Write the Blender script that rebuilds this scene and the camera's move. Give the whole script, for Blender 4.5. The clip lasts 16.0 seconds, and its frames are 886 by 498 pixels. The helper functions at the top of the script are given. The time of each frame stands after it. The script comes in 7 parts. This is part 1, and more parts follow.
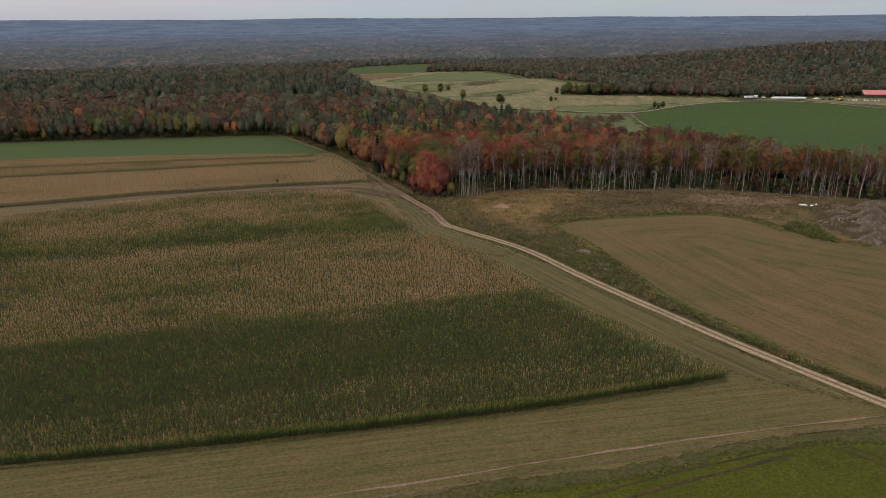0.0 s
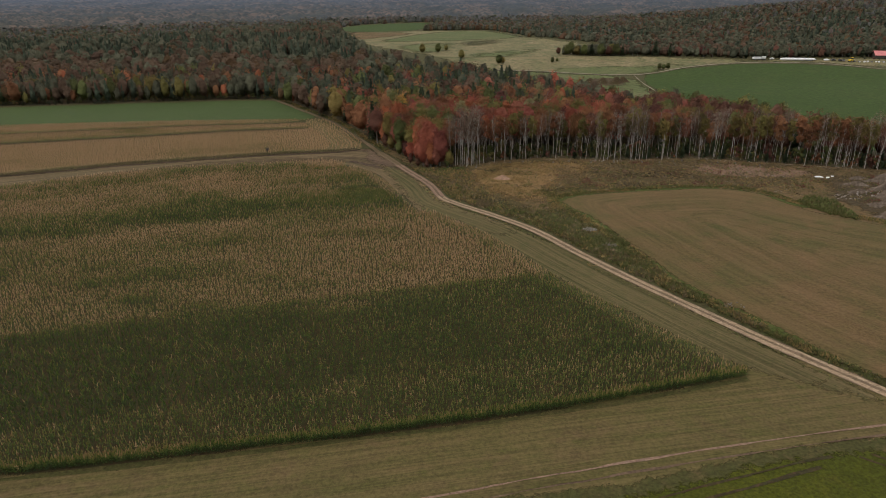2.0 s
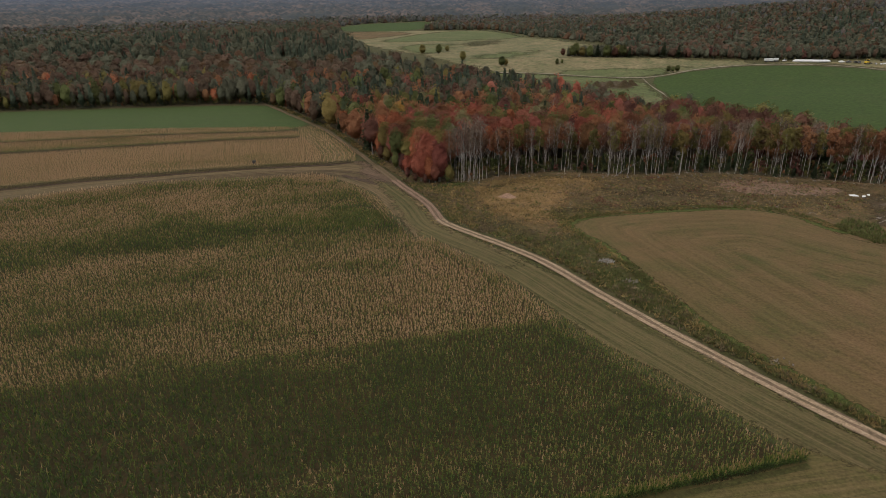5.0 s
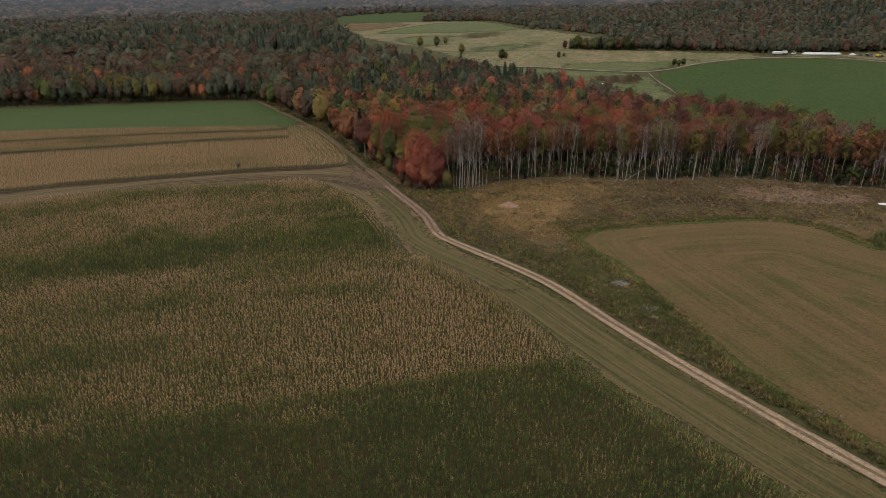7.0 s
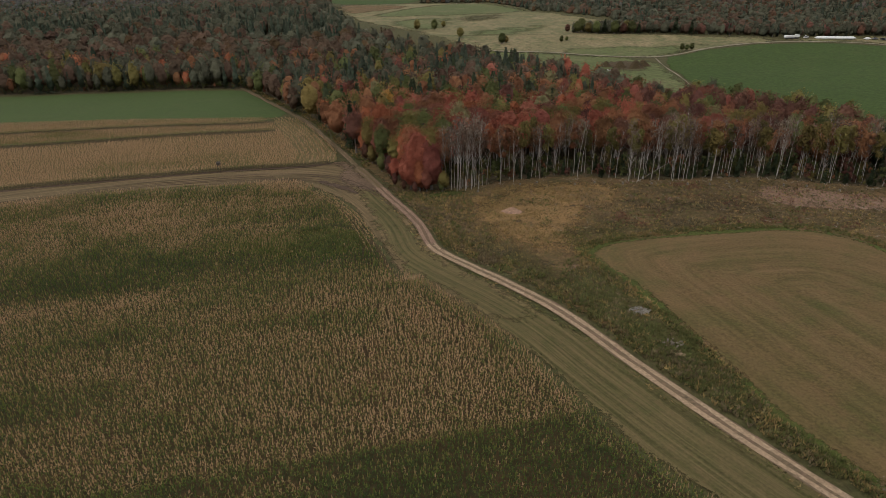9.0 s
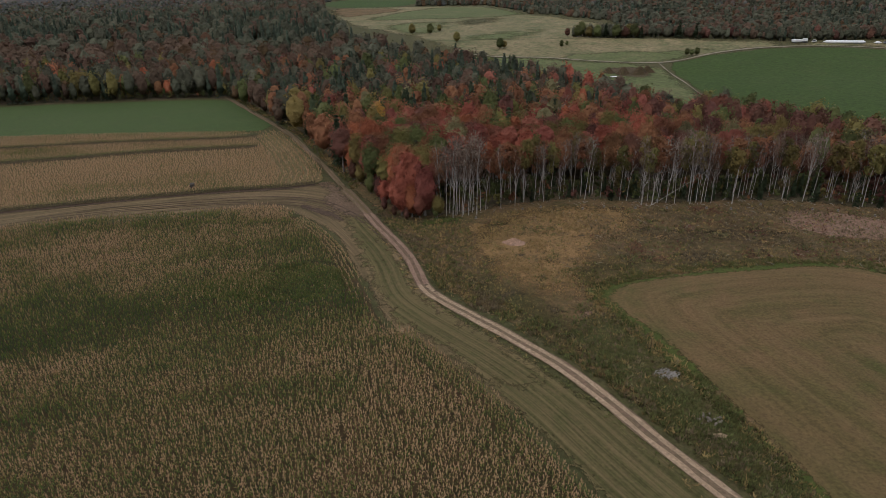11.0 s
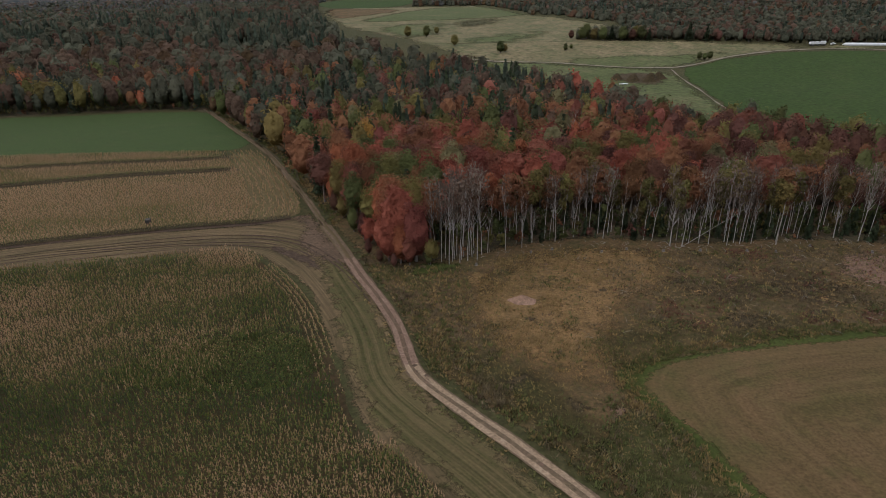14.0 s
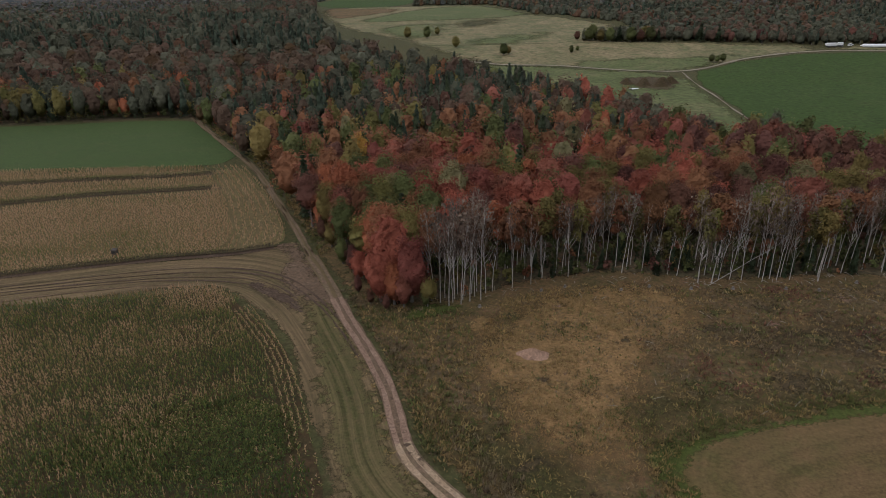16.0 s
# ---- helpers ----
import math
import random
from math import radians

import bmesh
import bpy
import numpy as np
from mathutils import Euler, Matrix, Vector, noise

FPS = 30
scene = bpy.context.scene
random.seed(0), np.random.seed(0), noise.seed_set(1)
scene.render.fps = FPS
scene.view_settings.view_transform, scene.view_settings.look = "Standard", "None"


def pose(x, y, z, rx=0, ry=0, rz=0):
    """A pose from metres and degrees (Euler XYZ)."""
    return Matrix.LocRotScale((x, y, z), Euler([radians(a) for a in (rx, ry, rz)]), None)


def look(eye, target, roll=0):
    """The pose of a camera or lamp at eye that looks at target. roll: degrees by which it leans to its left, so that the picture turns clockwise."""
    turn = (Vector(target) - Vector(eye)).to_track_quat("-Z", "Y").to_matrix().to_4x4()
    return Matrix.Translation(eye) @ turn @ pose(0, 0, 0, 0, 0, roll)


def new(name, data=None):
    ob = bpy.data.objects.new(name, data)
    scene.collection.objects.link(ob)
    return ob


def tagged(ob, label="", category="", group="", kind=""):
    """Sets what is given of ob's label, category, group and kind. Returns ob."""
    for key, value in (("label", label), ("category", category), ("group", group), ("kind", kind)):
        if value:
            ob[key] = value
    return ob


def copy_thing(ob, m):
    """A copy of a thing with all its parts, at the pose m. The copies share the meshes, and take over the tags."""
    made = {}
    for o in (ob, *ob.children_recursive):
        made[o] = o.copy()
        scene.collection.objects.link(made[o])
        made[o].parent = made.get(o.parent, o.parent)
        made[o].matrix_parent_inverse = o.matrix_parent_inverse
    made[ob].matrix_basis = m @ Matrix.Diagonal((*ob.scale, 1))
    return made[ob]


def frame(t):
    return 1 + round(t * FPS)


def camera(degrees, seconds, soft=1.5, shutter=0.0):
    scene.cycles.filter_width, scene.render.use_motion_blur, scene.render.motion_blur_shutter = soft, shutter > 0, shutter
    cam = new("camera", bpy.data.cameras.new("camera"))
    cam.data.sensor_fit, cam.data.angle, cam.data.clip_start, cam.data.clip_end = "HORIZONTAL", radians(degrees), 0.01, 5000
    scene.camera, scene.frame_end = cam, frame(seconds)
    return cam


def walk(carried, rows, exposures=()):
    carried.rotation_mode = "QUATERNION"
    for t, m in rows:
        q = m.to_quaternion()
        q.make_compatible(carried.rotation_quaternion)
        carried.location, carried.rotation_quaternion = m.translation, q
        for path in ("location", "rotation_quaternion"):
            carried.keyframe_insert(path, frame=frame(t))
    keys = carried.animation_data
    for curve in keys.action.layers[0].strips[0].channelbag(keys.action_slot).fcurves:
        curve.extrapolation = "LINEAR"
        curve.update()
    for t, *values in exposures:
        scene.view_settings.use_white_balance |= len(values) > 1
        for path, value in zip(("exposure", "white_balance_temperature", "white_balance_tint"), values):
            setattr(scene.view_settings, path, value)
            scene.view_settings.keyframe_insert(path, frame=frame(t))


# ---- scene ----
from mathutils.geometry import delaunay_2d_cdt

cam = camera(68.9, 16.0, soft=0.85)
PATH = [
    (0, (0.14, -10.92, 58.80), (0.1298, -9.0348, 58.1253), -0.74),
    (0.5, (0.12, -8.50, 59.03), (0.1074, -6.6287, 58.3202), -0.73),
    (1, (0.12, -6.12, 59.23), (0.1061, -4.2682, 58.4851), -0.72),
    (1.5, (0.14, -3.16, 59.40), (0.1254, -1.3199, 58.6205), -0.71),
    (2, (0.17, 0.08, 59.54), (0.1650, 1.9148, 58.7561), -0.70),
    (2.5, (0.23, 3.47, 59.66), (0.2244, 5.3131, 58.8726), -0.70),
    (3, (0.31, 6.77, 59.75), (0.2999, 8.6061, 58.9648), -0.69),
    (3.5, (0.40, 9.82, 59.82), (0.3933, 11.6644, 59.0345), -0.69),
    (4, (0.51, 13.22, 59.87), (0.5018, 15.0578, 59.0825), -0.69),
    (6.5, (1.26, 32.05, 59.84), (1.2509, 33.8846, 59.0478), -0.71),
    (7, (1.44, 36.40, 59.79), (1.4337, 38.2250, 58.9756), -0.72),
    (7.5, (1.63, 40.79, 59.73), (1.6262, 42.6045, 58.8912), -0.73),
    (8, (1.83, 45.32, 59.67), (1.8263, 47.1230, 58.8037), -0.74),
    (8.5, (2.04, 49.93, 59.60), (2.0328, 51.7337, 58.7321), -0.76),
    (9, (2.25, 54.67, 59.52), (2.2459, 56.4773, 58.6561), -0.77),
    (11.5, (3.37, 78.95, 59.11), (3.3734, 80.7567, 58.2519), -0.88),
    (12, (3.60, 83.73, 59.04), (3.6016, 85.5309, 58.1778), -0.90),
    (12.5, (3.83, 88.57, 58.97), (3.8290, 90.3784, 58.1095), -0.93),
    (13, (4.05, 93.07, 58.91), (4.0546, 94.8753, 58.0494), -0.96),
    (13.5, (4.28, 97.85, 58.86), (4.2771, 99.6543, 57.9982), -0.99),
    (14, (4.49, 102.79, 58.82), (4.4953, 104.5957, 57.9576), -1.03),
    (14.5, (4.71, 107.60, 58.80), (4.7080, 109.4008, 57.9304), -1.06),
    (15, (4.92, 112.25, 58.79), (4.9150, 114.0538, 57.9187), -1.10),
    (15.5, (5.12, 117.13, 58.79), (5.1162, 118.9369, 57.9225), -1.13),
    (16, (5.31, 121.68, 58.81), (5.3090, 123.4799, 57.9441), -1.17),
]
walk(cam, [(t, look(eye, target, roll)) for t, eye, target, roll in PATH],
     [(0.0, 0.04, 6420, 10), (8.0, -0.02, 6380, 11), (9.2, -0.02, 6330, 11), (11.3, -0.12, 5870, 13), (16.0, -0.19, 5820, 13)])

# ---- light: an overcast autumn sky with a weak, wide sun behind the cloud ----
world = bpy.data.worlds.new("overcast_sky")
scene.world = world
world.use_nodes = True
wn = world.node_tree.nodes
wl = world.node_tree.links
wn.clear()
w_out = wn.new("ShaderNodeOutputWorld")
w_bg = wn.new("ShaderNodeBackground")
w_sky = wn.new("ShaderNodeTexSky")
w_sky.sky_type = "NISHITA"
w_sky.sun_disc = False
w_sky.sun_elevation = radians(38)
w_sky.sun_rotation = radians(-70)
w_sky.dust_density = 3.0
w_sky.air_density = 1.0
w_sky.ozone_density = 1.5
w_cloud = wn.new("ShaderNodeMix")
w_cloud.data_type = "RGBA"
w_cloud.inputs[0].default_value = 0.86
w_coord = wn.new("ShaderNodeTexCoord")
w_sep = wn.new("ShaderNodeSeparateXYZ")
w_ramp = wn.new("ShaderNodeValToRGB")
w_ramp.color_ramp.elements[0].position = 0.0
w_ramp.color_ramp.elements[0].color = (3.9, 4.15, 4.7, 1)
w_ramp.color_ramp.elements[1].position = 0.30
w_ramp.color_ramp.elements[1].color = (8.0, 7.7, 7.3, 1)
w_low = w_ramp.color_ramp.elements.new(0.07)
w_low.color = (4.9, 5.0, 5.2, 1)
w_noise = wn.new("ShaderNodeTexNoise")
w_noise.inputs["Scale"].default_value = 3.0
w_noise.inputs["Detail"].default_value = 5.0
w_map = wn.new("ShaderNodeMapping")
w_map.inputs["Scale"].default_value = (1, 1, 7)
w_mul = wn.new("ShaderNodeMix")
w_mul.data_type = "RGBA"
w_mul.blend_type = "MULTIPLY"
w_mul.inputs[0].default_value = 0.25
wl.new(w_coord.outputs["Generated"], w_sep.inputs[0])
wl.new(w_sep.outputs["Z"], w_ramp.inputs[0])
wl.new(w_coord.outputs["Generated"], w_map.inputs["Vector"])
wl.new(w_map.outputs[0], w_noise.inputs["Vector"])
wl.new(w_ramp.outputs["Color"], w_mul.inputs[6])
wl.new(w_noise.outputs["Color"], w_mul.inputs[7])
wl.new(w_sky.outputs[0], w_cloud.inputs[6])
wl.new(w_mul.outputs[2], w_cloud.inputs[7])
wl.new(w_cloud.outputs[2], w_bg.inputs["Color"])
w_bg.inputs["Strength"].default_value = 0.14
wl.new(w_bg.outputs[0], w_out.inputs["Surface"])

sun = new("sun", bpy.data.lights.new("sun", "SUN"))
sun.data.energy = 1.0
sun.data.angle = radians(20)
sun.data.color = (1.0, 0.95, 0.88)
sun.matrix_world = look((-80, 20, 100), (0, 60, 0))

# ---- materials ----
def nodes_of(mat):
    mat.use_nodes = True
    nt = mat.node_tree
    return nt, nt.nodes["Principled BSDF"]


def mix_rgb(nt, fac, a, b, blend="MIX"):
    m = nt.nodes.new("ShaderNodeMix")
    m.data_type, m.blend_type = "RGBA", blend
    for sock, v in ((m.inputs[0], fac), (m.inputs[6], a), (m.inputs[7], b)):
        if isinstance(v, bpy.types.NodeSocket):
            nt.links.new(v, sock)
        elif isinstance(v, (int, float)):
            sock.default_value = v
        else:
            sock.default_value = (*v, 1)
    return m.outputs[2]


def noise_tex(nt, scale, detail=4.0, coord="Object", stretch=None, lo=0.35, hi=0.65, rough=0.55):
    """A noise between 0 and 1, at a real-world size: scale is in cycles a metre."""
    tc = nt.nodes.new("ShaderNodeTexCoord")
    mp = nt.nodes.new("ShaderNodeMapping")
    mp.inputs["Scale"].default_value = stretch or (1, 1, 1)
    n = nt.nodes.new("ShaderNodeTexNoise")
    n.inputs["Scale"].default_value = scale
    n.inputs["Detail"].default_value = detail
    n.inputs["Roughness"].default_value = rough
    r = nt.nodes.new("ShaderNodeMapRange")
    r.inputs["From Min"].default_value, r.inputs["From Max"].default_value = lo, hi
    nt.links.new(tc.outputs[coord], mp.inputs["Vector"])
    nt.links.new(mp.outputs[0], n.inputs["Vector"])
    nt.links.new(n.outputs["Fac"], r.inputs["Value"])
    return r.outputs[0]


def bump_by(nt, bsdf, height, strength, distance):
    b = nt.nodes.new("ShaderNodeBump")
    b.inputs["Strength"].default_value, b.inputs["Distance"].default_value = strength, distance
    nt.links.new(height, b.inputs["Height"])
    nt.links.new(b.outputs[0], bsdf.inputs["Normal"])


def soil_like(name, base, second, third, patch=0.05, grain=1.2, lines=None, rough=0.95, relief=0.25, line_mix=0.6, patch2=0.3, mottle=0.14, fine_mix=0.5):
    """Ground cover: two scales of patches, fine grain, and drawn-out streaks along the mesh's UV where lines is given."""
    mat = bpy.data.materials.new(name)
    nt, b = nodes_of(mat)
    col = mix_rgb(nt, noise_tex(nt, patch, 5), base, second)
    col = mix_rgb(nt, noise_tex(nt, patch2, 6, lo=0.48, hi=0.72), col, third)
    col = mix_rgb(nt, noise_tex(nt, patch2 * 4.3, 5, lo=0.5 - mottle, hi=0.5 + mottle), col, mix_rgb(nt, noise_tex(nt, patch2 * 2.1, 4), second, base))
    g = noise_tex(nt, grain, 7, lo=0.32, hi=0.68, rough=0.75)
    col = mix_rgb(nt, 0.85, col, mix_rgb(nt, g, (0.42, 0.42, 0.42), (1.55, 1.55, 1.55)), "MULTIPLY")
    if lines:
        streak = noise_tex(nt, 1.0, 4, "UV", lines[0], lo=0.38, hi=0.62)
        col = mix_rgb(nt, line_mix, col, mix_rgb(nt, streak, lines[1], lines[2]))
        fine = noise_tex(nt, 1.0, 3, "UV", (lines[0][0] * 3, lines[0][1] * 3.1, 1), lo=0.4, hi=0.6)
        col = mix_rgb(nt, fine_mix, col, mix_rgb(nt, fine, (0.6, 0.6, 0.6), (1.35, 1.35, 1.35)), "MULTIPLY")
    nt.links.new(col, b.inputs["Base Color"])
    b.inputs["Roughness"].default_value = rough
    b.inputs["Specular IOR Level"].default_value = 0.15
    bump_by(nt, b, g, 0.6, relief)
    return mat


def leaf_mat(name, dark, light, odd, rough=0.75):
    """Foliage: colour by leaf clump, by tree and by a slow drift through the wood."""
    mat = bpy.data.materials.new(name)
    nt, b = nodes_of(mat)
    geo = nt.nodes.new("ShaderNodeNewGeometry")
    info = nt.nodes.new("ShaderNodeObjectInfo")
    att = nt.nodes.new("ShaderNodeAttribute")
    att.attribute_name = "tree_var"
    add = nt.nodes.new("ShaderNodeMath")
    add.operation = "ADD"
    nt.links.new(att.outputs["Fac"], add.inputs[0])
    nt.links.new(info.outputs["Random"], add.inputs[1])
    fr = nt.nodes.new("ShaderNodeMath")
    fr.operation = "FRACT"
    nt.links.new(add.outputs[0], fr.inputs[0])
    leaf = nt.nodes.new("ShaderNodeMapRange")
    leaf.inputs["To Min"].default_value, leaf.inputs["To Max"].default_value = 0.30, 0.74
    nt.links.new(geo.outputs["Random Per Island"], leaf.inputs["Value"])
    col = mix_rgb(nt, leaf.outputs[0], dark, light)
    rng = nt.nodes.new("ShaderNodeMapRange")
    rng.inputs["From Min"].default_value, rng.inputs["From Max"].default_value = 0.0, 1.0
    rng.inputs["To Max"].default_value = 0.85
    nt.links.new(fr.outputs[0], rng.inputs["Value"])
    col = mix_rgb(nt, rng.outputs[0], col, odd)
    g = noise_tex(nt, 0.7, 5, lo=0.25, hi=0.75)
    col = mix_rgb(nt, 0.8, col, mix_rgb(nt, g, (0.72, 0.72, 0.72), (1.28, 1.28, 1.28)), "MULTIPLY")
    seven = nt.nodes.new("ShaderNodeMath")
    seven.operation = "MULTIPLY"
    seven.inputs[1].default_value = 7.31
    nt.links.new(fr.outputs[0], seven.inputs[0])
    frac = nt.nodes.new("ShaderNodeMath")
    frac.operation = "FRACT"
    nt.links.new(seven.outputs[0], frac.inputs[0])
    col = mix_rgb(nt, 1.0, col, mix_rgb(nt, frac.outputs[0], (0.72, 0.72, 0.72), (1.36, 1.36, 1.36)), "MULTIPLY")
    nt.links.new(col, b.inputs["Base Color"])
    bump_by(nt, b, noise_tex(nt, 1.3, 5, lo=0.2, hi=0.8), 0.4, 0.5)
    b.inputs["Roughness"].default_value = rough
    b.inputs["Specular IOR Level"].default_value = 0.1
    thin = nt.nodes.new("ShaderNodeBsdfTranslucent")
    nt.links.new(col, thin.inputs["Color"])
    both = nt.nodes.new("ShaderNodeMixShader")
    both.inputs[0].default_value = 0.34
    nt.links.new(b.outputs[0], both.inputs[1])
    nt.links.new(thin.outputs[0], both.inputs[2])
    nt.links.new(both.outputs[0], nt.nodes["Material Output"].inputs["Surface"])
    return mat


def plain_mat(name, a, c, scale=2.0, rough=0.8, metal=0.0):
    mat = bpy.data.materials.new(name)
    nt, b = nodes_of(mat)
    g = noise_tex(nt, scale, 6)
    nt.links.new(mix_rgb(nt, g, a, c), b.inputs["Base Color"])
    b.inputs["Roughness"].default_value = rough
    b.inputs["Metallic"].default_value = metal
    bump_by(nt, b, g, 0.3, 0.03)
    return mat


FADED = {}


def faded(mat, width):
    """The same ground cover, thinning out raggedly over its outer rim."""
    key = (mat.name, width)
    if key not in FADED:
        m = mat.copy()
        m.name = mat.name + "_thinning"
        nt = m.node_tree
        out = nt.nodes["Material Output"]
        shader = out.inputs["Surface"].links[0].from_socket
        att = nt.nodes.new("ShaderNodeAttribute")
        att.attribute_name = "rim"
        mul = nt.nodes.new("ShaderNodeMath")
        mul.operation = "DIVIDE"
        mul.inputs[1].default_value = width
        nt.links.new(att.outputs["Fac"], mul.inputs[0])
        wob = nt.nodes.new("ShaderNodeMath")
        wob.operation = "MULTIPLY_ADD"
        wob.inputs[1].default_value, wob.inputs[2].default_value = (1.5, -0.75) if width < 5 else (1.0, -0.5)
        nt.links.new(noise_tex(nt, max(0.25, 1.6 / width), 8, lo=0.3, hi=0.7, rough=0.75), wob.inputs[0])
        add = nt.nodes.new("ShaderNodeMath")
        nt.links.new(mul.outputs[0], add.inputs[0])
        nt.links.new(wob.outputs[0], add.inputs[1])
        step = nt.nodes.new("ShaderNodeMapRange")
        step.inputs["From Min"].default_value, step.inputs["From Max"].default_value = (0.3, 0.7) if width < 5 else (0.05, 1.15)
        nt.links.new(add.outputs[0], step.inputs["Value"])
        clear = nt.nodes.new("ShaderNodeBsdfTransparent")
        mix = nt.nodes.new("ShaderNodeMixShader")
        nt.links.new(step.outputs[0], mix.inputs[0])
        nt.links.new(clear.outputs[0], mix.inputs[1])
        nt.links.new(shader, mix.inputs[2])
        nt.links.new(mix.outputs[0], out.inputs["Surface"])
        FADED[key] = m
    return FADED[key]


M = {}
M["ground"] = soil_like("rough_grass", (0.070, 0.062, 0.025), (0.048, 0.052, 0.019), (0.092, 0.070, 0.034), 0.02, 0.9)
M["floor"] = soil_like("forest_floor", (0.095, 0.070, 0.042), (0.064, 0.060, 0.030), (0.130, 0.082, 0.048), 0.05, 0.7)
M["corn_soil"] = soil_like("weedy_corn_soil", (0.040, 0.036, 0.015), (0.074, 0.044, 0.022), (0.028, 0.038, 0.012), 0.05, 1.0)
M["dry_soil"] = soil_like("dark_stubble_soil", (0.150, 0.110, 0.052), (0.115, 0.092, 0.040), (0.175, 0.128, 0.064), 0.06, 1.0)
M["tan_mown"] = soil_like("mown_hay_headland", (0.112, 0.084, 0.035), (0.080, 0.074, 0.023), (0.098, 0.064, 0.034), 0.04, 1.8,
                          ((0.03, 0.95, 1), (0.060, 0.056, 0.016), (0.146, 0.100, 0.046)), relief=0.1, line_mix=0.3, patch2=0.16, fine_mix=0.28)
M["verge"] = soil_like("mown_grass_headland", (0.080, 0.074, 0.025), (0.116, 0.085, 0.038), (0.044, 0.054, 0.013), 0.05, 2.2,
                       ((0.02, 1.15, 1), (0.034, 0.036, 0.012), (0.150, 0.112, 0.056)), relief=0.12, line_mix=0.46, patch2=0.2, fine_mix=0.3)
M["junction"] = soil_like("worn_farm_headland", (0.134, 0.092, 0.048), (0.096, 0.078, 0.033), (0.080, 0.052, 0.030), 0.05, 1.2,
                          ((0.02, 0.6, 1), (0.070, 0.054, 0.026), (0.164, 0.114, 0.062)), relief=0.12, line_mix=0.55)
M["hay"] = soil_like("cut_hayfield", (0.128, 0.078, 0.035), (0.082, 0.066, 0.022), (0.048, 0.060, 0.013), 0.03, 2.0,
                     ((0.011, 0.26, 1), (0.066, 0.054, 0.021), (0.138, 0.092, 0.047)), relief=0.06, line_mix=0.3, patch2=0.06, fine_mix=0.2)
M["green_front"] = soil_like("lush_green_crop", (0.064, 0.069, 0.006), (0.050, 0.056, 0.006), (0.084, 0.078, 0.011), 0.06, 2.4, relief=0.2, patch2=0.25)
M["green_left"] = soil_like("green_cover_crop", (0.050, 0.075, 0.021), (0.043, 0.066, 0.019), (0.060, 0.075, 0.026), 0.03, 2.0, relief=0.02, patch2=0.12)
M["green_far"] = soil_like("green_far_crop", (0.037, 0.063, 0.011), (0.032, 0.055, 0.010), (0.047, 0.063, 0.015), 0.008, 0.5, relief=0.05, patch2=0.05)
M["pasture"] = soil_like("dry_pasture", (0.185, 0.148, 0.078), (0.088, 0.098, 0.040), (0.255, 0.196, 0.112), 0.013, 0.4, relief=0.1, patch2=0.04)
M["pasture_green"] = soil_like("hollow_pasture", (0.094, 0.106, 0.040), (0.076, 0.092, 0.032), (0.150, 0.130, 0.064), 0.012, 0.4, relief=0.1, patch2=0.03)
M["clearing"] = soil_like("rough_clearing", (0.155, 0.097, 0.046), (0.069, 0.060, 0.023), (0.170, 0.098, 0.058), 0.06, 1.6, relief=0.35, patch2=0.25)
M["clear_green"] = soil_like("green_rough_grass", (0.072, 0.064, 0.022), (0.054, 0.056, 0.017), (0.102, 0.074, 0.032), 0.09, 1.6, relief=0.3, patch2=0.3)
M["lush"] = soil_like("lush_green_grass", (0.060, 0.074, 0.015), (0.048, 0.062, 0.013), (0.084, 0.080, 0.024), 0.12, 1.8, relief=0.2, patch2=0.35)
M["clear_dark"] = soil_like("dark_rough_ground", (0.070, 0.049, 0.027), (0.054, 0.043, 0.020), (0.094, 0.059, 0.036), 0.09, 1.6, relief=0.3, patch2=0.3)
M["gold"] = soil_like("golden_dry_grass", (0.263, 0.158, 0.068), (0.163, 0.103, 0.043), (0.071, 0.057, 0.023), 0.09, 1.8, relief=0.3, patch2=0.3)
M["gravel"] = soil_like("gravel_pit", (0.143, 0.110, 0.086), (0.084, 0.063, 0.043), (0.189, 0.155, 0.127), 0.12, 1.2, relief=0.3, patch2=0.3)
M["road3"] = soil_like("gravel_lane", (0.23, 0.195, 0.145), (0.18, 0.155, 0.112), (0.27, 0.235, 0.19), 0.1, 1.0, relief=0.02)
M["rut"] = soil_like("packed_dirt", (0.31, 0.225, 0.145), (0.235, 0.165, 0.105), (0.36, 0.275, 0.19), 0.12, 2.5, relief=0.03, patch2=0.5)
M["rut_red"] = soil_like("reddish_packed_dirt", (0.215, 0.140, 0.098), (0.165, 0.106, 0.074), (0.27, 0.19, 0.14), 0.12, 2.5, relief=0.03, patch2=0.5)
M["mid"] = soil_like("dirt_between_ruts", (0.164, 0.112, 0.074), (0.112, 0.085, 0.049), (0.148, 0.090, 0.066), 0.12, 2.0, relief=0.05, patch2=0.4)
# churned mud, and the shade tone painted at the foot of the dry maize
M["mud"] = soil_like("dark_mud", (0.060, 0.040, 0.027), (0.080, 0.054, 0.036), (0.105, 0.075, 0.055), 0.2, 2.0, relief=0.06)
M["dirt"] = soil_like("trodden_dirt", (0.135, 0.089, 0.057), (0.097, 0.066, 0.042), (0.160, 0.113, 0.077), 0.12, 1.8, relief=0.08, patch2=0.35)
M["red_soil"] = soil_like("red_bare_soil", (0.201, 0.125, 0.087), (0.153, 0.095, 0.063), (0.233, 0.157, 0.114), 0.2, 1.6, relief=0.1)
M["mound_soil"] = soil_like("dumped_red_soil", (0.287, 0.179, 0.124), (0.218, 0.136, 0.090), (0.333, 0.224, 0.163), 0.2, 1.6, relief=0.1)
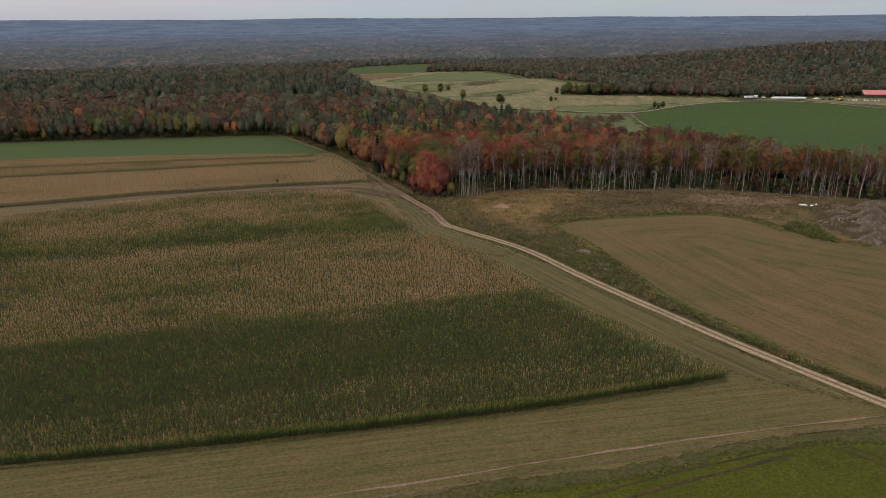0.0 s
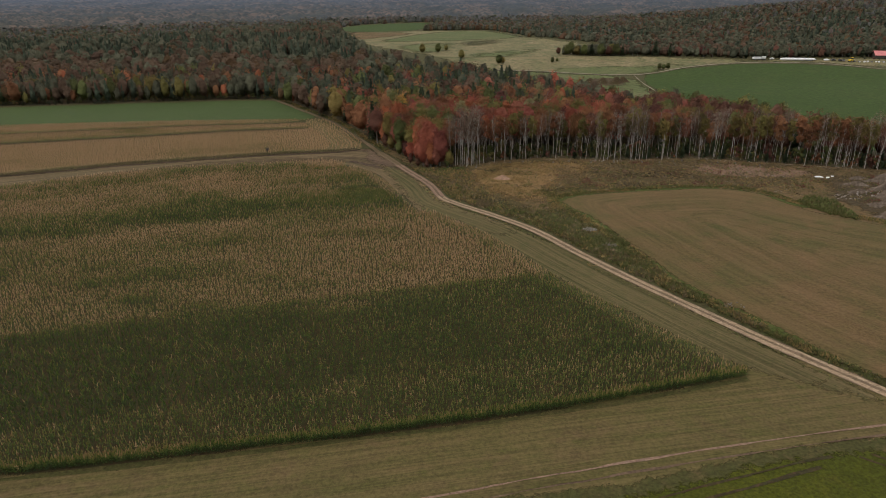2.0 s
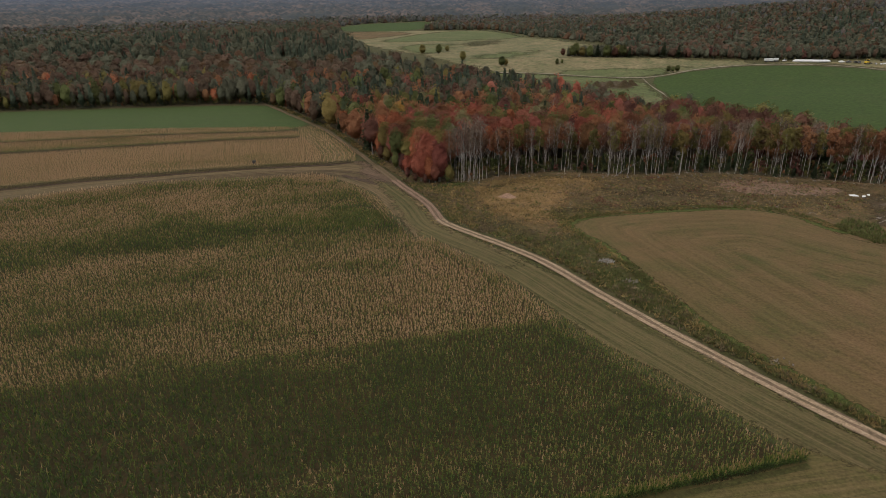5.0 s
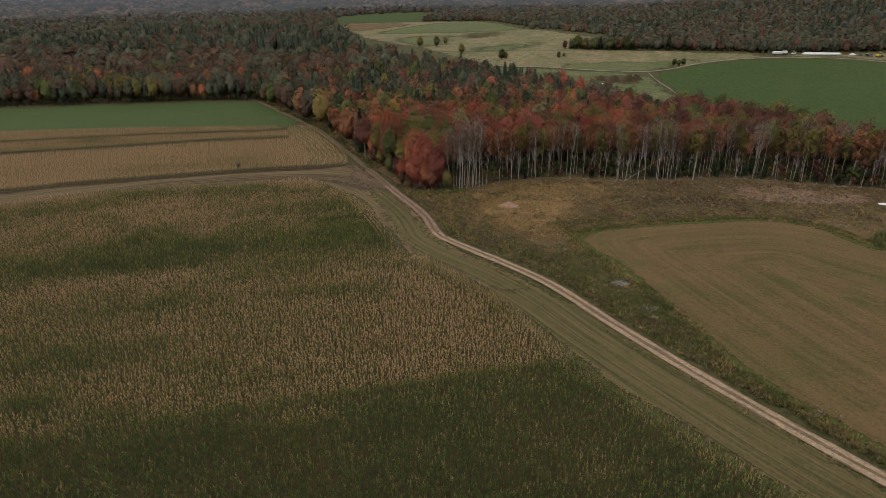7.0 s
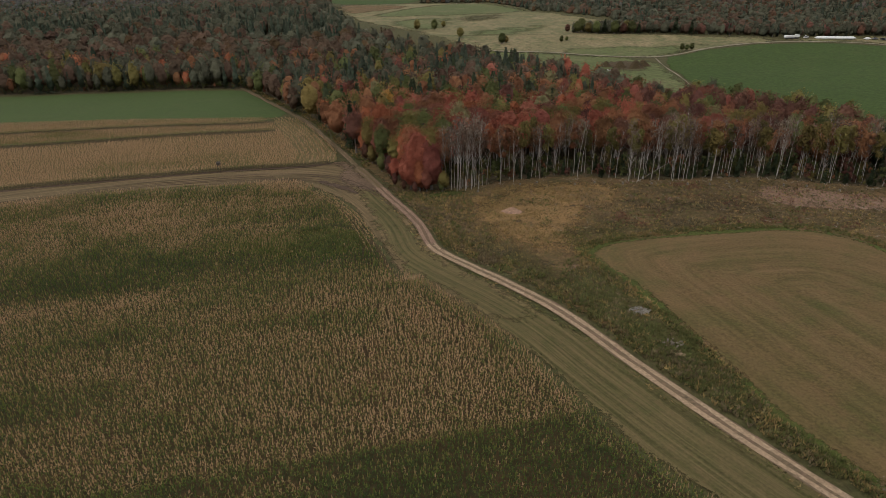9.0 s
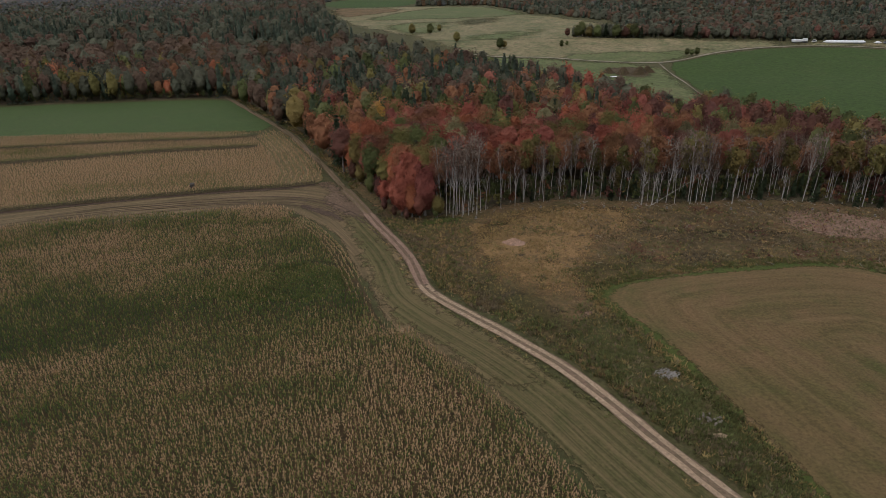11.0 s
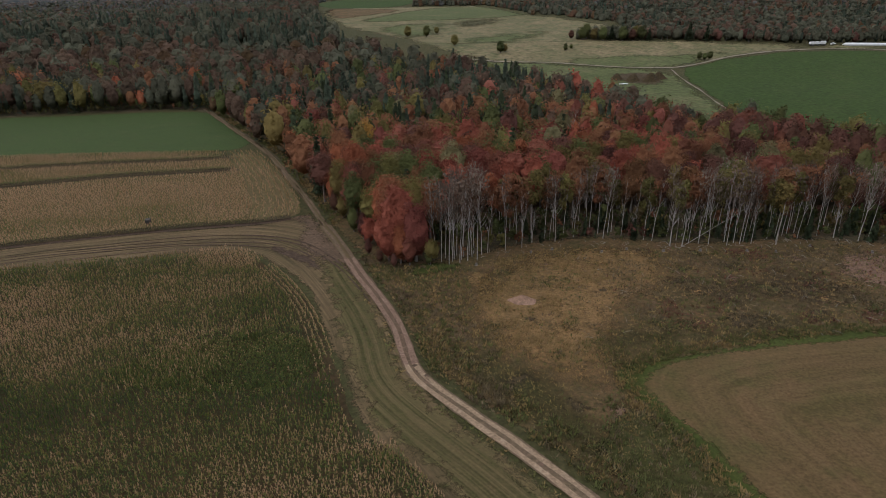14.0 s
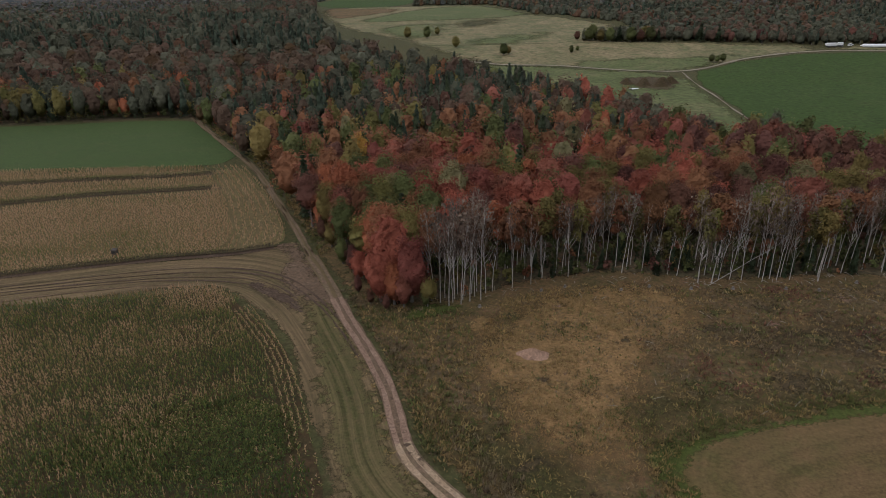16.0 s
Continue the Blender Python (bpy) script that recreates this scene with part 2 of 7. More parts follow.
M["stone"] = plain_mat("grey_stone", (0.10, 0.082, 0.064), (0.20, 0.168, 0.132), 1.5)
M["boulder"] = plain_mat("brown_stone", (0.16, 0.13, 0.11), (0.30, 0.26, 0.23), 0.6)
M["white"] = plain_mat("white_plastic", (0.62, 0.63, 0.64), (0.80, 0.80, 0.80), 0.7, 0.45)
M["white_paint"] = plain_mat("white_painted_steel", (0.60, 0.60, 0.58), (0.78, 0.78, 0.76), 0.5, 0.5)
M["yellow"] = plain_mat("yellow_paint", (0.60, 0.40, 0.03), (0.72, 0.50, 0.04), 0.8, 0.45)
M["red_roof"] = plain_mat("red_sheet_roof", (0.46, 0.13, 0.13), (0.56, 0.19, 0.18), 0.5, 0.5)
M["rubber"] = plain_mat("black_rubber", (0.02, 0.02, 0.02), (0.035, 0.035, 0.035), 3, 0.7)
M["grey_metal"] = plain_mat("dull_grey_metal", (0.12, 0.12, 0.13), (0.22, 0.22, 0.22), 1.0, 0.55, 0.3)
M["dark_wood"] = plain_mat("dark_weathered_wood", (0.035, 0.028, 0.022), (0.07, 0.055, 0.042), 2.0)
M["pale_bark"] = plain_mat("pale_bark", (0.22, 0.198, 0.172), (0.44, 0.40, 0.355), 1.8)
M["grey_bark"] = plain_mat("grey_bark", (0.10, 0.085, 0.072), (0.20, 0.175, 0.15), 1.5)
M["dead_wood"] = plain_mat("bleached_dead_wood", (0.20, 0.175, 0.15), (0.33, 0.30, 0.26), 1.5)
M["pale_stick"] = plain_mat("bleached_sticks", (0.17, 0.150, 0.128), (0.32, 0.295, 0.262), 1.5)
M["red"] = leaf_mat("scarlet_leaves", (0.212, 0.066, 0.045), (0.393, 0.121, 0.074), (0.286, 0.095, 0.060))
M["crimson"] = leaf_mat("crimson_leaves", (0.180, 0.063, 0.049), (0.320, 0.104, 0.077), (0.242, 0.104, 0.063))
M["orange"] = leaf_mat("orange_leaves", (0.242, 0.087, 0.044), (0.407, 0.154, 0.073), (0.320, 0.103, 0.055))
M["rust"] = leaf_mat("rust_leaves", (0.148, 0.078, 0.037), (0.284, 0.142, 0.068), (0.225, 0.096, 0.052))
M["maroon"] = leaf_mat("dark_maroon_leaves", (0.092, 0.043, 0.035), (0.180, 0.078, 0.061), (0.139, 0.072, 0.045))
M["olive"] = leaf_mat("olive_leaves", (0.097, 0.092, 0.030), (0.209, 0.187, 0.061), (0.188, 0.136, 0.048))
M["yellow_leaf"] = leaf_mat("golden_leaves", (0.256, 0.150, 0.036), (0.440, 0.270, 0.064), (0.352, 0.180, 0.048))
M["green_leaf"] = leaf_mat("dull_green_leaves", (0.062, 0.078, 0.028), (0.139, 0.158, 0.056), (0.111, 0.112, 0.041))
M["pine"] = leaf_mat("pine_needles", (0.038, 0.057, 0.029), (0.083, 0.103, 0.052), (0.059, 0.072, 0.038))
M["silver"] = leaf_mat("pale_green_leaves", (0.127, 0.115, 0.057), (0.230, 0.207, 0.104), (0.184, 0.155, 0.073))
M["twig"] = leaf_mat("bare_twigs", (0.140, 0.106, 0.080), (0.250, 0.200, 0.152), (0.190, 0.124, 0.092))
M["tuft"] = leaf_mat("dry_grass_tufts", (0.172, 0.121, 0.055), (0.333, 0.231, 0.105), (0.230, 0.165, 0.067))
M["weed"] = leaf_mat("green_weeds", (0.063, 0.078, 0.025), (0.139, 0.144, 0.050), (0.119, 0.109, 0.040))
M["brush"] = leaf_mat("dark_scrub", (0.096, 0.071, 0.045), (0.232, 0.173, 0.114), (0.141, 0.114, 0.059))

# far and hazy crowns: distance haze put into duller, greyer leaf colours
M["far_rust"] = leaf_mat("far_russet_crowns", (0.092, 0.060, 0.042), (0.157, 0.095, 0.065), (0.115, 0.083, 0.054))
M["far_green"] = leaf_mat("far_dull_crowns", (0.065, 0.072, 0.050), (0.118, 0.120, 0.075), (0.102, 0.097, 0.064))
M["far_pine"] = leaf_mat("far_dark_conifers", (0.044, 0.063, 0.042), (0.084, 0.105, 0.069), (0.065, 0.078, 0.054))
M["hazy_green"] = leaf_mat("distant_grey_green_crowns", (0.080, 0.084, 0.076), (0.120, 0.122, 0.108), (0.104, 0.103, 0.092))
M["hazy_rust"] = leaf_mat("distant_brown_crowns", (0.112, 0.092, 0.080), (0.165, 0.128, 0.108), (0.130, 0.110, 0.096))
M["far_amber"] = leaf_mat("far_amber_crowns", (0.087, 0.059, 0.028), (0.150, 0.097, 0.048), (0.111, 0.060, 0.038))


def corn_mat():
    mat = bpy.data.materials.new("maize_leaves")
    nt, b = nodes_of(mat)
    geo = nt.nodes.new("ShaderNodeNewGeometry")
    att = nt.nodes.new("ShaderNodeAttribute")
    # this value also carries the shade painted low on each plant
    att.attribute_name = "ripeness"
    jit = nt.nodes.new("ShaderNodeMath")
    jit.operation = "MULTIPLY_ADD"
    jit.inputs[1].default_value, jit.inputs[2].default_value = 0.3, -0.15
    nt.links.new(geo.outputs["Random Per Island"], jit.inputs[0])
    add = nt.nodes.new("ShaderNodeMath")
    nt.links.new(att.outputs["Fac"], add.inputs[0])
    nt.links.new(jit.outputs[0], add.inputs[1])
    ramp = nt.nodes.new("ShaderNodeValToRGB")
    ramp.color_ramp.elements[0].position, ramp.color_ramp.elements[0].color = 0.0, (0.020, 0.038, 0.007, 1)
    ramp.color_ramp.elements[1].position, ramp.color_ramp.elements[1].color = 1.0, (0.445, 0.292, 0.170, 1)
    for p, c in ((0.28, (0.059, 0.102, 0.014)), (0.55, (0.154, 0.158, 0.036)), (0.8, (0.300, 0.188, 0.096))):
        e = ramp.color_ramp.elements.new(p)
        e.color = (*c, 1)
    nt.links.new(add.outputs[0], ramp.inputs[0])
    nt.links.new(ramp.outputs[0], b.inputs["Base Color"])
    b.inputs["Roughness"].default_value = 0.7
    b.inputs["Specular IOR Level"].default_value = 0.25
    return mat


M["corn"] = corn_mat()
# stalks painted dark for the shade on open maize faces
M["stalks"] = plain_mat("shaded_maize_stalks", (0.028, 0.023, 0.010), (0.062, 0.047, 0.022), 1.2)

# ---- the lie of the land ----
LAND_Y = (-5000, -200, 0, 60, 90, 115, 160, 190, 240, 270, 330, 400, 460, 520, 600, 800, 1200, 2000, 3000, 4000, 5000)
LAND_Z = (-8, -8, -4, -3.4, -2.6, -1.8, -2.6, -4.2, -7, -8, -9.5, -12, -14, -13, -10, -12, -22, -18, -4, 18, 38)


def land(x, y):
    """Height of the ground, in metres, for numbers or arrays."""
    x, y = np.asarray(x, float), np.asarray(y, float)
    z = (np.interp(y - 4, LAND_Y, LAND_Z) + np.interp(y, LAND_Y, LAND_Z) + np.interp(y + 4, LAND_Y, LAND_Z)) / 3
    z = z + 30 * np.exp(-(((x - 640) / 330) ** 2) - ((y - 1000) / 210) ** 2)
    far = np.clip((y - 900) / 1500, 0, 1)
    z = z + 39 * np.clip((3370 - x) / 6740, 0, 1.2) * np.clip((y - 2400) / 2500, 0, 1) ** 1.5
    return z + far * 2.2 * (np.sin(x / 310 + y / 470) + 0.7 * np.sin(x / 170 - y / 260 + 1.3))


def link_mesh(name, me, parent=None):
    ob = new(name, me)
    if parent is not None:
        ob.parent = parent
    return ob


def tri_mesh(name, verts, tris, mats, mat_index=None, values=None, normals=None):
    """A mesh from arrays of corners and triangles; values: {attribute: one number a corner}."""
    verts, tris = np.asarray(verts, np.float32), np.asarray(tris, np.int32)
    me = bpy.data.meshes.new(name)
    me.vertices.add(len(verts))
    me.vertices.foreach_set("co", verts.ravel())
    me.loops.add(tris.size)
    me.loops.foreach_set("vertex_index", tris.ravel())
    me.polygons.add(len(tris))
    me.polygons.foreach_set("loop_start", np.arange(len(tris), dtype=np.int32) * 3)
    for m in mats:
        me.materials.append(m)
    if mat_index is not None:
        me.polygons.foreach_set("material_index", np.asarray(mat_index, np.int32))
    for key, vals in (values or {}).items():
        me.attributes.new(key, "FLOAT", "POINT").data.foreach_set("value", np.asarray(vals, np.float32))
    me.update(calc_edges=True)
    if normals is not None:
        nv = np.asarray(normals, np.float32)
        nv = nv / (np.linalg.norm(nv, axis=1)[:, None] + 1e-9)
        me.polygons.foreach_set("use_smooth", np.ones(len(tris), bool))
        me.normals_split_custom_set_from_vertices(nv)
    return me


def resample(pts, step, closed=True):
    pts = np.asarray(pts, float)
    if closed:
        pts = np.vstack([pts, pts[:1]])
    seg = np.hypot(*np.diff(pts, axis=0).T)
    s = np.r_[0, np.cumsum(seg)]
    at = np.linspace(0, s[-1], max(4, int(s[-1] / step)) + 1)
    out = np.stack([np.interp(at, s, pts[:, 0]), np.interp(at, s, pts[:, 1])], 1)
    return out[:-1] if closed else out


def smooth_line(pts, step, closed=False, rounds=3):
    """Corner-cutting, then even steps."""
    p = np.asarray(pts, float)
    for _ in range(rounds):
        q = np.vstack([p, p[:1]]) if closed else p
        a, b = 0.75 * q[:-1] + 0.25 * q[1:], 0.25 * q[:-1] + 0.75 * q[1:]
        mid = np.stack([a, b], 1).reshape(-1, 2)
        p = mid if closed else np.vstack([p[:1], mid, p[-1:]])
    return resample(p, step, closed)


def inside(poly, x, y):
    poly = np.asarray(poly, float)
    hit = np.zeros(np.shape(x), bool)
    for (x0, y0), (x1, y1) in zip(poly, np.roll(poly, -1, 0)):
        if y0 != y1:
            hit ^= ((y0 > y) != (y1 > y)) & (x < (x1 - x0) * (y - y0) / (y1 - y0) + x0)
    return hit


def along_across(guide, x, y):
    """Metres along a guide line and away from it, signed, for each point."""
    g = np.asarray(guide, float)
    d = np.diff(g, axis=0)
    ln = np.hypot(*d.T)
    s0 = np.r_[0, np.cumsum(ln)[:-1]]
    best = np.full(len(x), 1e9)
    al, ac = np.zeros(len(x)), np.zeros(len(x))
    for (gx, gy), (dx, dy), n, s in zip(g[:-1], d, ln, s0):
        u = np.clip(((x - gx) * dx + (y - gy) * dy) / n**2, 0, 1)
        ex, ey = x - gx - u * dx, y - gy - u * dy
        dist = np.hypot(ex, ey)
        near = dist < best
        side = np.sign(dx * ey - dy * ex)
        al = np.where(near, s + u * n, al)
        ac = np.where(near, dist * side, ac)
        best = np.minimum(best, dist)
    return al, ac


def drape(name, outline, lift, mat, label, category, guide=None, edge=0.5, step=2.0, grid=7.0, rnd=2, kind="structure", fade=0.0):
    """A patch of ground cover laid on the land, with a slightly ragged edge."""
    rs = np.random.RandomState(len(name) * 7 + 3)
    ring = smooth_line(outline, step, True, rnd)
    ring = ring + rs.normal(0, 1, ring.shape) * edge * 0.45
    k = np.arange(len(ring)) * step
    ring[:, 0] += edge * np.sin(k / 5.3 + 1)
    ring[:, 1] += edge * np.sin(k / 7.7)
    x0, y0 = ring.min(0)
    x1, y1 = ring.max(0)
    gx, gy = np.meshgrid(np.arange(x0, x1, grid), np.arange(y0, y1, grid))
    gx, gy = gx.ravel() + rs.uniform(-1, 1, gx.size), gy.ravel() + rs.uniform(-1, 1, gy.size)
    keep = inside(ring, gx, gy)
    pts = np.vstack([ring, np.stack([gx, gy], 1)[keep]])
    n = len(ring)
    edges = [(i, (i + 1) % n) for i in range(n)]
    v, _, f, *_ = delaunay_2d_cdt([Vector(p) for p in pts], edges, [list(range(n))], 1, 1e-4)
    v = np.array([tuple(p) for p in v])
    z = land(v[:, 0], v[:, 1]) + lift
    tris = np.array([t for t in f if len(t) == 3])
    _, rim = along_across(np.vstack([ring, ring[:1]]), v[:, 0], v[:, 1])
    me = tri_mesh(name, np.c_[v, z], tris, [faded(mat, fade) if fade else mat], None, {"rim": np.minimum(np.abs(rim), 30)})
    al, ac = along_across(guide, v[:, 0], v[:, 1]) if guide is not None else (v[:, 0], v[:, 1])
    uv = me.uv_layers.new(name="UVMap")
    idx = tris.ravel()
    uv.data.foreach_set("uv", np.stack([al[idx], ac[idx]], 1).astype(np.float32).ravel())
    return tagged(link_mesh(name, me), label, category, kind=kind)


def ribbon(name, line, offsets, heights, lift, mats, slots, label, category, wob=0.12, parent=None):
    """A long strip along a line: cross-section offsets and heights, one material slot for each strip of it."""
    p = np.asarray(line, float)
    d = np.gradient(p, axis=0)
    d /= np.hypot(*d.T)[:, None]
    nrm = np.stack([-d[:, 1], d[:, 0]], 1)
    rs = np.random.RandomState(len(name) + len(p))
    cols = []
    for o, h in zip(offsets, heights):
        q = p + nrm * (o + wob * np.convolve(rs.normal(0, 1.6, len(p) + 4), np.ones(5) / 5, "valid"))[:, None]
        cols.append(np.c_[q, land(q[:, 0], q[:, 1]) + lift + h])
    v = np.stack(cols, 1)
    n, m = v.shape[:2]
    i = np.arange(n * m).reshape(n, m)
    a, b, c, e = i[:-1, :-1], i[:-1, 1:], i[1:, 1:], i[1:, :-1]
    tris = np.concatenate([np.stack([a, e, b], -1), np.stack([b, e, c], -1)], 1)
    rows = np.asarray(slots)
    slot = np.concatenate([rows, rows], 1).ravel() if rows.ndim == 2 else np.tile(np.r_[slots, slots], n - 1)
    me = tri_mesh(name, v.reshape(-1, 3), tris.reshape(-1, 3), mats, slot)
    ob = link_mesh(name, me, parent)
    return ob if parent is not None else tagged(ob, label, category, kind="structure")


def axis_steps(near0, near1, step, far, growth=1.35):
    """Even steps over the near stretch, then wider and wider ones out to far."""
    mid = list(np.arange(near0, near1 + 0.1, step))
    up, s = [near1], step
    while up[-1] < far:
        s *= growth
        up.append(min(up[-1] + s, far))
    dn, s = [near0], step
    while dn[-1] > -far:
        s *= growth
        dn.append(max(dn[-1] - s, -far))
    return np.array(dn[:0:-1] + mid + up[1:])


gxs = axis_steps(-400, 500, 20, 4950, 1.18)
gys = np.r_[np.array([-4900, -3000, -1500, -700, -300]), np.arange(-150, 700, 15), np.arange(700, 2000, 50), np.arange(2000, 4951, 118)]
GX, GY = np.meshgrid(gxs, gys)
gi = np.arange(GX.size).reshape(GX.shape)
ga, gb, gc, gd = gi[:-1, :-1].ravel(), gi[:-1, 1:].ravel(), gi[1:, 1:].ravel(), gi[1:, :-1].ravel()
ground_me = tri_mesh("ground", np.c_[GX.ravel(), GY.ravel(), land(GX, GY).ravel() - 0.05],
                     np.concatenate([np.stack([ga, gb, gc], 1), np.stack([ga, gc, gd], 1)]), [M["ground"]])
for p in ground_me.polygons:
    p.use_smooth = True
tagged(link_mesh("ground", ground_me), "rolling rough grassland with dull autumn grass", "ground", kind="structure")

# ---- plan of the fields and lanes ----
ROAD = smooth_line([(112, 30), (90, 60), (73, 82.2), (63.2, 94), (56.2, 103), (49, 112.7), (41.2, 125), (36.6, 133), (31.3, 142.6), (27.5, 150.3), (22.8, 158.5), (15.2, 168.8), (9.8, 175.1),
                    (4.0, 182.2), (0.9, 186.6), (-0.6, 189.8), (-1.6, 194), (-2.8, 200), (-4.6, 206), (-7.2, 213), (-12.4, 225), (-15.6, 233), (-19.6, 244), (-25.5, 257)], 1.2)
ROAD_ON = smooth_line([(-25.5, 257), (-33.6, 277.4), (-42, 295), (-49.5, 312.7), (-60.8, 335.4), (-75, 358), (-95, 392), (-112, 420)], 1.5)
FRONT_TRACK = smooth_line([(75.5, 79.5), (71, 78.6), (45, 74.7), (17.4, 69.1), (0.5, 65.4), (-15, 61.9), (-60, 53), (-150, 36)], 1.5)
CORN = [(50, 90), (20, 82.5), (-17, 75.5), (-43, 71.7), (-67, 68.3), (-110, 61), (-170, 51), (-260, 60), (-265, 130), (-180, 180),
        (-142, 207.5), (-122, 221), (-98, 231), (-75, 235), (-62, 237), (-48.6, 241), (-43, 241), (-33, 232), (-25, 220), (-19.5, 208.6),
        (-16, 199), (-13, 190), (-9.5, 178), (-7, 172.5), (-2, 169.5), (4.7, 159.5), (10.4, 152), (16, 142), (25, 122.5), (35.4, 108.5), (43.5, 98)]
CORN_RIGHT = smooth_line(np.array(CORN)[[0, 30, 29, 28, 27, 26, 25, 24]], 0.8)
CORN_BEND = smooth_line(np.array(CORN)[[23, 22, 21, 20, 19, 18, 17]], 0.8)
DRY_CORN = [(-34.6, 264), (-34.4, 271.0), (-37, 278), (-43.5, 294.7), (-53.8, 315.8), (-60.5, 328), (-85, 328.5), (-141, 328), (-260, 318),
            (-300, 300), (-290, 180), (-156, 226), (-124, 241), (-93.6, 249.6), (-77.6, 253.8), (-60, 257.8), (-44, 260)]
GREEN_LEFT = [(-61.5, 331), (-75.3, 358), (-88.3, 380), (-102, 402), (-107, 407), (-127, 408), (-192, 400), (-260, 391), (-420, 371),
              (-420, 305), (-260, 321), (-141, 331)]
HAY = [(34.3, 184.3), (37.3, 188), (46, 191.5), (62.6, 195.2), (80.5, 197.6), (90.4, 196.5), (97.8, 190.4), (101, 178), (107, 166), (116, 157),
       (150, 140), (170, 80), (110, 45), (95, 63), (76.5, 84.5), (69, 93), (62, 104.4), (56, 113.6), (49.2, 126.6), (47.3, 141.6), (42.7, 159.3), (37, 176)]
FOREST = [(-4, 231), (9, 232), (19, 239), (31, 241.5), (41, 243), (55, 241), (65, 238), (82, 239.5), (98, 240), (128, 228), (158, 215), (230, 190), (330, 215),
          (330, 236), (235, 214), (190, 238), (177, 247), (167, 257), (157, 272), (152, 298), (147, 320), (138, 330), (125, 340), (111, 346), (100, 351), (93, 363), (86, 384), (77, 414), (68, 434), (53, 453), (31, 476), (0, 500), (-27, 525), (-60, 575), (-100, 700), (-150, 980),
          (-330, 700), (-560, 690), (-900, 640), (-900, 300), (-420, 376), (-260, 396), (-192, 405), (-127, 412.5), (-108, 411.5), (-96, 395), (-84, 378), (-70, 352), (-54.5, 328), (-43, 304), (-30, 277), (-22, 261), (-14, 248)]

drape("forest_floor", FOREST, 0.0, M["floor"], "dark leaf-strewn woodland floor beneath the trees", "forest floor", edge=1.5, step=4, grid=14)
drape("front_headland", [(78, 78), (72, 85), (63, 95), (56, 99), (50, 91), (20, 83.0), (-17, 76), (-67, 68.8), (-170, 51), (-170, 26), (-90, 40), (-40, 52), (0.5, 62), (16.6, 65.4), (43, 71.4), (72, 76)],
      0.04, M["tan_mown"], "pale mown hay stubble strip beside the maize", "mown strip", np.array([(70, 84), (20, 76), (-67, 60.5), (-170, 42)]), 0.6, grid=4, fade=0.9)
drape("roadside_headland", [(73, 80), (62, 93), (53, 106.5), (47, 115.5), (39, 128.8), (31.5, 143), (22.5, 156), (16, 165), (8, 166), (5, 161), (11.5, 152), (17, 142), (26, 122.5), (36.4, 108.5), (45, 98), (52, 91), (62, 84)],
      0.06, M["verge"], "green and tan mown grass strip between maize and dirt road", "mown strip", ROAD, 0.4, grid=3.0, fade=1.6)
drape("bend_headland", [(22.5, 155), (11.5, 171), (1.5, 185), (-2, 191), (-3.5, 199.6), (-6.3, 209), (-9.8, 219),
                            (-15.5, 233), (-20, 243), (-26, 243), (-25, 232), (-21, 222), (-17, 212), (-17.5, 207), (-15, 199), (-12, 190), (-8.5, 178), (-6, 172.5), (-1, 169.5), (5.5, 159.5), (12, 151)],
      0.064, M["verge"], "mown grass round the bend, worn through by tractor wheels", "mown strip", ROAD, 0.4, grid=2.0, fade=3.6)
drape("worn_headland", [(-6, 209), (-10.3, 220), (-15, 231), (-19.5, 241), (-25, 254), (-31, 268), (-35.5, 263), (-44, 259), (-60, 257), (-77.6, 253), (-93.6, 248.8), (-124, 240.2), (-156, 225), (-290, 178), (-265, 132),
                        (-180, 181.5), (-142, 209), (-122, 222), (-98, 232.5), (-75, 236.5), (-62, 238.5), (-48, 242.5), (-42, 242), (-32, 233.5), (-24, 220), (-18.5, 207), (-14.5, 195), (-11.5, 186), (-8, 176), (-3, 168), (8, 154), (16, 146), (22, 153), (11.5, 170), (1.5, 184), (-3, 197)],
      0.05, M["junction"], "worn brown headland with tractor ruts between two maize fields", "farm headland",
      smooth_line([(24, 146), (6, 172), (-4, 190), (-7, 204), (-14, 219), (-24, 238), (-36, 250), (-55, 252), (-75, 246), (-100, 240), (-140, 222), (-200, 190)], 3), 0.5, grid=3.5, fade=1.2)
drape("corn_field_soil", CORN, 0.02, M["corn_soil"], "weedy brown soil under the standing maize", "crop field", edge=0.3, step=3, grid=9)
drape("dry_corn_soil", DRY_CORN, 0.03, M["dry_soil"], "tan soil under the dry maize", "crop field", np.array([(-40, 270), (-300, 250)]), 0.3, 3, 9)
for nm, pts, w in (("harvested_lane", [(-300, 250.6), (-190, 276.6), (-123, 293), (-101, 299.6), (-77, 302.6), (-62, 304.6)], 4.2), ("harvested_lane", [(-300, 281.2), (-190, 302.2), (-134, 312.2), (-109, 315.2), (-82, 317.2), (-66, 320.2)], 3.6)):
    ribbon(nm, smooth_line(pts, 3), (-w, 0, w), (0, 0.02, 0), 0.09, [M["verge"]], (0, 0), "low green harvested lane through the dry maize", "crop lane", 0.2)
    # dark strip below the maize face: its shade put into the ground colour
    ribbon("furrow", smooth_line(np.array(pts) + (0, w - 0.4), 3), (-0.5, 0, 0.5), (0, -0.03, 0), 0.13, [M["mud"]], (0, 0), "dark ground strip, shade put into its colour, at the foot of the maize", "furrow", 0.15)
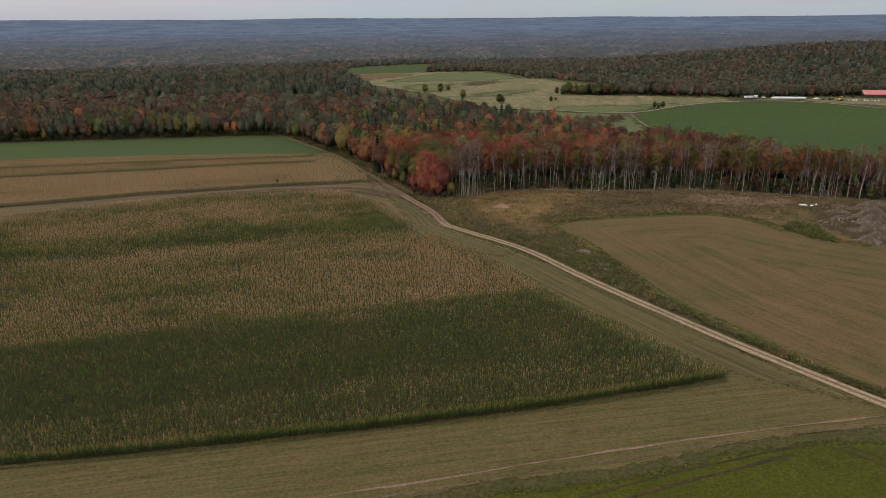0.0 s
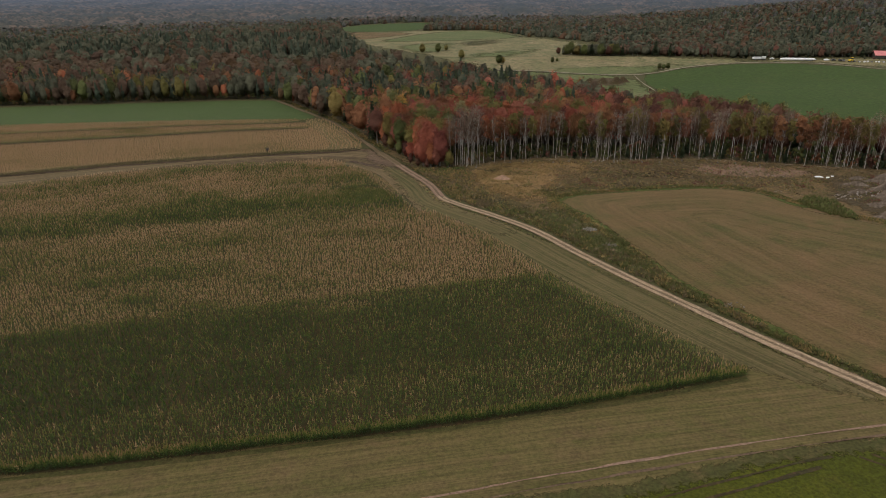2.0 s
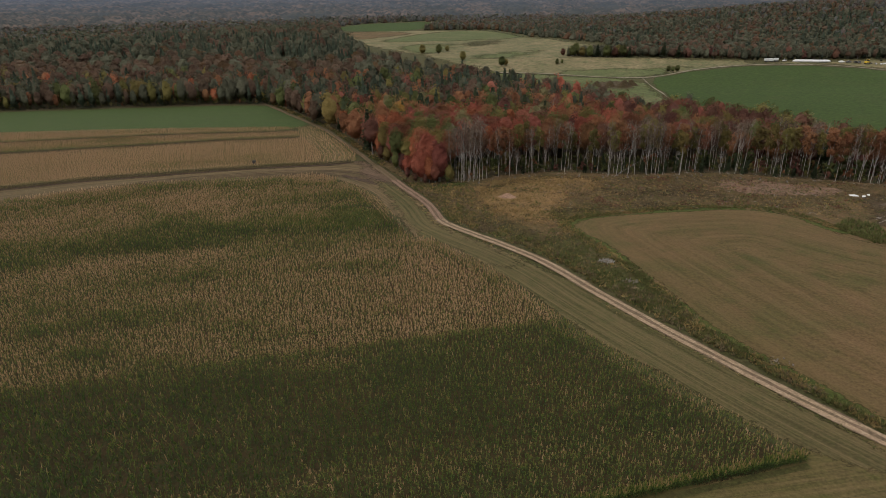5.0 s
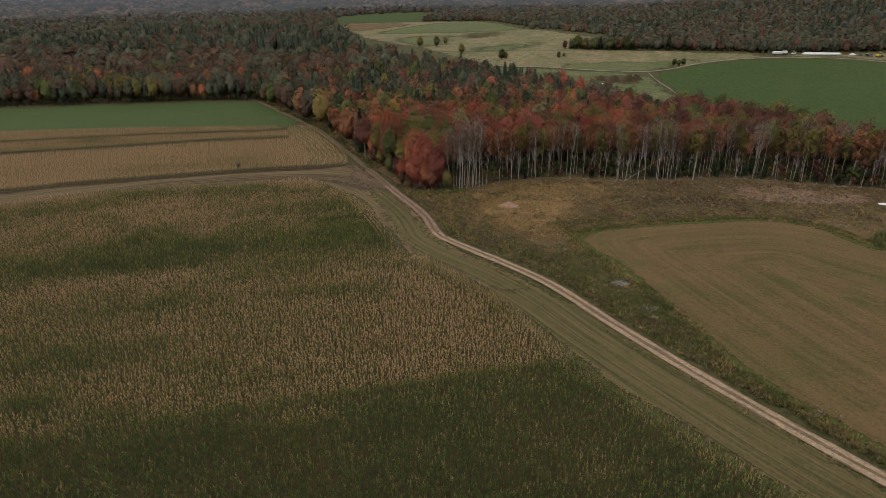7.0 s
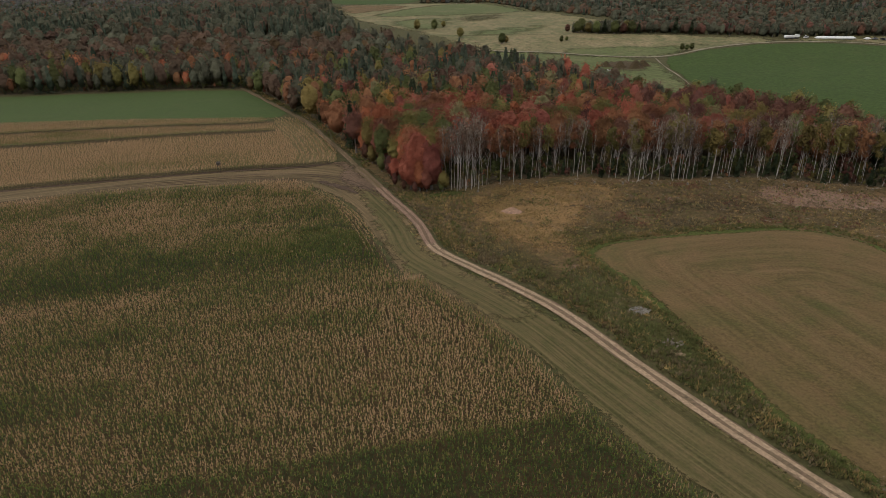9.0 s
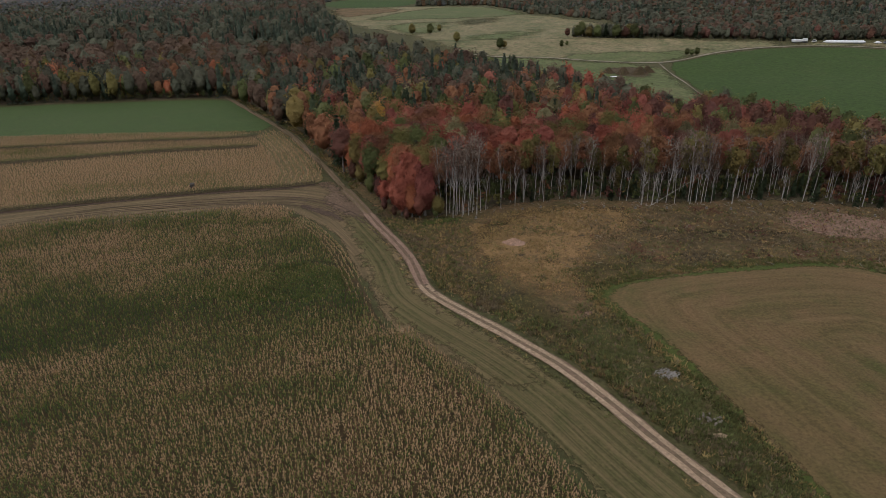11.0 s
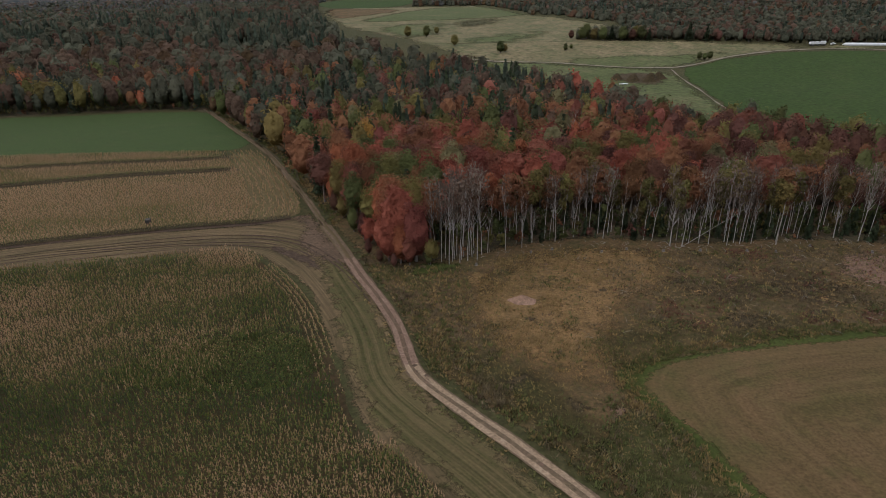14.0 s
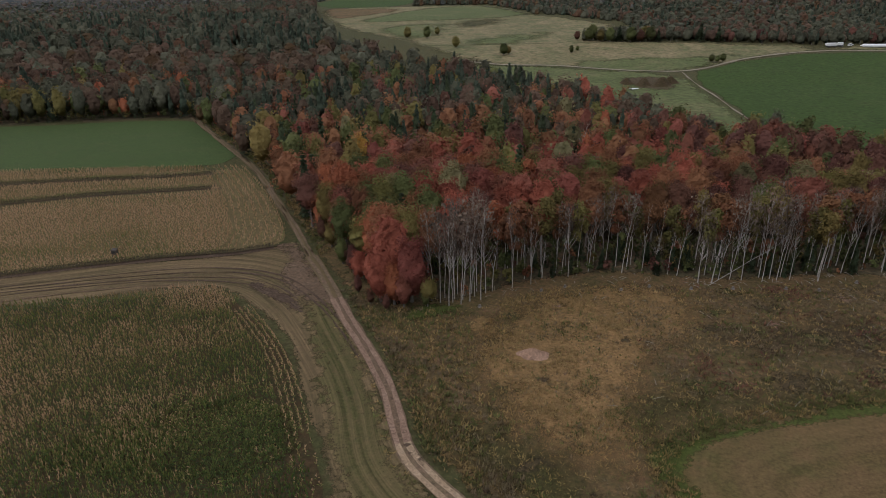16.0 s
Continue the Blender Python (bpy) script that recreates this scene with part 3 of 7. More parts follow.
# the same painted shade along the front of the dry maize
ribbon("furrow", smooth_line([(-35.5, 262.6), (-44, 259.2), (-60, 257.0), (-77.6, 253.0), (-93.6, 248.8), (-124, 240.2), (-156, 225.2), (-290, 177)], 3), (-0.9, 0, 0.9), (0, -0.03, 0), 0.12, [M["mud"]], (0, 0), "dark ground strip, shade put into its colour, at the foot of the maize", "furrow", 0.15)
ribbon("furrow", smooth_line([(50, 89.4), (20, 82.0), (-17, 75), (-43, 71.2), (-67, 67.8), (-110, 60.5), (-170, 50.5)], 3), (-0.3, 0, 0.5), (0, -0.02, 0), 0.07, [M["clear_green"]], (0, 0), "green grassy strip at the foot of the maize", "grass strip", 0.2)
drape("green_field_left", GREEN_LEFT, 0.03, M["green_left"], "smooth green cover crop field along the wood", "crop field", edge=0.6, step=4, grid=12, fade=0.8)
drape("rough_strip", [(80, 80), (45, 77), (17, 71), (-15, 64), (-60, 55), (-170, 36), (-170, 5), (-90, 15), (0, 45), (43, 58), (95, 45), (92, 62)], 0.02, M["clear_green"], "rough olive grass between the wheel track and the green crop", "grass strip", edge=0.5, grid=5, fade=1.5)
drape("green_field_front", [(71, 75.8), (43, 70.3), (16.6, 64.3), (0.5, 60.9), (-40, 51), (-90, 38), (-90, -60), (140, -60), (112, 26), (92, 55)], 0.03, M["green_front"],
      "lush yellow-green crop with faint wheel tracks", "crop field", edge=0.5, grid=4, fade=1.8)
drape("hay_field", HAY, 0.07, M["hay"], "cut tan hayfield with rounded corner and faint mowing lines", "hayfield",
      smooth_line([(78, 84), (58, 113), (50, 141), (38, 182), (46, 190), (80, 196), (97, 189), (104, 170), (150, 140)], 3), 0.35, grid=4, fade=1.2)
drape("rough_clearing", [(-12, 231), (-6, 214), (-2.4, 203), (1.2, 192), (5, 186), (14, 174.5), (26, 158), (35, 144.5), (43, 130), (50, 117), (56, 108), (66, 94), (78, 82), (100, 52), (170, 60), (260, 150),
                         (230, 196), (158, 219), (128, 232), (98, 244), (82, 243), (65, 242), (55, 245), (41, 247), (31, 245), (19, 243), (9, 236), (-2, 235)],
      0.03, M["clearing"], "rough cleared land with brown grass and scrub", "clearing", edge=0.5, grid=5, fade=2.0)
drape("green_patch", [(27, 190), (34, 182), (37, 189), (46, 192.5), (62, 197), (80, 200), (82, 206), (60, 206), (44, 203), (34, 202), (29, 198)], 0.075, M["clear_green"], "rank green grass around the hayfield", "grass patch", edge=1.5, step=1.5, grid=2.5, fade=7)
drape("hay_margin", [(79, 79), (68.5, 91), (59, 103), (53, 112.6), (46, 126), (43.6, 140.5), (38.8, 158), (32.5, 176), (30, 185), (35, 190.5), (45, 194), (62, 197.8), (80, 200), (92, 199), (100, 192), (104, 179),
                    (109, 168), (100, 176), (90, 190), (60, 188), (40, 182), (44, 160), (52, 130), (62, 110), (78, 90)], 0.06, M["lush"], "rank green grass margin along the hayfield", "grass margin", edge=0.8, step=1.5, grid=2.5, fade=2.7)
drape("green_patch", [(-3, 224), (3, 226), (9, 228.5), (9.5, 232.5), (2, 233), (-4, 230)], 0.085, M["lush"], "bright green grass at the corner of the wood", "grass patch", edge=0.6, step=1, grid=1.5, fade=2.5)
drape("dark_patch", [(44, 206), (60, 207), (84, 207), (96, 214), (88, 226), (66, 228), (50, 222)], 0.075, M["clear_dark"], "dark old logging ground with low scrub", "rough ground", edge=1.5, step=1.5, grid=3, fade=11)
drape("dark_patch", [(2, 188), (13, 175), (27, 158), (33, 164), (28, 180), (18, 190), (9, 202), (1, 206), (-2, 200)], 0.075, M["clear_green"], "weedy dark green strip beside the road", "rough ground", edge=1.2, step=1.5, grid=2.5, fade=7)
drape("dark_patch", [(24, 164), (29.5, 152), (33.5, 144), (38.5, 135), (43.5, 126), (51, 115), (58, 105), (61, 104.4), (55.5, 114), (49, 127), (46.5, 141), (42, 158), (36.5, 176), (30, 180)], 0.085, M["clear_green"],
      "weedy dark green strip beside the road", "rough ground", edge=0.9, step=1.5, grid=2.5, fade=2.2)
drape("wood_verge", [(-0.6, 203), (-5.4, 213.5), (-10.8, 225), (-14, 233), (-18, 244), (-24, 257), (-32, 277), (-41, 297), (-37, 297), (-27, 277), (-20, 263), (-12, 249), (-6, 235), (-1, 229), (4, 222), (4.5, 212)], 0.082, M["clearing"],
      "pale dry grass verge between the farm track and the wood", "grass strip", edge=0.7, step=1.5, grid=2.5, fade=2.4)
drape("golden_patch", [(4, 210), (11, 194), (20, 184), (30, 181), (36, 194), (40, 204), (46, 212), (54, 219), (60, 232), (50, 241), (33, 242), (18, 237), (14, 226), (10, 217)], 0.08, M["gold"],
      "dry golden grass on cleared ground", "grass patch", edge=1.0, step=1.5, grid=4, fade=6.5)
drape("golden_patch", [(12, 215), (16, 222), (16, 229), (11, 229), (9, 221)], 0.08, M["gold"], "dry golden grass near the wood corner", "grass patch", edge=0.8, step=1.5, grid=4, fade=3.0)
drape("dirt_junction", [(-14.5, 231), (-12, 231), (-19, 245), (-24.5, 256), (-29, 266), (-34.5, 268), (-36.5, 262), (-30, 255), (-34, 246), (-27, 238), (-21, 233)], 0.08, M["dirt"],
      "bare red-brown dirt where the tracks meet", "dirt patch", edge=0.8, step=1.2, grid=2, fade=3.4)
drape("pasture", [(20, 545), (45, 520), (77, 520), (102, 507), (145, 492), (165, 512), (250, 556), (310, 545), (420, 480), (520, 560), (420, 575), (300, 572), (255, 573), (200, 590), (174, 598), (120, 606),
                  (150, 650), (160, 695), (140, 746), (118, 782), (98, 798), (93, 846), (64, 945), (22, 955), (-36, 962), (-145, 966), (-100, 760), (-70, 700), (-30, 640)], 0.05, M["pasture"],
      "rolling dry tan pasture with green hollows", "pasture", edge=2.5, step=6, grid=16, fade=8)
drape("upper_green_field", [(-165, 1075), (-138, 1165), (-68, 1212), (-6, 1213), (-18, 1080), (-38, 962), (-87, 957), (-144, 971)], 0.1, M["green_far"], "small far green field among woods", "crop field", edge=3, step=8, grid=20, fade=4)
drape("hill_pasture", [(-86, 751), (-63, 815), (-31, 900), (22, 951), (62, 941), (92, 847), (99, 798), (76, 779), (29, 766), (-26, 765)], 0.14, M["pasture_green"], "greener knoll of the pasture below the woods", "pasture", edge=3, step=8, grid=20, fade=9)
drape("pasture_hollow", [(-54, 722), (-21, 747), (13, 745), (14, 679), (-4, 624), (-42, 657)], 0.09, M["pasture_green"], "greener grass in a hollow of the pasture", "pasture", edge=4, step=7, grid=16, fade=10)
drape("pasture_hollow", [(24, 624), (63, 661), (102, 665), (87, 621), (48, 589), (28, 593)], 0.1, M["pasture_green"], "greener grass on a slope of the pasture", "pasture", edge=4, step=7, grid=16, fade=10)
drape("pasture_hollow", [(80, 520), (89, 538), (121, 545), (160, 542), (210, 556), (180, 528), (160, 512), (137, 497), (98, 512)], 0.1, M["pasture_green"], "damp green grass beside the gravel lane", "pasture", edge=2, step=5, grid=12, fade=5)
drape("rough_bank", [(15, 751), (36, 769), (59, 783), (75, 767), (58, 713), (26, 697), (16, 706)], 0.16, M["ground"], "strip of brown rough bank in the pasture", "bank", edge=2, step=5, grid=8, fade=18)
drape("rough_bank", [(-142, 961), (-86, 947), (-37, 928), (-38, 882), (-76, 829), (-98, 779)], 0.16, M["clearing"], "brown rough bank below the far green field", "bank", edge=2, step=5, grid=8, fade=8)
drape("hollow_meadow", [(20, 535), (0, 515), (30, 480), (52, 452), (66, 430), (76, 395), (90, 365), (103, 343), (122, 318), (134, 330), (136, 400), (142, 446), (146, 497), (102, 512), (77, 525), (40, 535)], 0.06, M["pasture_green"],
      "damp green meadow beside the gravel pit", "meadow", edge=1.5, step=4, grid=12, fade=6)
drape("green_field_far", [(146, 497), (143, 447), (136, 400), (126, 330), (136, 290), (165, 254), (200, 225), (330, 235), (520, 300), (540, 420), (348, 505), (311, 541), (246, 551), (190, 528)], 0.08, M["green_far"],
      "broad smooth green field beyond the wood", "crop field", edge=1.0, step=5, grid=16, fade=1.5)
drape("gravel_pit", [(101, 484), (104, 470), (112, 458), (124, 456), (134, 468), (132, 484), (122, 492), (108, 492)], 0.12, M["clear_dark"], "grey-brown gravel pit in the hollow", "gravel pit", edge=1.5, step=3, grid=6, fade=4)
drape("quarry_floor", [(116, 160), (114, 178), (122, 196), (121, 207), (133, 211.5), (155, 208), (190, 190), (180, 150), (135, 152)], 0.08, M["clear_dark"], "stony quarry ground with pale rubble", "quarry", edge=1.2, step=3, grid=5, fade=4)
for outline, lift in (([(84, 220), (92, 232), (104, 234), (122, 226), (134, 214), (118, 208), (98, 212)], 0.09), ([(76, 229), (80, 233), (89, 233), (90, 229), (82, 227)], 0.09),
                      ([(23.5, 206), (24.5, 211), (26, 217), (27.5, 217), (27.5, 210), (26, 204)], 0.09), ([(44, 151), (43, 153.5), (45, 154.5), (46.5, 152.5)], 0.09)):
    drape("bare_soil_patch", outline, lift, M["red_soil"], "bare reddish soil patch in the rough clearing", "soil patch", edge=1.1, step=1.2, grid=2, fade=3.5)
rp = random.Random(31)
for nm, mat, label, spots in (("weed_clump", "clear_green", "low dark green weeds in the clearing", ((24, 214, 3), (28, 222, 4), (19, 226, 3.5), (48, 203, 5), (56, 226, 4), (44, 214, 3), (70, 216, 5), (14, 203, 4), (33, 197, 3), (86, 206, 5), (62, 234, 4))),
                              ("dry_grass_patch", "gold", "bleached dry grass in the clearing", ((20, 193, 4), (13, 199, 3), (36, 231, 5), (44, 235, 4), (26, 201, 4), (88, 217, 4), (80, 210, 3), (56, 214, 3), (31, 208, 3))),
                              ("soil_scrape", "red_soil", "scraped reddish soil in the clearing", ((27, 230, 2.5), (52, 237, 3), (72, 233, 3), (40, 223, 2.2), (30, 177, 2.4), (92, 224, 5), (66, 221, 2.5))),
                              ("brush_patch", "clear_dark", "dark old brush on the cleared ground", ((20, 205, 3), (60, 204, 5), (74, 205, 4), (54, 220, 4), (36, 216, 3), (68, 228, 4), (24, 178, 4), (16, 186, 4)))):
    for px, py, pr in spots:
        ring = [(px + pr * rp.uniform(0.7, 1.5) * math.cos(k * 0.9), py + pr * rp.uniform(0.5, 1.1) * math.sin(k * 0.9)) for k in range(7)]
        drape(nm, ring, 0.095 + 0.004 * (len(nm) % 5), M[mat], label, "ground patch", edge=0.5, step=1.0, grid=1.5, fade=0.75 * pr)
drape("wet_dirt", [(-1.2, 190.5), (0.3, 186.5), (3.2, 183.2), (4.6, 184.4), (2.0, 187.6), (0.6, 191.5)], 0.2, M["mud"], "dark damp stretch of the dirt road", "dirt patch", edge=0.3, step=0.8, grid=1.2, fade=1.6)
for outline in ([(-22, 232), (-27, 238), (-33, 243.5), (-38, 245), (-36, 241.5), (-30, 236), (-24, 229.5)], [(-20, 243.5), (-23.5, 247), (-27, 250), (-26, 252), (-21, 247.5)],
                [(-40, 247.5), (-50, 249.5), (-60, 249.2), (-60, 248.4), (-50, 248.6), (-41, 246.6)]):
    drape("mud_patch", outline, 0.1, M["mud"], "dark churned mud in the tractor ruts", "mud patch", edge=0.35, step=0.8, grid=2, rnd=2, fade=0.8)

stage = np.where(ROAD[:-1, 1] < 190, 0, np.where(ROAD[:-1, 1] < 235, 2, 4))
ribbon("dirt_road", ROAD, (-1.4, -1.2, -0.8, -0.38, 0.38, 0.8, 1.2, 1.4), (0, 0.03, -0.02, 0.05, 0.05, -0.02, 0.03, 0), 0.12, [M[k] for k in ("mid", "rut", "dirt", "rut_red", "junction", "mid")],
       stage[:, None] + np.array((0, 1, 1, 0, 1, 1, 0)), "packed-dirt farm road with two wheel ruts", "dirt road")
ribbon("dirt_road_end", ROAD_ON, (-1.0, -0.85, -0.55, -0.3, 0.3, 0.55, 0.85, 1.0), (0, 0.03, -0.02, 0.04, 0.04, -0.02, 0.03, 0), 0.11, [M["junction"], M["mid"]],
       (0, 1, 1, 0, 1, 1, 0), "faint brown farm track along the wood", "dirt track", 0.2)
ribbon("front_track_rut", FRONT_TRACK, (-0.13, 0.02, 0.15), (0, 0.02, 0), 0.07, [M["rut_red"]], (0, 0), "thin pale wheel rut across the grass", "wheel rut", 0.12)
ribbon("front_track_rut", FRONT_TRACK + np.array((0.3, -1.9)), (-0.10, 0.02, 0.12), (0, 0.02, 0), 0.07, [M["dirt"]], (0, 0), "thin worn wheel rut across the grass", "wheel rut", 0.15)
RUTS = smooth_line([(-4.2, 196), (-8, 209), (-14.5, 222), (-23, 236), (-33, 246.5), (-50, 249.5), (-72, 246.5), (-97, 240), (-138, 221.5)], 1.5)
rut_n = np.gradient(RUTS, axis=0)
rut_n = np.stack([-rut_n[:, 1], rut_n[:, 0]], 1) / np.hypot(*rut_n.T)[:, None]
for k, (off, a, b, m) in enumerate(((-2.6, 18, 84, "mud"), (-0.9, 12, 90, "mud"), (1.2, 30, 104, "mud"), (2.9, 26, 96, "mud"), (5.6, 52, 120, "dirt"))):
    line = (RUTS + rut_n * (off + 0.5 * np.sin(np.arange(len(RUTS)) / 9 + k))[:, None])[a:b]
    ribbon("tractor_rut", line, (-0.16, 0.0, 0.16), (0.03, -0.01, 0.03), 0.1, [M[m]], (0, 0), "dark tractor wheel rut curving over the headland", "wheel rut", 0.14)
for pts in ([(-4, 50), (8, 57), (19.2, 61.3), (27, 64.1), (37.7, 67.1), (47.3, 70), (53.9, 71.4)], [(0, 47.5), (12, 55), (24.6, 61), (32.4, 63.6), (41.5, 66.3), (51.2, 69.4)],
            [(57.6, 71.3), (61, 69), (63.5, 66.7), (72, 58)], [(59.6, 71.8), (63, 69.5), (65.5, 67.2), (74, 58.5)]):
    ribbon("tramline", smooth_line(pts, 1.5), (-0.22, 0, 0.22), (0, 0.01, 0), 0.07, [M["corn_soil"]], (0, 0), "dark wheel track through the green crop", "wheel rut", 0.1)
LANE = smooth_line([(20, 545), (45, 530), (77, 527), (102, 513), (140, 500), (160, 507), (190, 533), (247, 556), (312, 547), (350, 508), (430, 440)], 3)
ribbon("gravel_lane", LANE, (-1.1, 0, 1.1), (0, 0.1, 0), 0.25, [M["road3"]], (0, 0), "pale gravel lane beside the green field", "gravel lane", 0.3)
ribbon("field_lane", smooth_line([(145, 499), (142, 470), (141, 446), (137, 415), (133, 385), (127, 340)], 3), (-0.35, 0, 0.35), (0, 0.05, 0), 0.25, [M["road3"]], (0, 0), "narrow pale track at the field edge", "gravel lane", 0.3)

# ---- plants: shared shapes ----
def value_noise(x, y, cell, seed):
    """Smooth noise between 0 and 1 with lumps of about the given size."""
    rs = np.random.RandomState(seed)
    tab = rs.rand(64, 64)
    fx, fy = np.asarray(x, float) / cell + 1000, np.asarray(y, float) / cell + 1000
    ix, iy = np.floor(fx).astype(int), np.floor(fy).astype(int)
    tx, ty = fx - ix, fy - iy
    tx, ty = tx * tx * (3 - 2 * tx), ty * ty * (3 - 2 * ty)
    g = lambda i, j: tab[(ix + i) % 64, (iy + j) % 64]
    return (g(0, 0) * (1 - tx) + g(1, 0) * tx) * (1 - ty) + (g(0, 1) * (1 - tx) + g(1, 1) * tx) * ty


def in_sight(x, y, slack=25):
    """The wedge of land ahead of the flight line, so that nothing is grown behind it."""
    return (np.abs(x - 1) < 0.74 * (y + 12) + slack) & (y > 20)


def spread(verts, tris, place, turn, size, lean=None):
    """One shape set down many times as plain geometry."""
    n, k = len(place), len(verts)
    c, s = np.cos(turn)[:, None], np.sin(turn)[:, None]
    sz = np.asarray(size, float).reshape(n, -1)
    sx, zz = sz[:, :1], sz[:, -1:]
    x, y, z = verts[None, :, 0] * sx, verts[None, :, 1] * sx, verts[None, :, 2] * zz
    if lean is not None:
        x, y = x + z * lean[:, :1], y + z * lean[:, 1:]
    out = np.stack([x * c - y * s, x * s + y * c, z], -1) + place[:, None, :]
    return out.reshape(-1, 3), (tris[None] + (np.arange(n) * k)[:, None, None]).reshape(-1, 3)


def leaf_triangles(rs, centres, outward, size):
    """One ragged leaf spray, a triangle, at each centre, facing roughly outward."""
    n = len(centres)
    nrm = outward + rs.normal(0, 0.33, (n, 3))
    nrm /= np.linalg.norm(nrm, axis=1)[:, None] + 1e-9
    ref = rs.normal(0, 1, (n, 3))
    a = np.cross(nrm, ref)
    a /= np.linalg.norm(a, axis=1)[:, None] + 1e-9
    b = np.cross(nrm, a)
    s = size * rs.uniform(0.6, 1.4, (n, 1))
    v = np.stack([centres + a * s * 0.75, centres - a * s * 0.4 + b * s * 0.55, centres - a * s * 0.35 - b * s * 0.6], 1)
    return v.reshape(-1, 3), np.arange(3 * n).reshape(-1, 3)


def round_normals(verts, base, top, lobe=None, up=0.35):
    """Soft shading directions for a crown: out from its middle and somewhat up."""
    mid = np.array([0, 0, base + 0.42 * (top - base)])
    d = (verts - mid) / np.array([1, 1, 0.75])
    d /= np.linalg.norm(d, axis=1)[:, None] + 1e-9
    if lobe is not None:
        d = 0.55 * d + 0.75 * lobe
    d[:, 2] += up
    return d / (np.linalg.norm(d, axis=1)[:, None] + 1e-9)


def ruffled(nv, rs, k=0.42):
    """Each spray turned a little its own way."""
    n = nv + np.repeat(rs.normal(0, k, (len(nv) // 3, 3)), 3, 0)
    return n / (np.linalg.norm(n, axis=1)[:, None] + 1e-9)


def crown_core(rs, segs, rings, base, top, radius, shape="round"):
    """The dense inside of a crown: a lumpy closed body, narrowing in uneven tiers for a conifer."""
    lat = np.sin(np.linspace(-1, 1, rings + 2)[1:-1] * math.pi / 2) if shape == "round" else np.linspace(-1, 1, rings + 2)[1:-1]
    a = np.arange(segs) * 2 * math.pi / segs
    v = [np.array([[0, 0, base]])]
    for k, h in enumerate(lat):
        z = base + (top - base) * (h + 1) / 2
        r = radius * math.sqrt(1 - h * h) if shape == "round" else radius * (1.05 - (h + 1) / 2) ** 0.8 * (1.15 if k % 2 else 0.75)
        r = r * rs.uniform(0.74, 1.2, segs)
        v.append(np.stack([r * np.cos(a + k * 0.5), r * np.sin(a + k * 0.5), z + rs.normal(0, 0.03, segs) * (top - base)], 1))
    v.append(np.array([[0, 0, top]]))
    v = np.concatenate(v)
    i = 1 + np.arange(rings * segs).reshape(rings, segs)
    j = np.roll(i, -1, 1)
    end = len(v) - 1
    t = [np.stack([np.zeros(segs, int), j[0], i[0]], 1), np.stack([i[:-1], j[:-1], j[1:]], -1).reshape(-1, 3), np.stack([i[:-1], j[1:], i[1:]], -1).reshape(-1, 3), np.stack([i[-1], j[-1], np.full(segs, end)], 1)]
    return v, np.concatenate(t), round_normals(v, base, top)


def filled(core, leaves, rs, count, size):
    """Outer sprays over a dense inside, which is itself covered with sprays."""
    v, t, nv = core
    pick = rs.randint(0, len(t), count)
    w = rs.dirichlet((1, 1, 1), count)[:, :, None]
    p, d = (v[t[pick]] * w).sum(1), (nv[t[pick]] * w).sum(1)
    d /= np.linalg.norm(d, axis=1)[:, None] + 1e-9
    sv, st = leaf_triangles(rs, p + d * size * rs.uniform(0.1, 0.9, (count, 1)), d, size)
    skin = (sv, st, ruffled(np.repeat(d, 3, 0), rs))
    return (*join([core, leaves, skin]), np.concatenate([core[2], leaves[2], skin[2]]))


def crown_leaves(rs, count, base, top, radius, lobes, size, shape="round", fill=0.8, core=None):
    """A crown of many small sprays on overlapping lobes."""
    mid = (base + top) / 2
    half = (top - base) / 2
    cen, rad = [], []
    for _ in range(lobes):
        a, h = rs.uniform(0, 2 * math.pi), rs.uniform(-0.8, 0.85)
        w = math.sqrt(max(0.05, 1 - h * h)) * (0.85 if shape == "round" else 1.0)
        if shape == "column":
            w *= 0.9
        d = radius * w * rs.uniform(0.35, 0.86)
        cen.append((d * math.cos(a), d * math.sin(a), mid + h * half * 0.85))
        rad.append(radius * rs.uniform(0.24, 0.5) * (24 / lobes) ** 0.12)
    cen, rad = np.array(cen), np.array(rad)
    which = rs.randint(0, lobes, count)
    d = rs.normal(0, 1, (count, 3))
    d[:, 2] += 0.25
    d /= np.linalg.norm(d, axis=1)[:, None]
    r = rad[which] * np.where(rs.rand(count) < fill, rs.normal(0.95, 0.13, count), rs.uniform(0.3, 0.9, count))
    p = cen[which] + d * r[:, None]
    v, t = leaf_triangles(rs, p, d * 1.1, size)
    out = [(v, t, ruffled(round_normals(v, base, top, np.repeat(d, 3, 0)), rs))]
    for c, r in zip(cen, rad) if core else ():
        cv, ct, cn = crown_core(rs, core[0], core[1], -0.86 * r, 0.86 * r, 0.9 * r)
        cv = cv + c
        out.append((cv, ct, round_normals(cv, base, top, cn)))
    return (*join(out), np.concatenate([o[2] for o in out]))


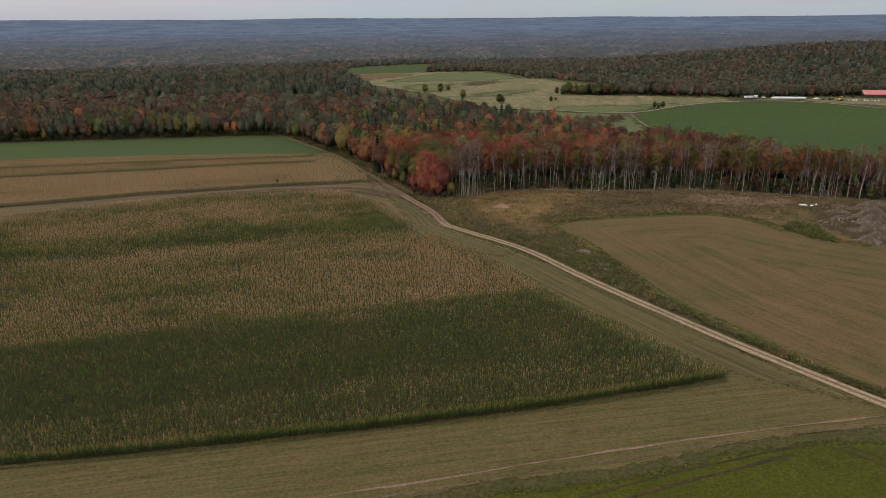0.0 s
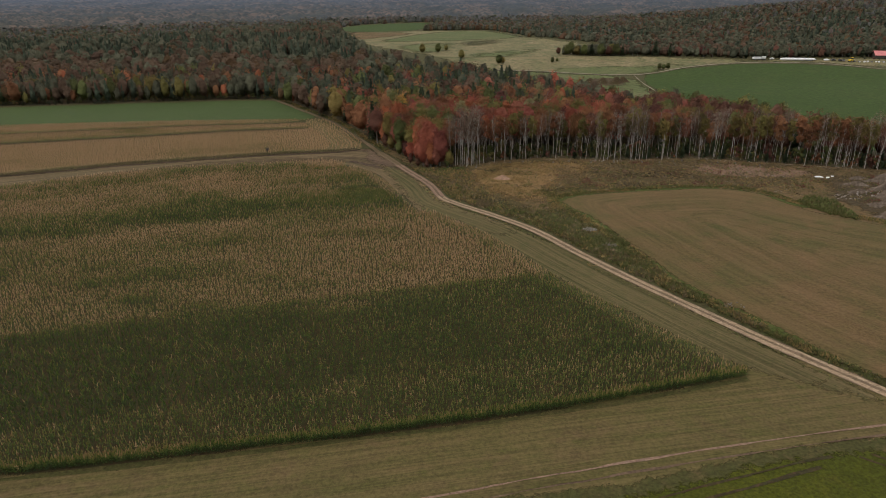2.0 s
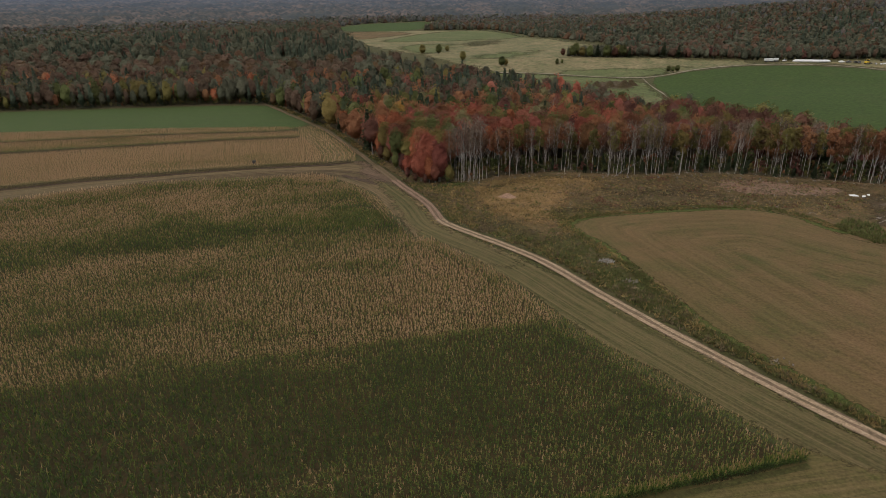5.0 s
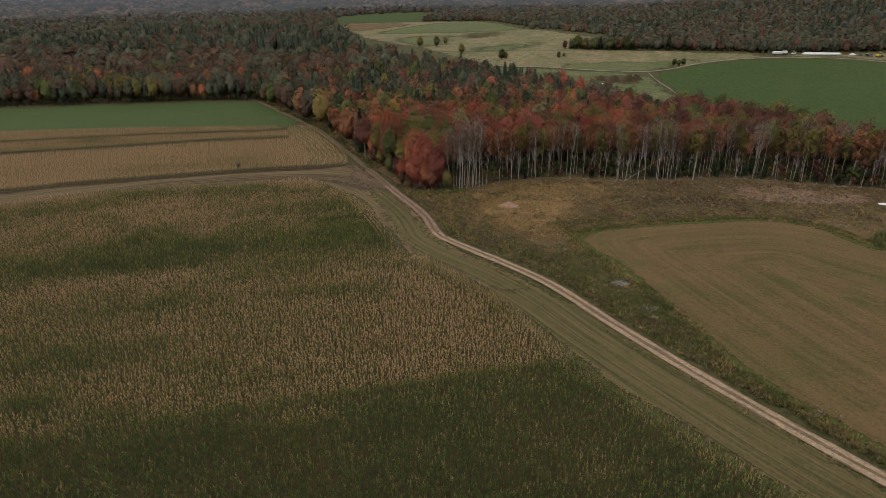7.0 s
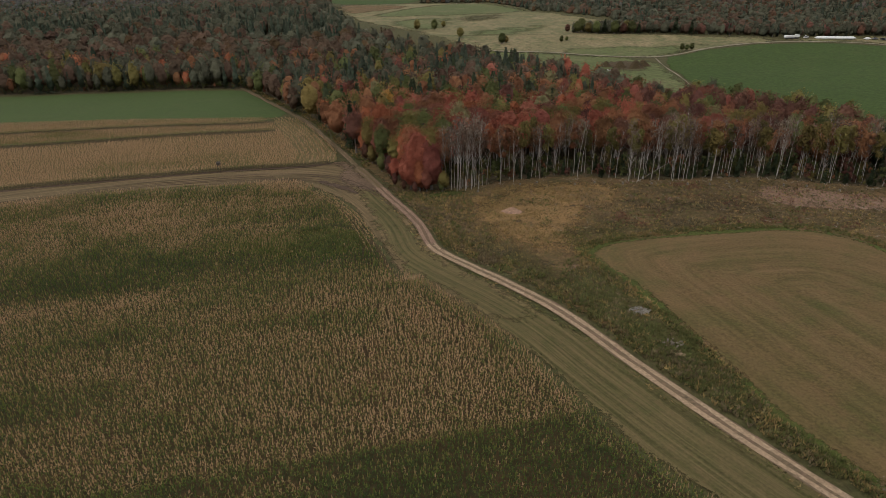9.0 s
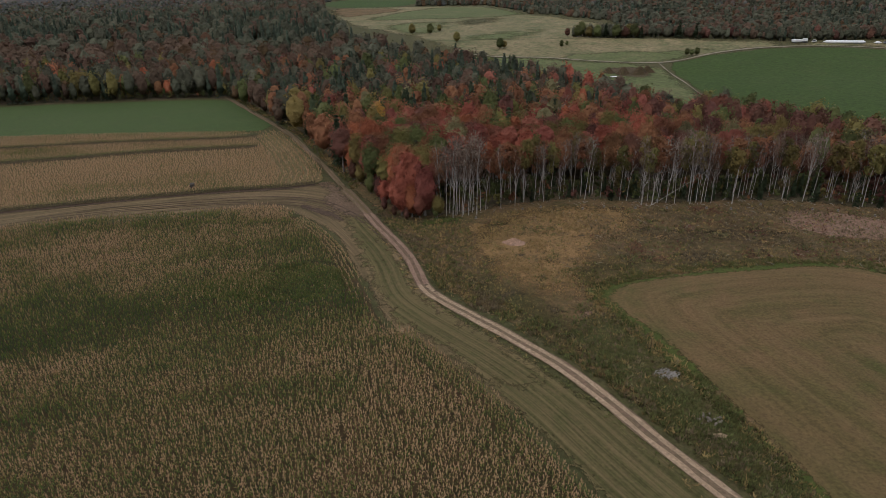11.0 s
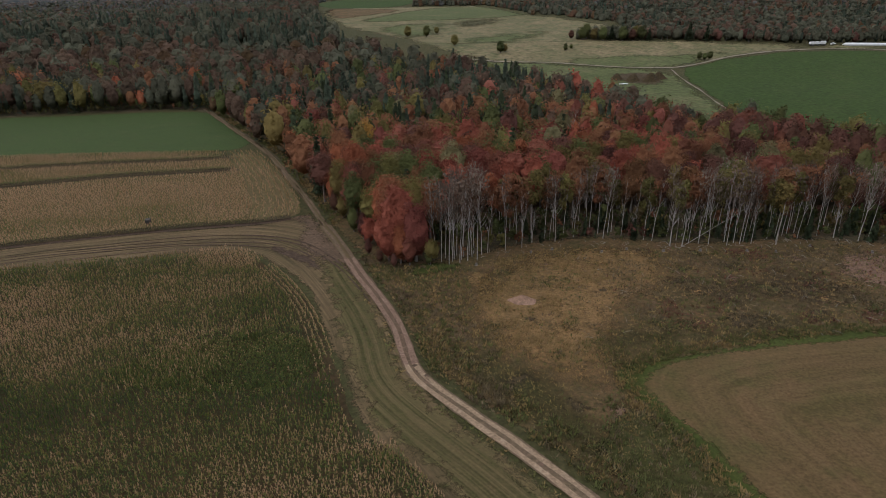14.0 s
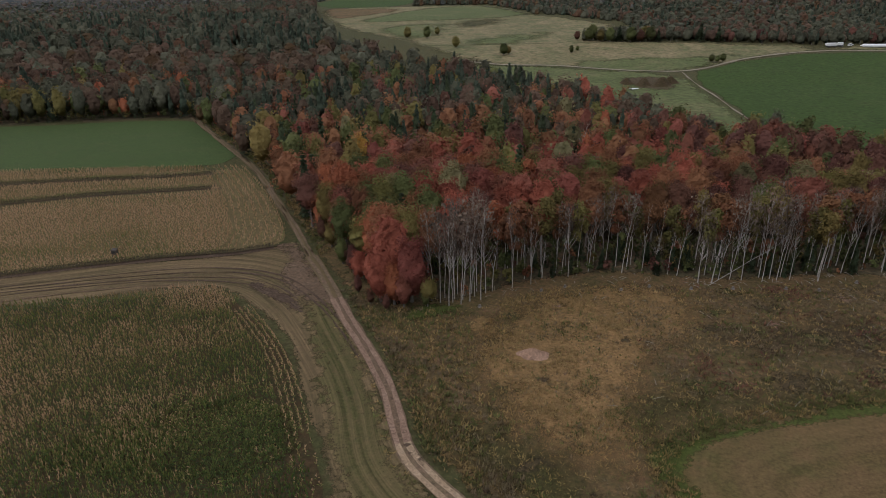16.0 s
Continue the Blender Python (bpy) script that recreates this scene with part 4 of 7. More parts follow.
def cone_leaves(rs, count, base, top, radius, size, tiers=11):
    """A conifer: drooping tiers of sprays, narrowing to the tip."""
    tier = (rs.rand(count) ** 1.35 * tiers).astype(int)
    f = tier / tiers
    reach = radius * ((1 - f) ** 0.85 + 0.05)
    n_b = 7
    br = rs.randint(0, n_b, count)
    a = br * 2 * math.pi / n_b + tier * 0.9 + rs.normal(0, 0.16, count)
    t = np.sqrt(rs.rand(count))
    r = reach * t * (0.8 + 0.3 * np.sin(br * 2.1 + tier))
    z = base + (top - base) * (f + 0.02 + rs.normal(0, 0.01, count)) - 0.22 * r
    p = np.stack([r * np.cos(a), r * np.sin(a), z], 1)
    out = np.stack([0.5 * np.cos(a), 0.5 * np.sin(a), np.full(count, 1.0)], 1)
    v, t = leaf_triangles(rs, p, out, size)
    return v, t, ruffled(round_normals(v, base, top, np.repeat(out * 0.5, 3, 0), 0.2), rs)


def tube(points, radii, sides=6):
    """A tapering limb through the given points."""
    p = np.asarray(points, float)
    d = np.gradient(p, axis=0)
    d /= np.linalg.norm(d, axis=1)[:, None]
    ref = np.array([1.0, 0.13, 0.05]) if abs(d[0][2]) > 0.7 else np.array([0.1, 0.2, 1.0])
    a = np.cross(d, ref)
    a /= np.linalg.norm(a, axis=1)[:, None]
    b = np.cross(d, a)
    ang = np.arange(sides) * 2 * math.pi / sides
    v = p[:, None] + np.asarray(radii)[:, None, None] * (np.cos(ang)[None, :, None] * a[:, None] + np.sin(ang)[None, :, None] * b[:, None])
    n = len(p)
    i = np.arange(n * sides).reshape(n, sides)
    j = np.roll(i, -1, 1)
    tris = np.concatenate([np.stack([i[:-1], j[:-1], j[1:]], -1).reshape(-1, 3), np.stack([i[:-1], j[1:], i[1:]], -1).reshape(-1, 3)])
    cap = np.array([[i[-1, 0], i[-1, k], i[-1, k + 1]] for k in range(1, sides - 1)])
    return v.reshape(-1, 3), np.concatenate([tris, cap])


def join(pieces):
    vs, ts, n = [], [], 0
    for v, t, *_ in pieces:
        vs.append(v)
        ts.append(t + n)
        n += len(v)
    return np.concatenate(vs), np.concatenate(ts)


def trunk_shape(rs, height, r0, lean=0.03, limbs=6, limb_from=0.4, limb_len=3.0, sides=6, limb_r=0.35, rise=1.0):
    h = np.linspace(0, 1, 7)
    a = rs.uniform(0, 6.28)
    bend = lean * height * h**1.5
    pts = np.stack([np.cos(a) * bend + rs.normal(0, 0.012 * height, 7) * h, np.sin(a) * bend + rs.normal(0, 0.012 * height, 7) * h, h * height - 0.25 * (h == 0)], 1)
    out = [tube(pts, r0 * (1 - 0.85 * h) * np.where(h == 0, 1.25, 1), sides)]
    for _ in range(limbs):
        f = rs.uniform(limb_from, 0.92)
        at = np.array([np.interp(f, h, pts[:, k]) for k in range(3)])
        b, ln = rs.uniform(0, 6.28), limb_len * rs.uniform(0.6, 1.2) * (1.25 - f)
        way = np.array([math.cos(b), math.sin(b), rise * rs.uniform(0.6, 1.3)])
        way /= np.linalg.norm(way)
        p1 = at + way * ln * 0.5
        p2 = p1 + (way + np.array([0, 0, 0.35])) * ln * 0.5
        rr = r0 * (1 - 0.8 * f) * limb_r * 2
        out.append(tube([at, p1, p2], [rr, rr * 0.6, rr * 0.15], 4))
    return join(out)


def twig_fan(rs, count, base, top, radius, size):
    """Fine bare twigs: long thin upright slivers."""
    h = rs.rand(count)
    a, r = rs.uniform(0, 6.28, count), radius * np.sqrt(rs.rand(count)) * np.sin(np.clip(h * 2.6 + 0.35, 0, 3.1))
    p = np.stack([r * np.cos(a), r * np.sin(a), base + (top - base) * h], 1)
    d = np.stack([np.cos(a) * 0.5, np.sin(a) * 0.5, np.full(count, 1.0)], 1) + rs.normal(0, 0.3, (count, 3))
    d *= size * rs.uniform(0.6, 1.3, (count, 1))
    w = np.cross(d, rs.normal(0, 1, (count, 3)))
    w *= 0.05 / (np.linalg.norm(w, axis=1)[:, None] + 1e-9)
    v = np.stack([p - w, p + w, p + d], 1).reshape(-1, 3)
    return v, np.arange(3 * count).reshape(-1, 3), round_normals(v, base, top)


def tree_proto(name, seed, height, leaf, bark, form, label, n=3500):
    """A tree: an empty at its foot with a trunk, limbs included, and a crown."""
    rs = np.random.RandomState(seed)
    root = new(name)
    if form == "maple":
        tv = trunk_shape(rs, height * 0.86, 0.022 * height, 0.03, 8, 0.25, height * 0.3)
        cv = filled(crown_core(rs, 10, 7, height * 0.12, height * 0.86, height * 0.19), crown_leaves(rs, int(n * 0.75), height * 0.03, height, height * 0.28, 34, height * 0.0165), rs, 1500, height * 0.0165)
    elif form == "tall":
        tv = trunk_shape(rs, height * 0.93, 0.006 * height, 0.05, 9, 0.42, height * 0.2, limb_r=0.3, rise=1.6)
        cv = crown_leaves(rs, int(n * 0.46), height * 0.40, height, height * 0.15, 18, height * 0.021, fill=0.6)
    elif form == "spindly":
        tv = trunk_shape(rs, height * 0.95, 0.0050 * height, 0.085, 20, 0.34, height * 0.24, limb_r=0.4, rise=2.1)
        a = crown_leaves(rs, int(n * 0.02), height * 0.68, height, height * 0.14, 8, height * 0.022, fill=0.4)
        b = twig_fan(rs, 110, height * 0.5, height * 0.97, height * 0.12, height * 0.09)
        cv = (*join([a, b]), np.concatenate([a[2], b[2]]))
    elif form == "round":
        tv = trunk_shape(rs, height * 0.85, 0.018 * height, 0.03, 7, 0.3, height * 0.26)
        cv = filled(crown_core(rs, 10, 7, height * 0.34, height * 0.87, height * 0.185), crown_leaves(rs, int(n * 0.75), height * 0.22, height, height * 0.265, 34, height * 0.0165), rs, 1500, height * 0.0165)
    elif form == "pine":
        tv = trunk_shape(rs, height * 0.97, 0.015 * height, 0.01, 5, 0.3, height * 0.12)
        cv = filled(crown_core(rs, 9, 11, height * 0.14, height * 0.90, height * 0.125, "cone"), cone_leaves(rs, int(n * 0.55), height * 0.10, height, height * 0.20, height * 0.032, 13), rs, 400, height * 0.026)
    else:
        tv = trunk_shape(rs, height * 0.95, 0.012 * height, 0.06, 16, 0.3, height * 0.3, rise=1.5)
        cv = twig_fan(rs, 200, height * 0.35, height * 0.95, height * 0.22, height * 0.09)
    link_mesh("trunk", tri_mesh("trunk", *tv, [bark]), root)
    link_mesh("crown", tri_mesh("crown", cv[0], cv[1], [leaf], None, None, cv[2]), root)
    tagged(root, label, "tree", "trees of the wood edge")
    return root


TREE_KINDS = {
    "red_a": ("maple_tree", 11, 15.5, "red", "grey_bark", "maple", "scarlet autumn maple with a full rounded crown"),
    "red_b": ("maple_tree", 12, 17.0, "red", "grey_bark", "round", "scarlet autumn maple standing in the wood"),
    "crim_a": ("maple_tree", 13, 18.0, "crimson", "grey_bark", "round", "deep crimson autumn maple in the wood"),
    "crim_b": ("maple_tree", 14, 16.0, "crimson", "grey_bark", "maple", "crimson maple with a low dense crown"),
    "orange_a": ("maple_tree", 15, 16.0, "orange", "grey_bark", "maple", "bright orange maple beside the wood"),
    "orange_b": ("maple_tree", 16, 17.5, "orange", "grey_bark", "tall", "slender orange-leaved tree with a long bare trunk"),
    "rust_a": ("broadleaf_tree", 17, 17.0, "rust", "grey_bark", "round", "rust-brown autumn broadleaf tree"),
    "rust_b": ("broadleaf_tree", 18, 19.0, "rust", "pale_bark", "tall", "tall pale-trunked tree with thin rusty crown"),
    "maroon_a": ("broadleaf_tree", 19, 16.0, "maroon", "grey_bark", "round", "dark maroon broadleaf tree, thinning leaves"),
    "olive_a": ("broadleaf_tree", 20, 17.5, "olive", "grey_bark", "round", "olive-green broadleaf tree turning yellow"),
    "olive_b": ("aspen_tree", 21, 19.0, "olive", "pale_bark", "tall", "tall pale-trunked aspen with an olive crown"),
    "green_a": ("broadleaf_tree", 22, 17.0, "green_leaf", "grey_bark", "round", "dull green broadleaf tree in the wood"),
    "gold_a": ("birch_tree", 23, 15.0, "yellow_leaf", "pale_bark", "round", "golden yellow birch among darker trees"),
    "silver_a": ("aspen_tree", 24, 17.0, "silver", "pale_bark", "round", "pale grey-green tree with airy crown"),
    "pine_a": ("pine_tree", 25, 17.0, "pine", "grey_bark", "pine", "dark green conifer with drooping boughs"),
    "pine_b": ("pine_tree", 26, 14.0, "pine", "grey_bark", "pine", "smaller dark green conifer in the wood"),
    "birch_a": ("birch_tree", 27, 20.5, "twig", "pale_bark", "spindly", "tall bare pale-trunked birch with a fine twig top"),
    "birch_b": ("birch_tree", 28, 19.0, "twig", "pale_bark", "spindly", "tall leaning birch, nearly bare, pale trunk"),
    "birch_c": ("birch_tree", 29, 18.0, "rust", "pale_bark", "spindly", "slim pale-trunked birch with sparse rusty leaves"),
    "bare_a": ("bare_tree", 30, 14.5, "twig", "pale_bark", "bare", "leafless grey tree with fine upright twigs"),
    "low_green": ("broadleaf_tree", 33, 11.0, "green_leaf", "grey_bark", "maple", "dull green broadleaf tree with a low crown"),
    "low_maroon": ("broadleaf_tree", 34, 10.0, "maroon", "grey_bark", "maple", "dark maroon broadleaf tree with a low crown"),
    "low_olive": ("broadleaf_tree", 35, 10.5, "olive", "grey_bark", "maple", "olive broadleaf tree with a low crown"),
    "hedge_a": ("broadleaf_tree", 36, 9.5, "far_green", "grey_bark", "round", "dull green hedgerow tree below the wooded hill"),
    "hedge_b": ("broadleaf_tree", 37, 10.5, "far_rust", "grey_bark", "round", "brown autumn hedgerow tree below the wooded hill"),
    "under_a": ("pine_tree", 31, 9.0, "pine", "grey_bark", "pine", "young dark conifer under the taller trees"),
}
PROTO = {}


def plant_tree(key, x, y, size=1.0, turn=None, rs=random):
    name, seed, height, leaf, bark, form, label = TREE_KINDS[key]
    if turn is None:
        turn = rs.uniform(0, 360)
    m = pose(x, y, float(land(x, y)), 0, 0, turn) @ Matrix.Diagonal((size, size, size * rs.uniform(0.94, 1.08), 1))
    if key not in PROTO:
        PROTO[key] = tree_proto(name, seed, height, M[leaf], M[bark], form, label)
        PROTO[key].matrix_basis = m
        return PROTO[key]
    src = PROTO[key]
    made = copy_thing(src, m)
    made.matrix_basis = m
    return made


def pick_kind(x, y, rnd):
    """Which tree grows where: scarlet by the clearing, conifers behind and along the lane, maroon and olive to the east."""
    n = float(value_noise(x, y, 22, 5))
    if x < -15 or y > (320 if x < 70 else 420):
        table = (("pine_a", 26), ("pine_b", 10), ("green_a", 16), ("olive_a", 14), ("rust_a", 42), ("maroon_a", 8), ("crim_a", 6), ("orange_a", 4), ("silver_a", 2))
        if x < -15 and y < 300:
            table = (("crim_b", 12), ("rust_a", 18), ("green_a", 26), ("pine_a", 22), ("orange_a", 3), ("maroon_a", 16), ("olive_a", 8))
        if n > 0.58 and y > 322 and x < 60:
            table = (("pine_a", 40), ("pine_b", 22), ("green_a", 20), ("olive_a", 8), ("rust_a", 8), ("maroon_a", 4))
        if y > 385 and x < -60:
            table = (("green_a", 40), ("olive_a", 22), ("pine_a", 20), ("rust_a", 20), ("orange_a", 5)) if y < 430 else (("rust_a", 44), ("olive_a", 24), ("green_a", 14), ("maroon_a", 10), ("orange_a", 8), ("pine_a", 12))
    elif x > 88:
        table = (("maroon_a", 40), ("olive_a", 14), ("green_a", 18), ("rust_a", 12), ("crim_a", 5), ("silver_a", 3))
    elif n > 0.70:
        table = (("olive_a", 26), ("green_a", 24), ("silver_a", 5), ("gold_a", 3), ("rust_a", 14), ("red_b", 8), ("pine_a", 8))
    else:
        table = (("red_b", 17), ("crim_a", 26), ("red_a", 4), ("orange_a", 3), ("rust_a", 17), ("maroon_a", 20), ("olive_a", 15), ("green_a", 7), ("silver_a", 3))
    if y < 264:
        table = tuple(t for t in table if t[0] not in ("orange_a", "silver_a", "gold_a"))
    if y < 264 and x > 55:
        table = (("maroon_a", 40), ("rust_a", 30), ("pine_b", 12), ("crim_a", 8), ("green_a", 10))
    elif y < 259 and x > 8:
        table = (("olive_a", 20), ("green_a", 16), ("rust_a", 24), ("maroon_a", 22), ("crim_a", 14), ("pine_b", 4))
    r = rnd * sum(w for _, w in table)
    for key, w in table:
        r -= w
        if r <= 0:
            return key
    return table[0][0]


def scatter(poly, cell, seed, jitter=0.42):
    poly = np.asarray(poly, float)
    rs = np.random.RandomState(seed)
    (x0, y0), (x1, y1) = poly.min(0), poly.max(0)
    gx, gy = np.meshgrid(np.arange(x0, x1, cell), np.arange(y0, y1, cell))
    gx = gx + (np.arange(gx.shape[0])[:, None] % 2) * cell / 2
    x, y = gx.ravel() + rs.uniform(-jitter, jitter, gx.size) * cell, gy.ravel() + rs.uniform(-jitter, jitter, gx.size) * cell
    ok = inside(poly, x, y)
    return x[ok], y[ok]

# ---- the wood: single trees at its near edge ----
rw = random.Random(4)
# landmarks of the wood's corner by the lane
plant_tree("red_a", -5.6, 239.5, 1.22, 20, rw)
plant_tree("crim_b", -1.2, 233.6, 1.0, 140, rw)
plant_tree("red_a", -7.4, 233.8, 0.8, 250, rw)
plant_tree("orange_a", -8.5, 248.0, 1.15, 70, rw)
plant_tree("olive_a", 2.0, 231.4, 0.4, 15, rw)
for key, x, y, size in (("orange_a", -4.6, 232.6, 0.6), ("red_a", -9.4, 239.4, 0.6), ("crim_b", -2.6, 231.4, 0.5), ("crim_b", -1.6, 236.6, 0.7), ("red_a", -12.6, 243.5, 0.55), ("low_maroon", -14.6, 248.0, 0.7), ("low_green", -17.5, 252.5, 0.62), ("low_olive", -21.5, 262.5, 0.7), ("low_maroon", -24.0, 266.5, 0.7), ("low_maroon", -6.0, 230.4, 0.36), ("low_maroon", -9.4, 233.0, 0.36), ("low_green", 1.6, 231.6, 0.36), ("low_olive", 2.8, 234.0, 0.5), ("low_maroon", -12.4, 238.0, 0.42)):
    plant_tree(key, x, y, size, None, rw)
plant_tree("orange_a", -18.5, 272.0, 1.22, 200, rw)
plant_tree("orange_a", -24.5, 271.0, 0.72, 120, rw)
plant_tree("maroon_a", -17.0, 266.0, 1.0, 20, rw)
plant_tree("green_a", -17.0, 256.5, 0.85, 30, rw)
plant_tree("olive_a", -12.5, 250.0, 0.72, 80, rw)
plant_tree("maroon_a", -15.0, 260.5, 0.9, 300, rw)
plant_tree("crim_b", -34.6, 302.0, 0.8, 10, rw)
plant_tree("pine_a", -38.5, 318.0, 1.0, 10, rw)
plant_tree("pine_a", -33.5, 327.0, 1.05, 50, rw)
plant_tree("gold_a", -18.5, 311.0, 1.05, 80, rw)
plant_tree("orange_b", 26.5, 272.0, 1.1, 10, rw)
plant_tree("bare_a", 51.8, 323.0, 1.1, 10, rw)
plant_tree("silver_a", 48.0, 326.0, 0.9, 60, rw)
for bx, by, bs, bk in ((4.5, 233, 0.98, "birch_a"), (6.2, 231.6, 1.0, "birch_b"), (7.4, 234.5, 1.02, "birch_a"), (8.6, 232.2, 0.97, "birch_a"), (9.5, 236, 1.0, "birch_b"),
                       (10.4, 233.3, 1.0, "birch_a"), (11.5, 235.4, 0.95, "birch_c"), (12.6, 233.8, 1.02, "birch_a"), (6.8, 237.5, 1.0, "birch_a"), (13.8, 236.8, 0.97, "birch_b"),
                       (5.4, 235.2, 1.0, "birch_b"), (8.0, 236.6, 0.98, "birch_a"), (9.0, 234.0, 1.03, "birch_b"), (10.9, 236.9, 1.0, "birch_b"), (7.0, 233.0, 0.95, "birch_b"), (12.0, 237.8, 1.0, "birch_a"), (3.2, 236.2, 0.96, "birch_b"), (15.2, 237.6, 0.9, "birch_c"), (19.5, 239.2, 0.82, "birch_a"), (23.5, 240.4, 0.9, "birch_c"),
                       (58.2, 239.6, 0.72, "bare_a"), (61.0, 239.4, 0.78, "bare_a"), (71.5, 239.4, 0.85, "birch_b"), (74.8, 240.0, 0.95, "birch_b"), (77.5, 240.0, 0.8, "birch_c")):
    plant_tree(bk, bx, by, bs, None, rw)

EDGE_FRONT = [(16, 241), (31, 243.5), (41, 245), (55, 243), (65, 240), (82, 241), (98, 242), (128, 230), (158, 217), (230, 192), (300, 215), (300, 228), (232, 204), (160, 228), (130, 241), (100, 251), (65, 250), (30, 253), (16, 250)]
ex, ey = scatter(EDGE_FRONT, 2.85, 21)
for x, y in zip(ex, ey):
    if x < 190:
        key = rw.choices(("birch_a", "birch_b", "birch_c", "rust_b", "olive_b", "orange_b", "bare_a", "under_a"), (11, 17, 15, 12, 15, 2 if x < 60 else 0, 8, 14))[0]
        plant_tree(key, x, y, rw.uniform(0.78, 0.98) * (0.7 if key in ("under_a", "bare_a") else 1), None, rw)
CORE = [(-2, 240), (16, 251), (30, 254), (65, 251), (100, 252), (112, 262), (95, 288), (40, 292), (-28, 292), (-36, 290), (-28, 274), (-16, 255)]
cx, cy = scatter(CORE, 5.3, 33)
for x, y in zip(cx, cy):
    if not (x > 14 and y < 258.5) and min((x + 22) ** 2 + (y - 274) ** 2, (x + 8) ** 2 + (y - 239) ** 2) > 30:
        plant_tree(pick_kind(x, y, rw.random()), x, y, rw.uniform(0.85, 1.1) * (1.0 if x < 40 else 0.9), None, rw)

# ---- the rest of the wood and the far woods, too many to count ----


def lod_shape(form, seed, n, size, segs, fill):
    rs = np.random.RandomState(seed)
    if form == "pine":
        leaves = cone_leaves(rs, n, 0.08, 1.0, 0.235, size, 8)
        return filled(crown_core(rs, segs, segs, 0.10, 0.95, 0.165, "cone"), leaves, rs, n // 6, size) if segs else leaves
    leaves = crown_leaves(rs, int(n * 0.66) if segs else n, 0.10, 1.0, 0.32, 10, size)
    return filled(crown_core(rs, segs, segs - 1, 0.16, 0.86, fill), leaves, rs, int(n * 0.34), size) if segs else leaves


SPECIES = ("red", "crimson", "orange", "rust", "maroon", "olive", "green_leaf", "yellow_leaf", "silver", "pine", "far_rust", "far_green", "far_amber", "far_pine", "hazy_green", "hazy_rust")
KEY_SPECIES = {"red_a": "red", "red_b": "red", "crim_a": "crimson", "crim_b": "crimson", "orange_a": "orange", "rust_a": "rust", "maroon_a": "maroon",
               "olive_a": "olive", "green_a": "green_leaf", "gold_a": "yellow_leaf", "silver_a": "silver", "pine_a": "pine", "pine_b": "pine"}


def woods(name, x, y, species, heights, n, size, label, seed, segs, fill=0.2, variants=4, sink=0.0, broad=(0.8, 1.3)):
    """A stand of trees as one mesh: leaf sprays by kind of tree."""
    rs = np.random.RandomState(seed)
    vs, ts, mi, var, nr, off = [], [], [], [], [], 0
    species = np.asarray(species)
    pick = rs.randint(0, variants, len(x))
    for si, sp in enumerate(SPECIES):
        for k in range(variants):
            sel = np.nonzero((species == si) & (pick == k))[0]
            if not len(sel):
                continue
            v, t, nv = lod_shape("pine" if "pine" in sp else "round", 100 * si + k + seed, n, size, segs, fill)
            h = heights[sel]
            wide = h * rs.uniform(*broad, len(sel)) * (0.95 if "pine" not in sp else 0.85)
            p = np.c_[x[sel], y[sel], land(x[sel], y[sel]) - sink * h]
            turn = rs.uniform(0, 6.28, len(sel))
            a, b = spread(v, t, p, turn, np.c_[wide, h])
            nr.append(spread(nv, t, p * 0, turn, np.ones(len(sel)))[0])
            vs.append(a)
            ts.append(b + off)
            off += len(a)
            mi.append(np.full(len(b), si))
            var.append(np.repeat(rs.rand(len(sel)), len(v)))
    me = tri_mesh(name, np.concatenate(vs), np.concatenate(ts), [M[s] for s in SPECIES], np.concatenate(mi), {"tree_var": np.concatenate(var)}, np.concatenate(nr))
    return tagged(link_mesh(name, me), label, "woodland", kind="stuff")


# low growth in the shade of the wood's edge
UNDER = [(-2, 236), (9, 234.5), (19, 241), (31, 243.5), (41, 245), (55, 243), (65, 240.5), (82, 241.5), (98, 242), (128, 230), (158, 217), (215, 198), (215, 215), (158, 236), (128, 252), (98, 262), (0, 262)]
ux, uy = scatter(UNDER, 2.3, 77)
ru = np.random.RandomState(78)
woods("undergrowth", ux, uy, ru.choice([SPECIES.index(s) for s in ("green_leaf", "pine", "olive", "maroon", "rust")], len(ux), p=[0.40, 0.28, 0.14, 0.08, 0.10]), ru.uniform(1.0, 3.8, len(ux)) * np.where(ru.rand(len(ux)) < 0.15, 1.8, 1), 70, 0.14,
      "dark low undergrowth and saplings at the wood edge", 79, 0)

WEST_EDGE = [(-430, 374), (-260, 395), (-192, 404), (-127, 411.5), (-108, 410.5), (-100, 402), (-94, 407), (-104, 421), (-127, 423), (-192, 416), (-260, 407), (-430, 388)]
vx, vy = scatter(WEST_EDGE, 3.4, 87)
vh = np.minimum(ru.uniform(3, 9, len(vx)), 2.5 + 0.8 * (vy - np.interp(vx, (-430, -260, -192, -127, -108, -94), (374, 395, 404, 411, 410, 400))))
woods("wood_edge_growth", vx, vy, ru.choice([SPECIES.index(k) for k in ("green_leaf", "pine", "olive", "rust")], len(vx), p=[0.42, 0.26, 0.2, 0.12]), np.maximum(vh, 2), 60, 0.1,
      "dark leafy edge growth where the wood meets the green field", 89, 0)

mx, my = scatter(FOREST, 5.1, 41)
keep = in_sight(mx, my, 30) & (my < 480) & ~inside(CORE, mx, my) & ~inside(EDGE_FRONT, mx, my) & ~((mx < 22) & (my < 252) & (mx > -14))
keep &= (mx < -14) | (my > np.interp(mx, (-20, 9, 31, 65, 98, 128, 158, 230), (231, 240, 243, 240, 242, 230, 217, 192)) + 17)
mx, my = mx[keep], my[keep]
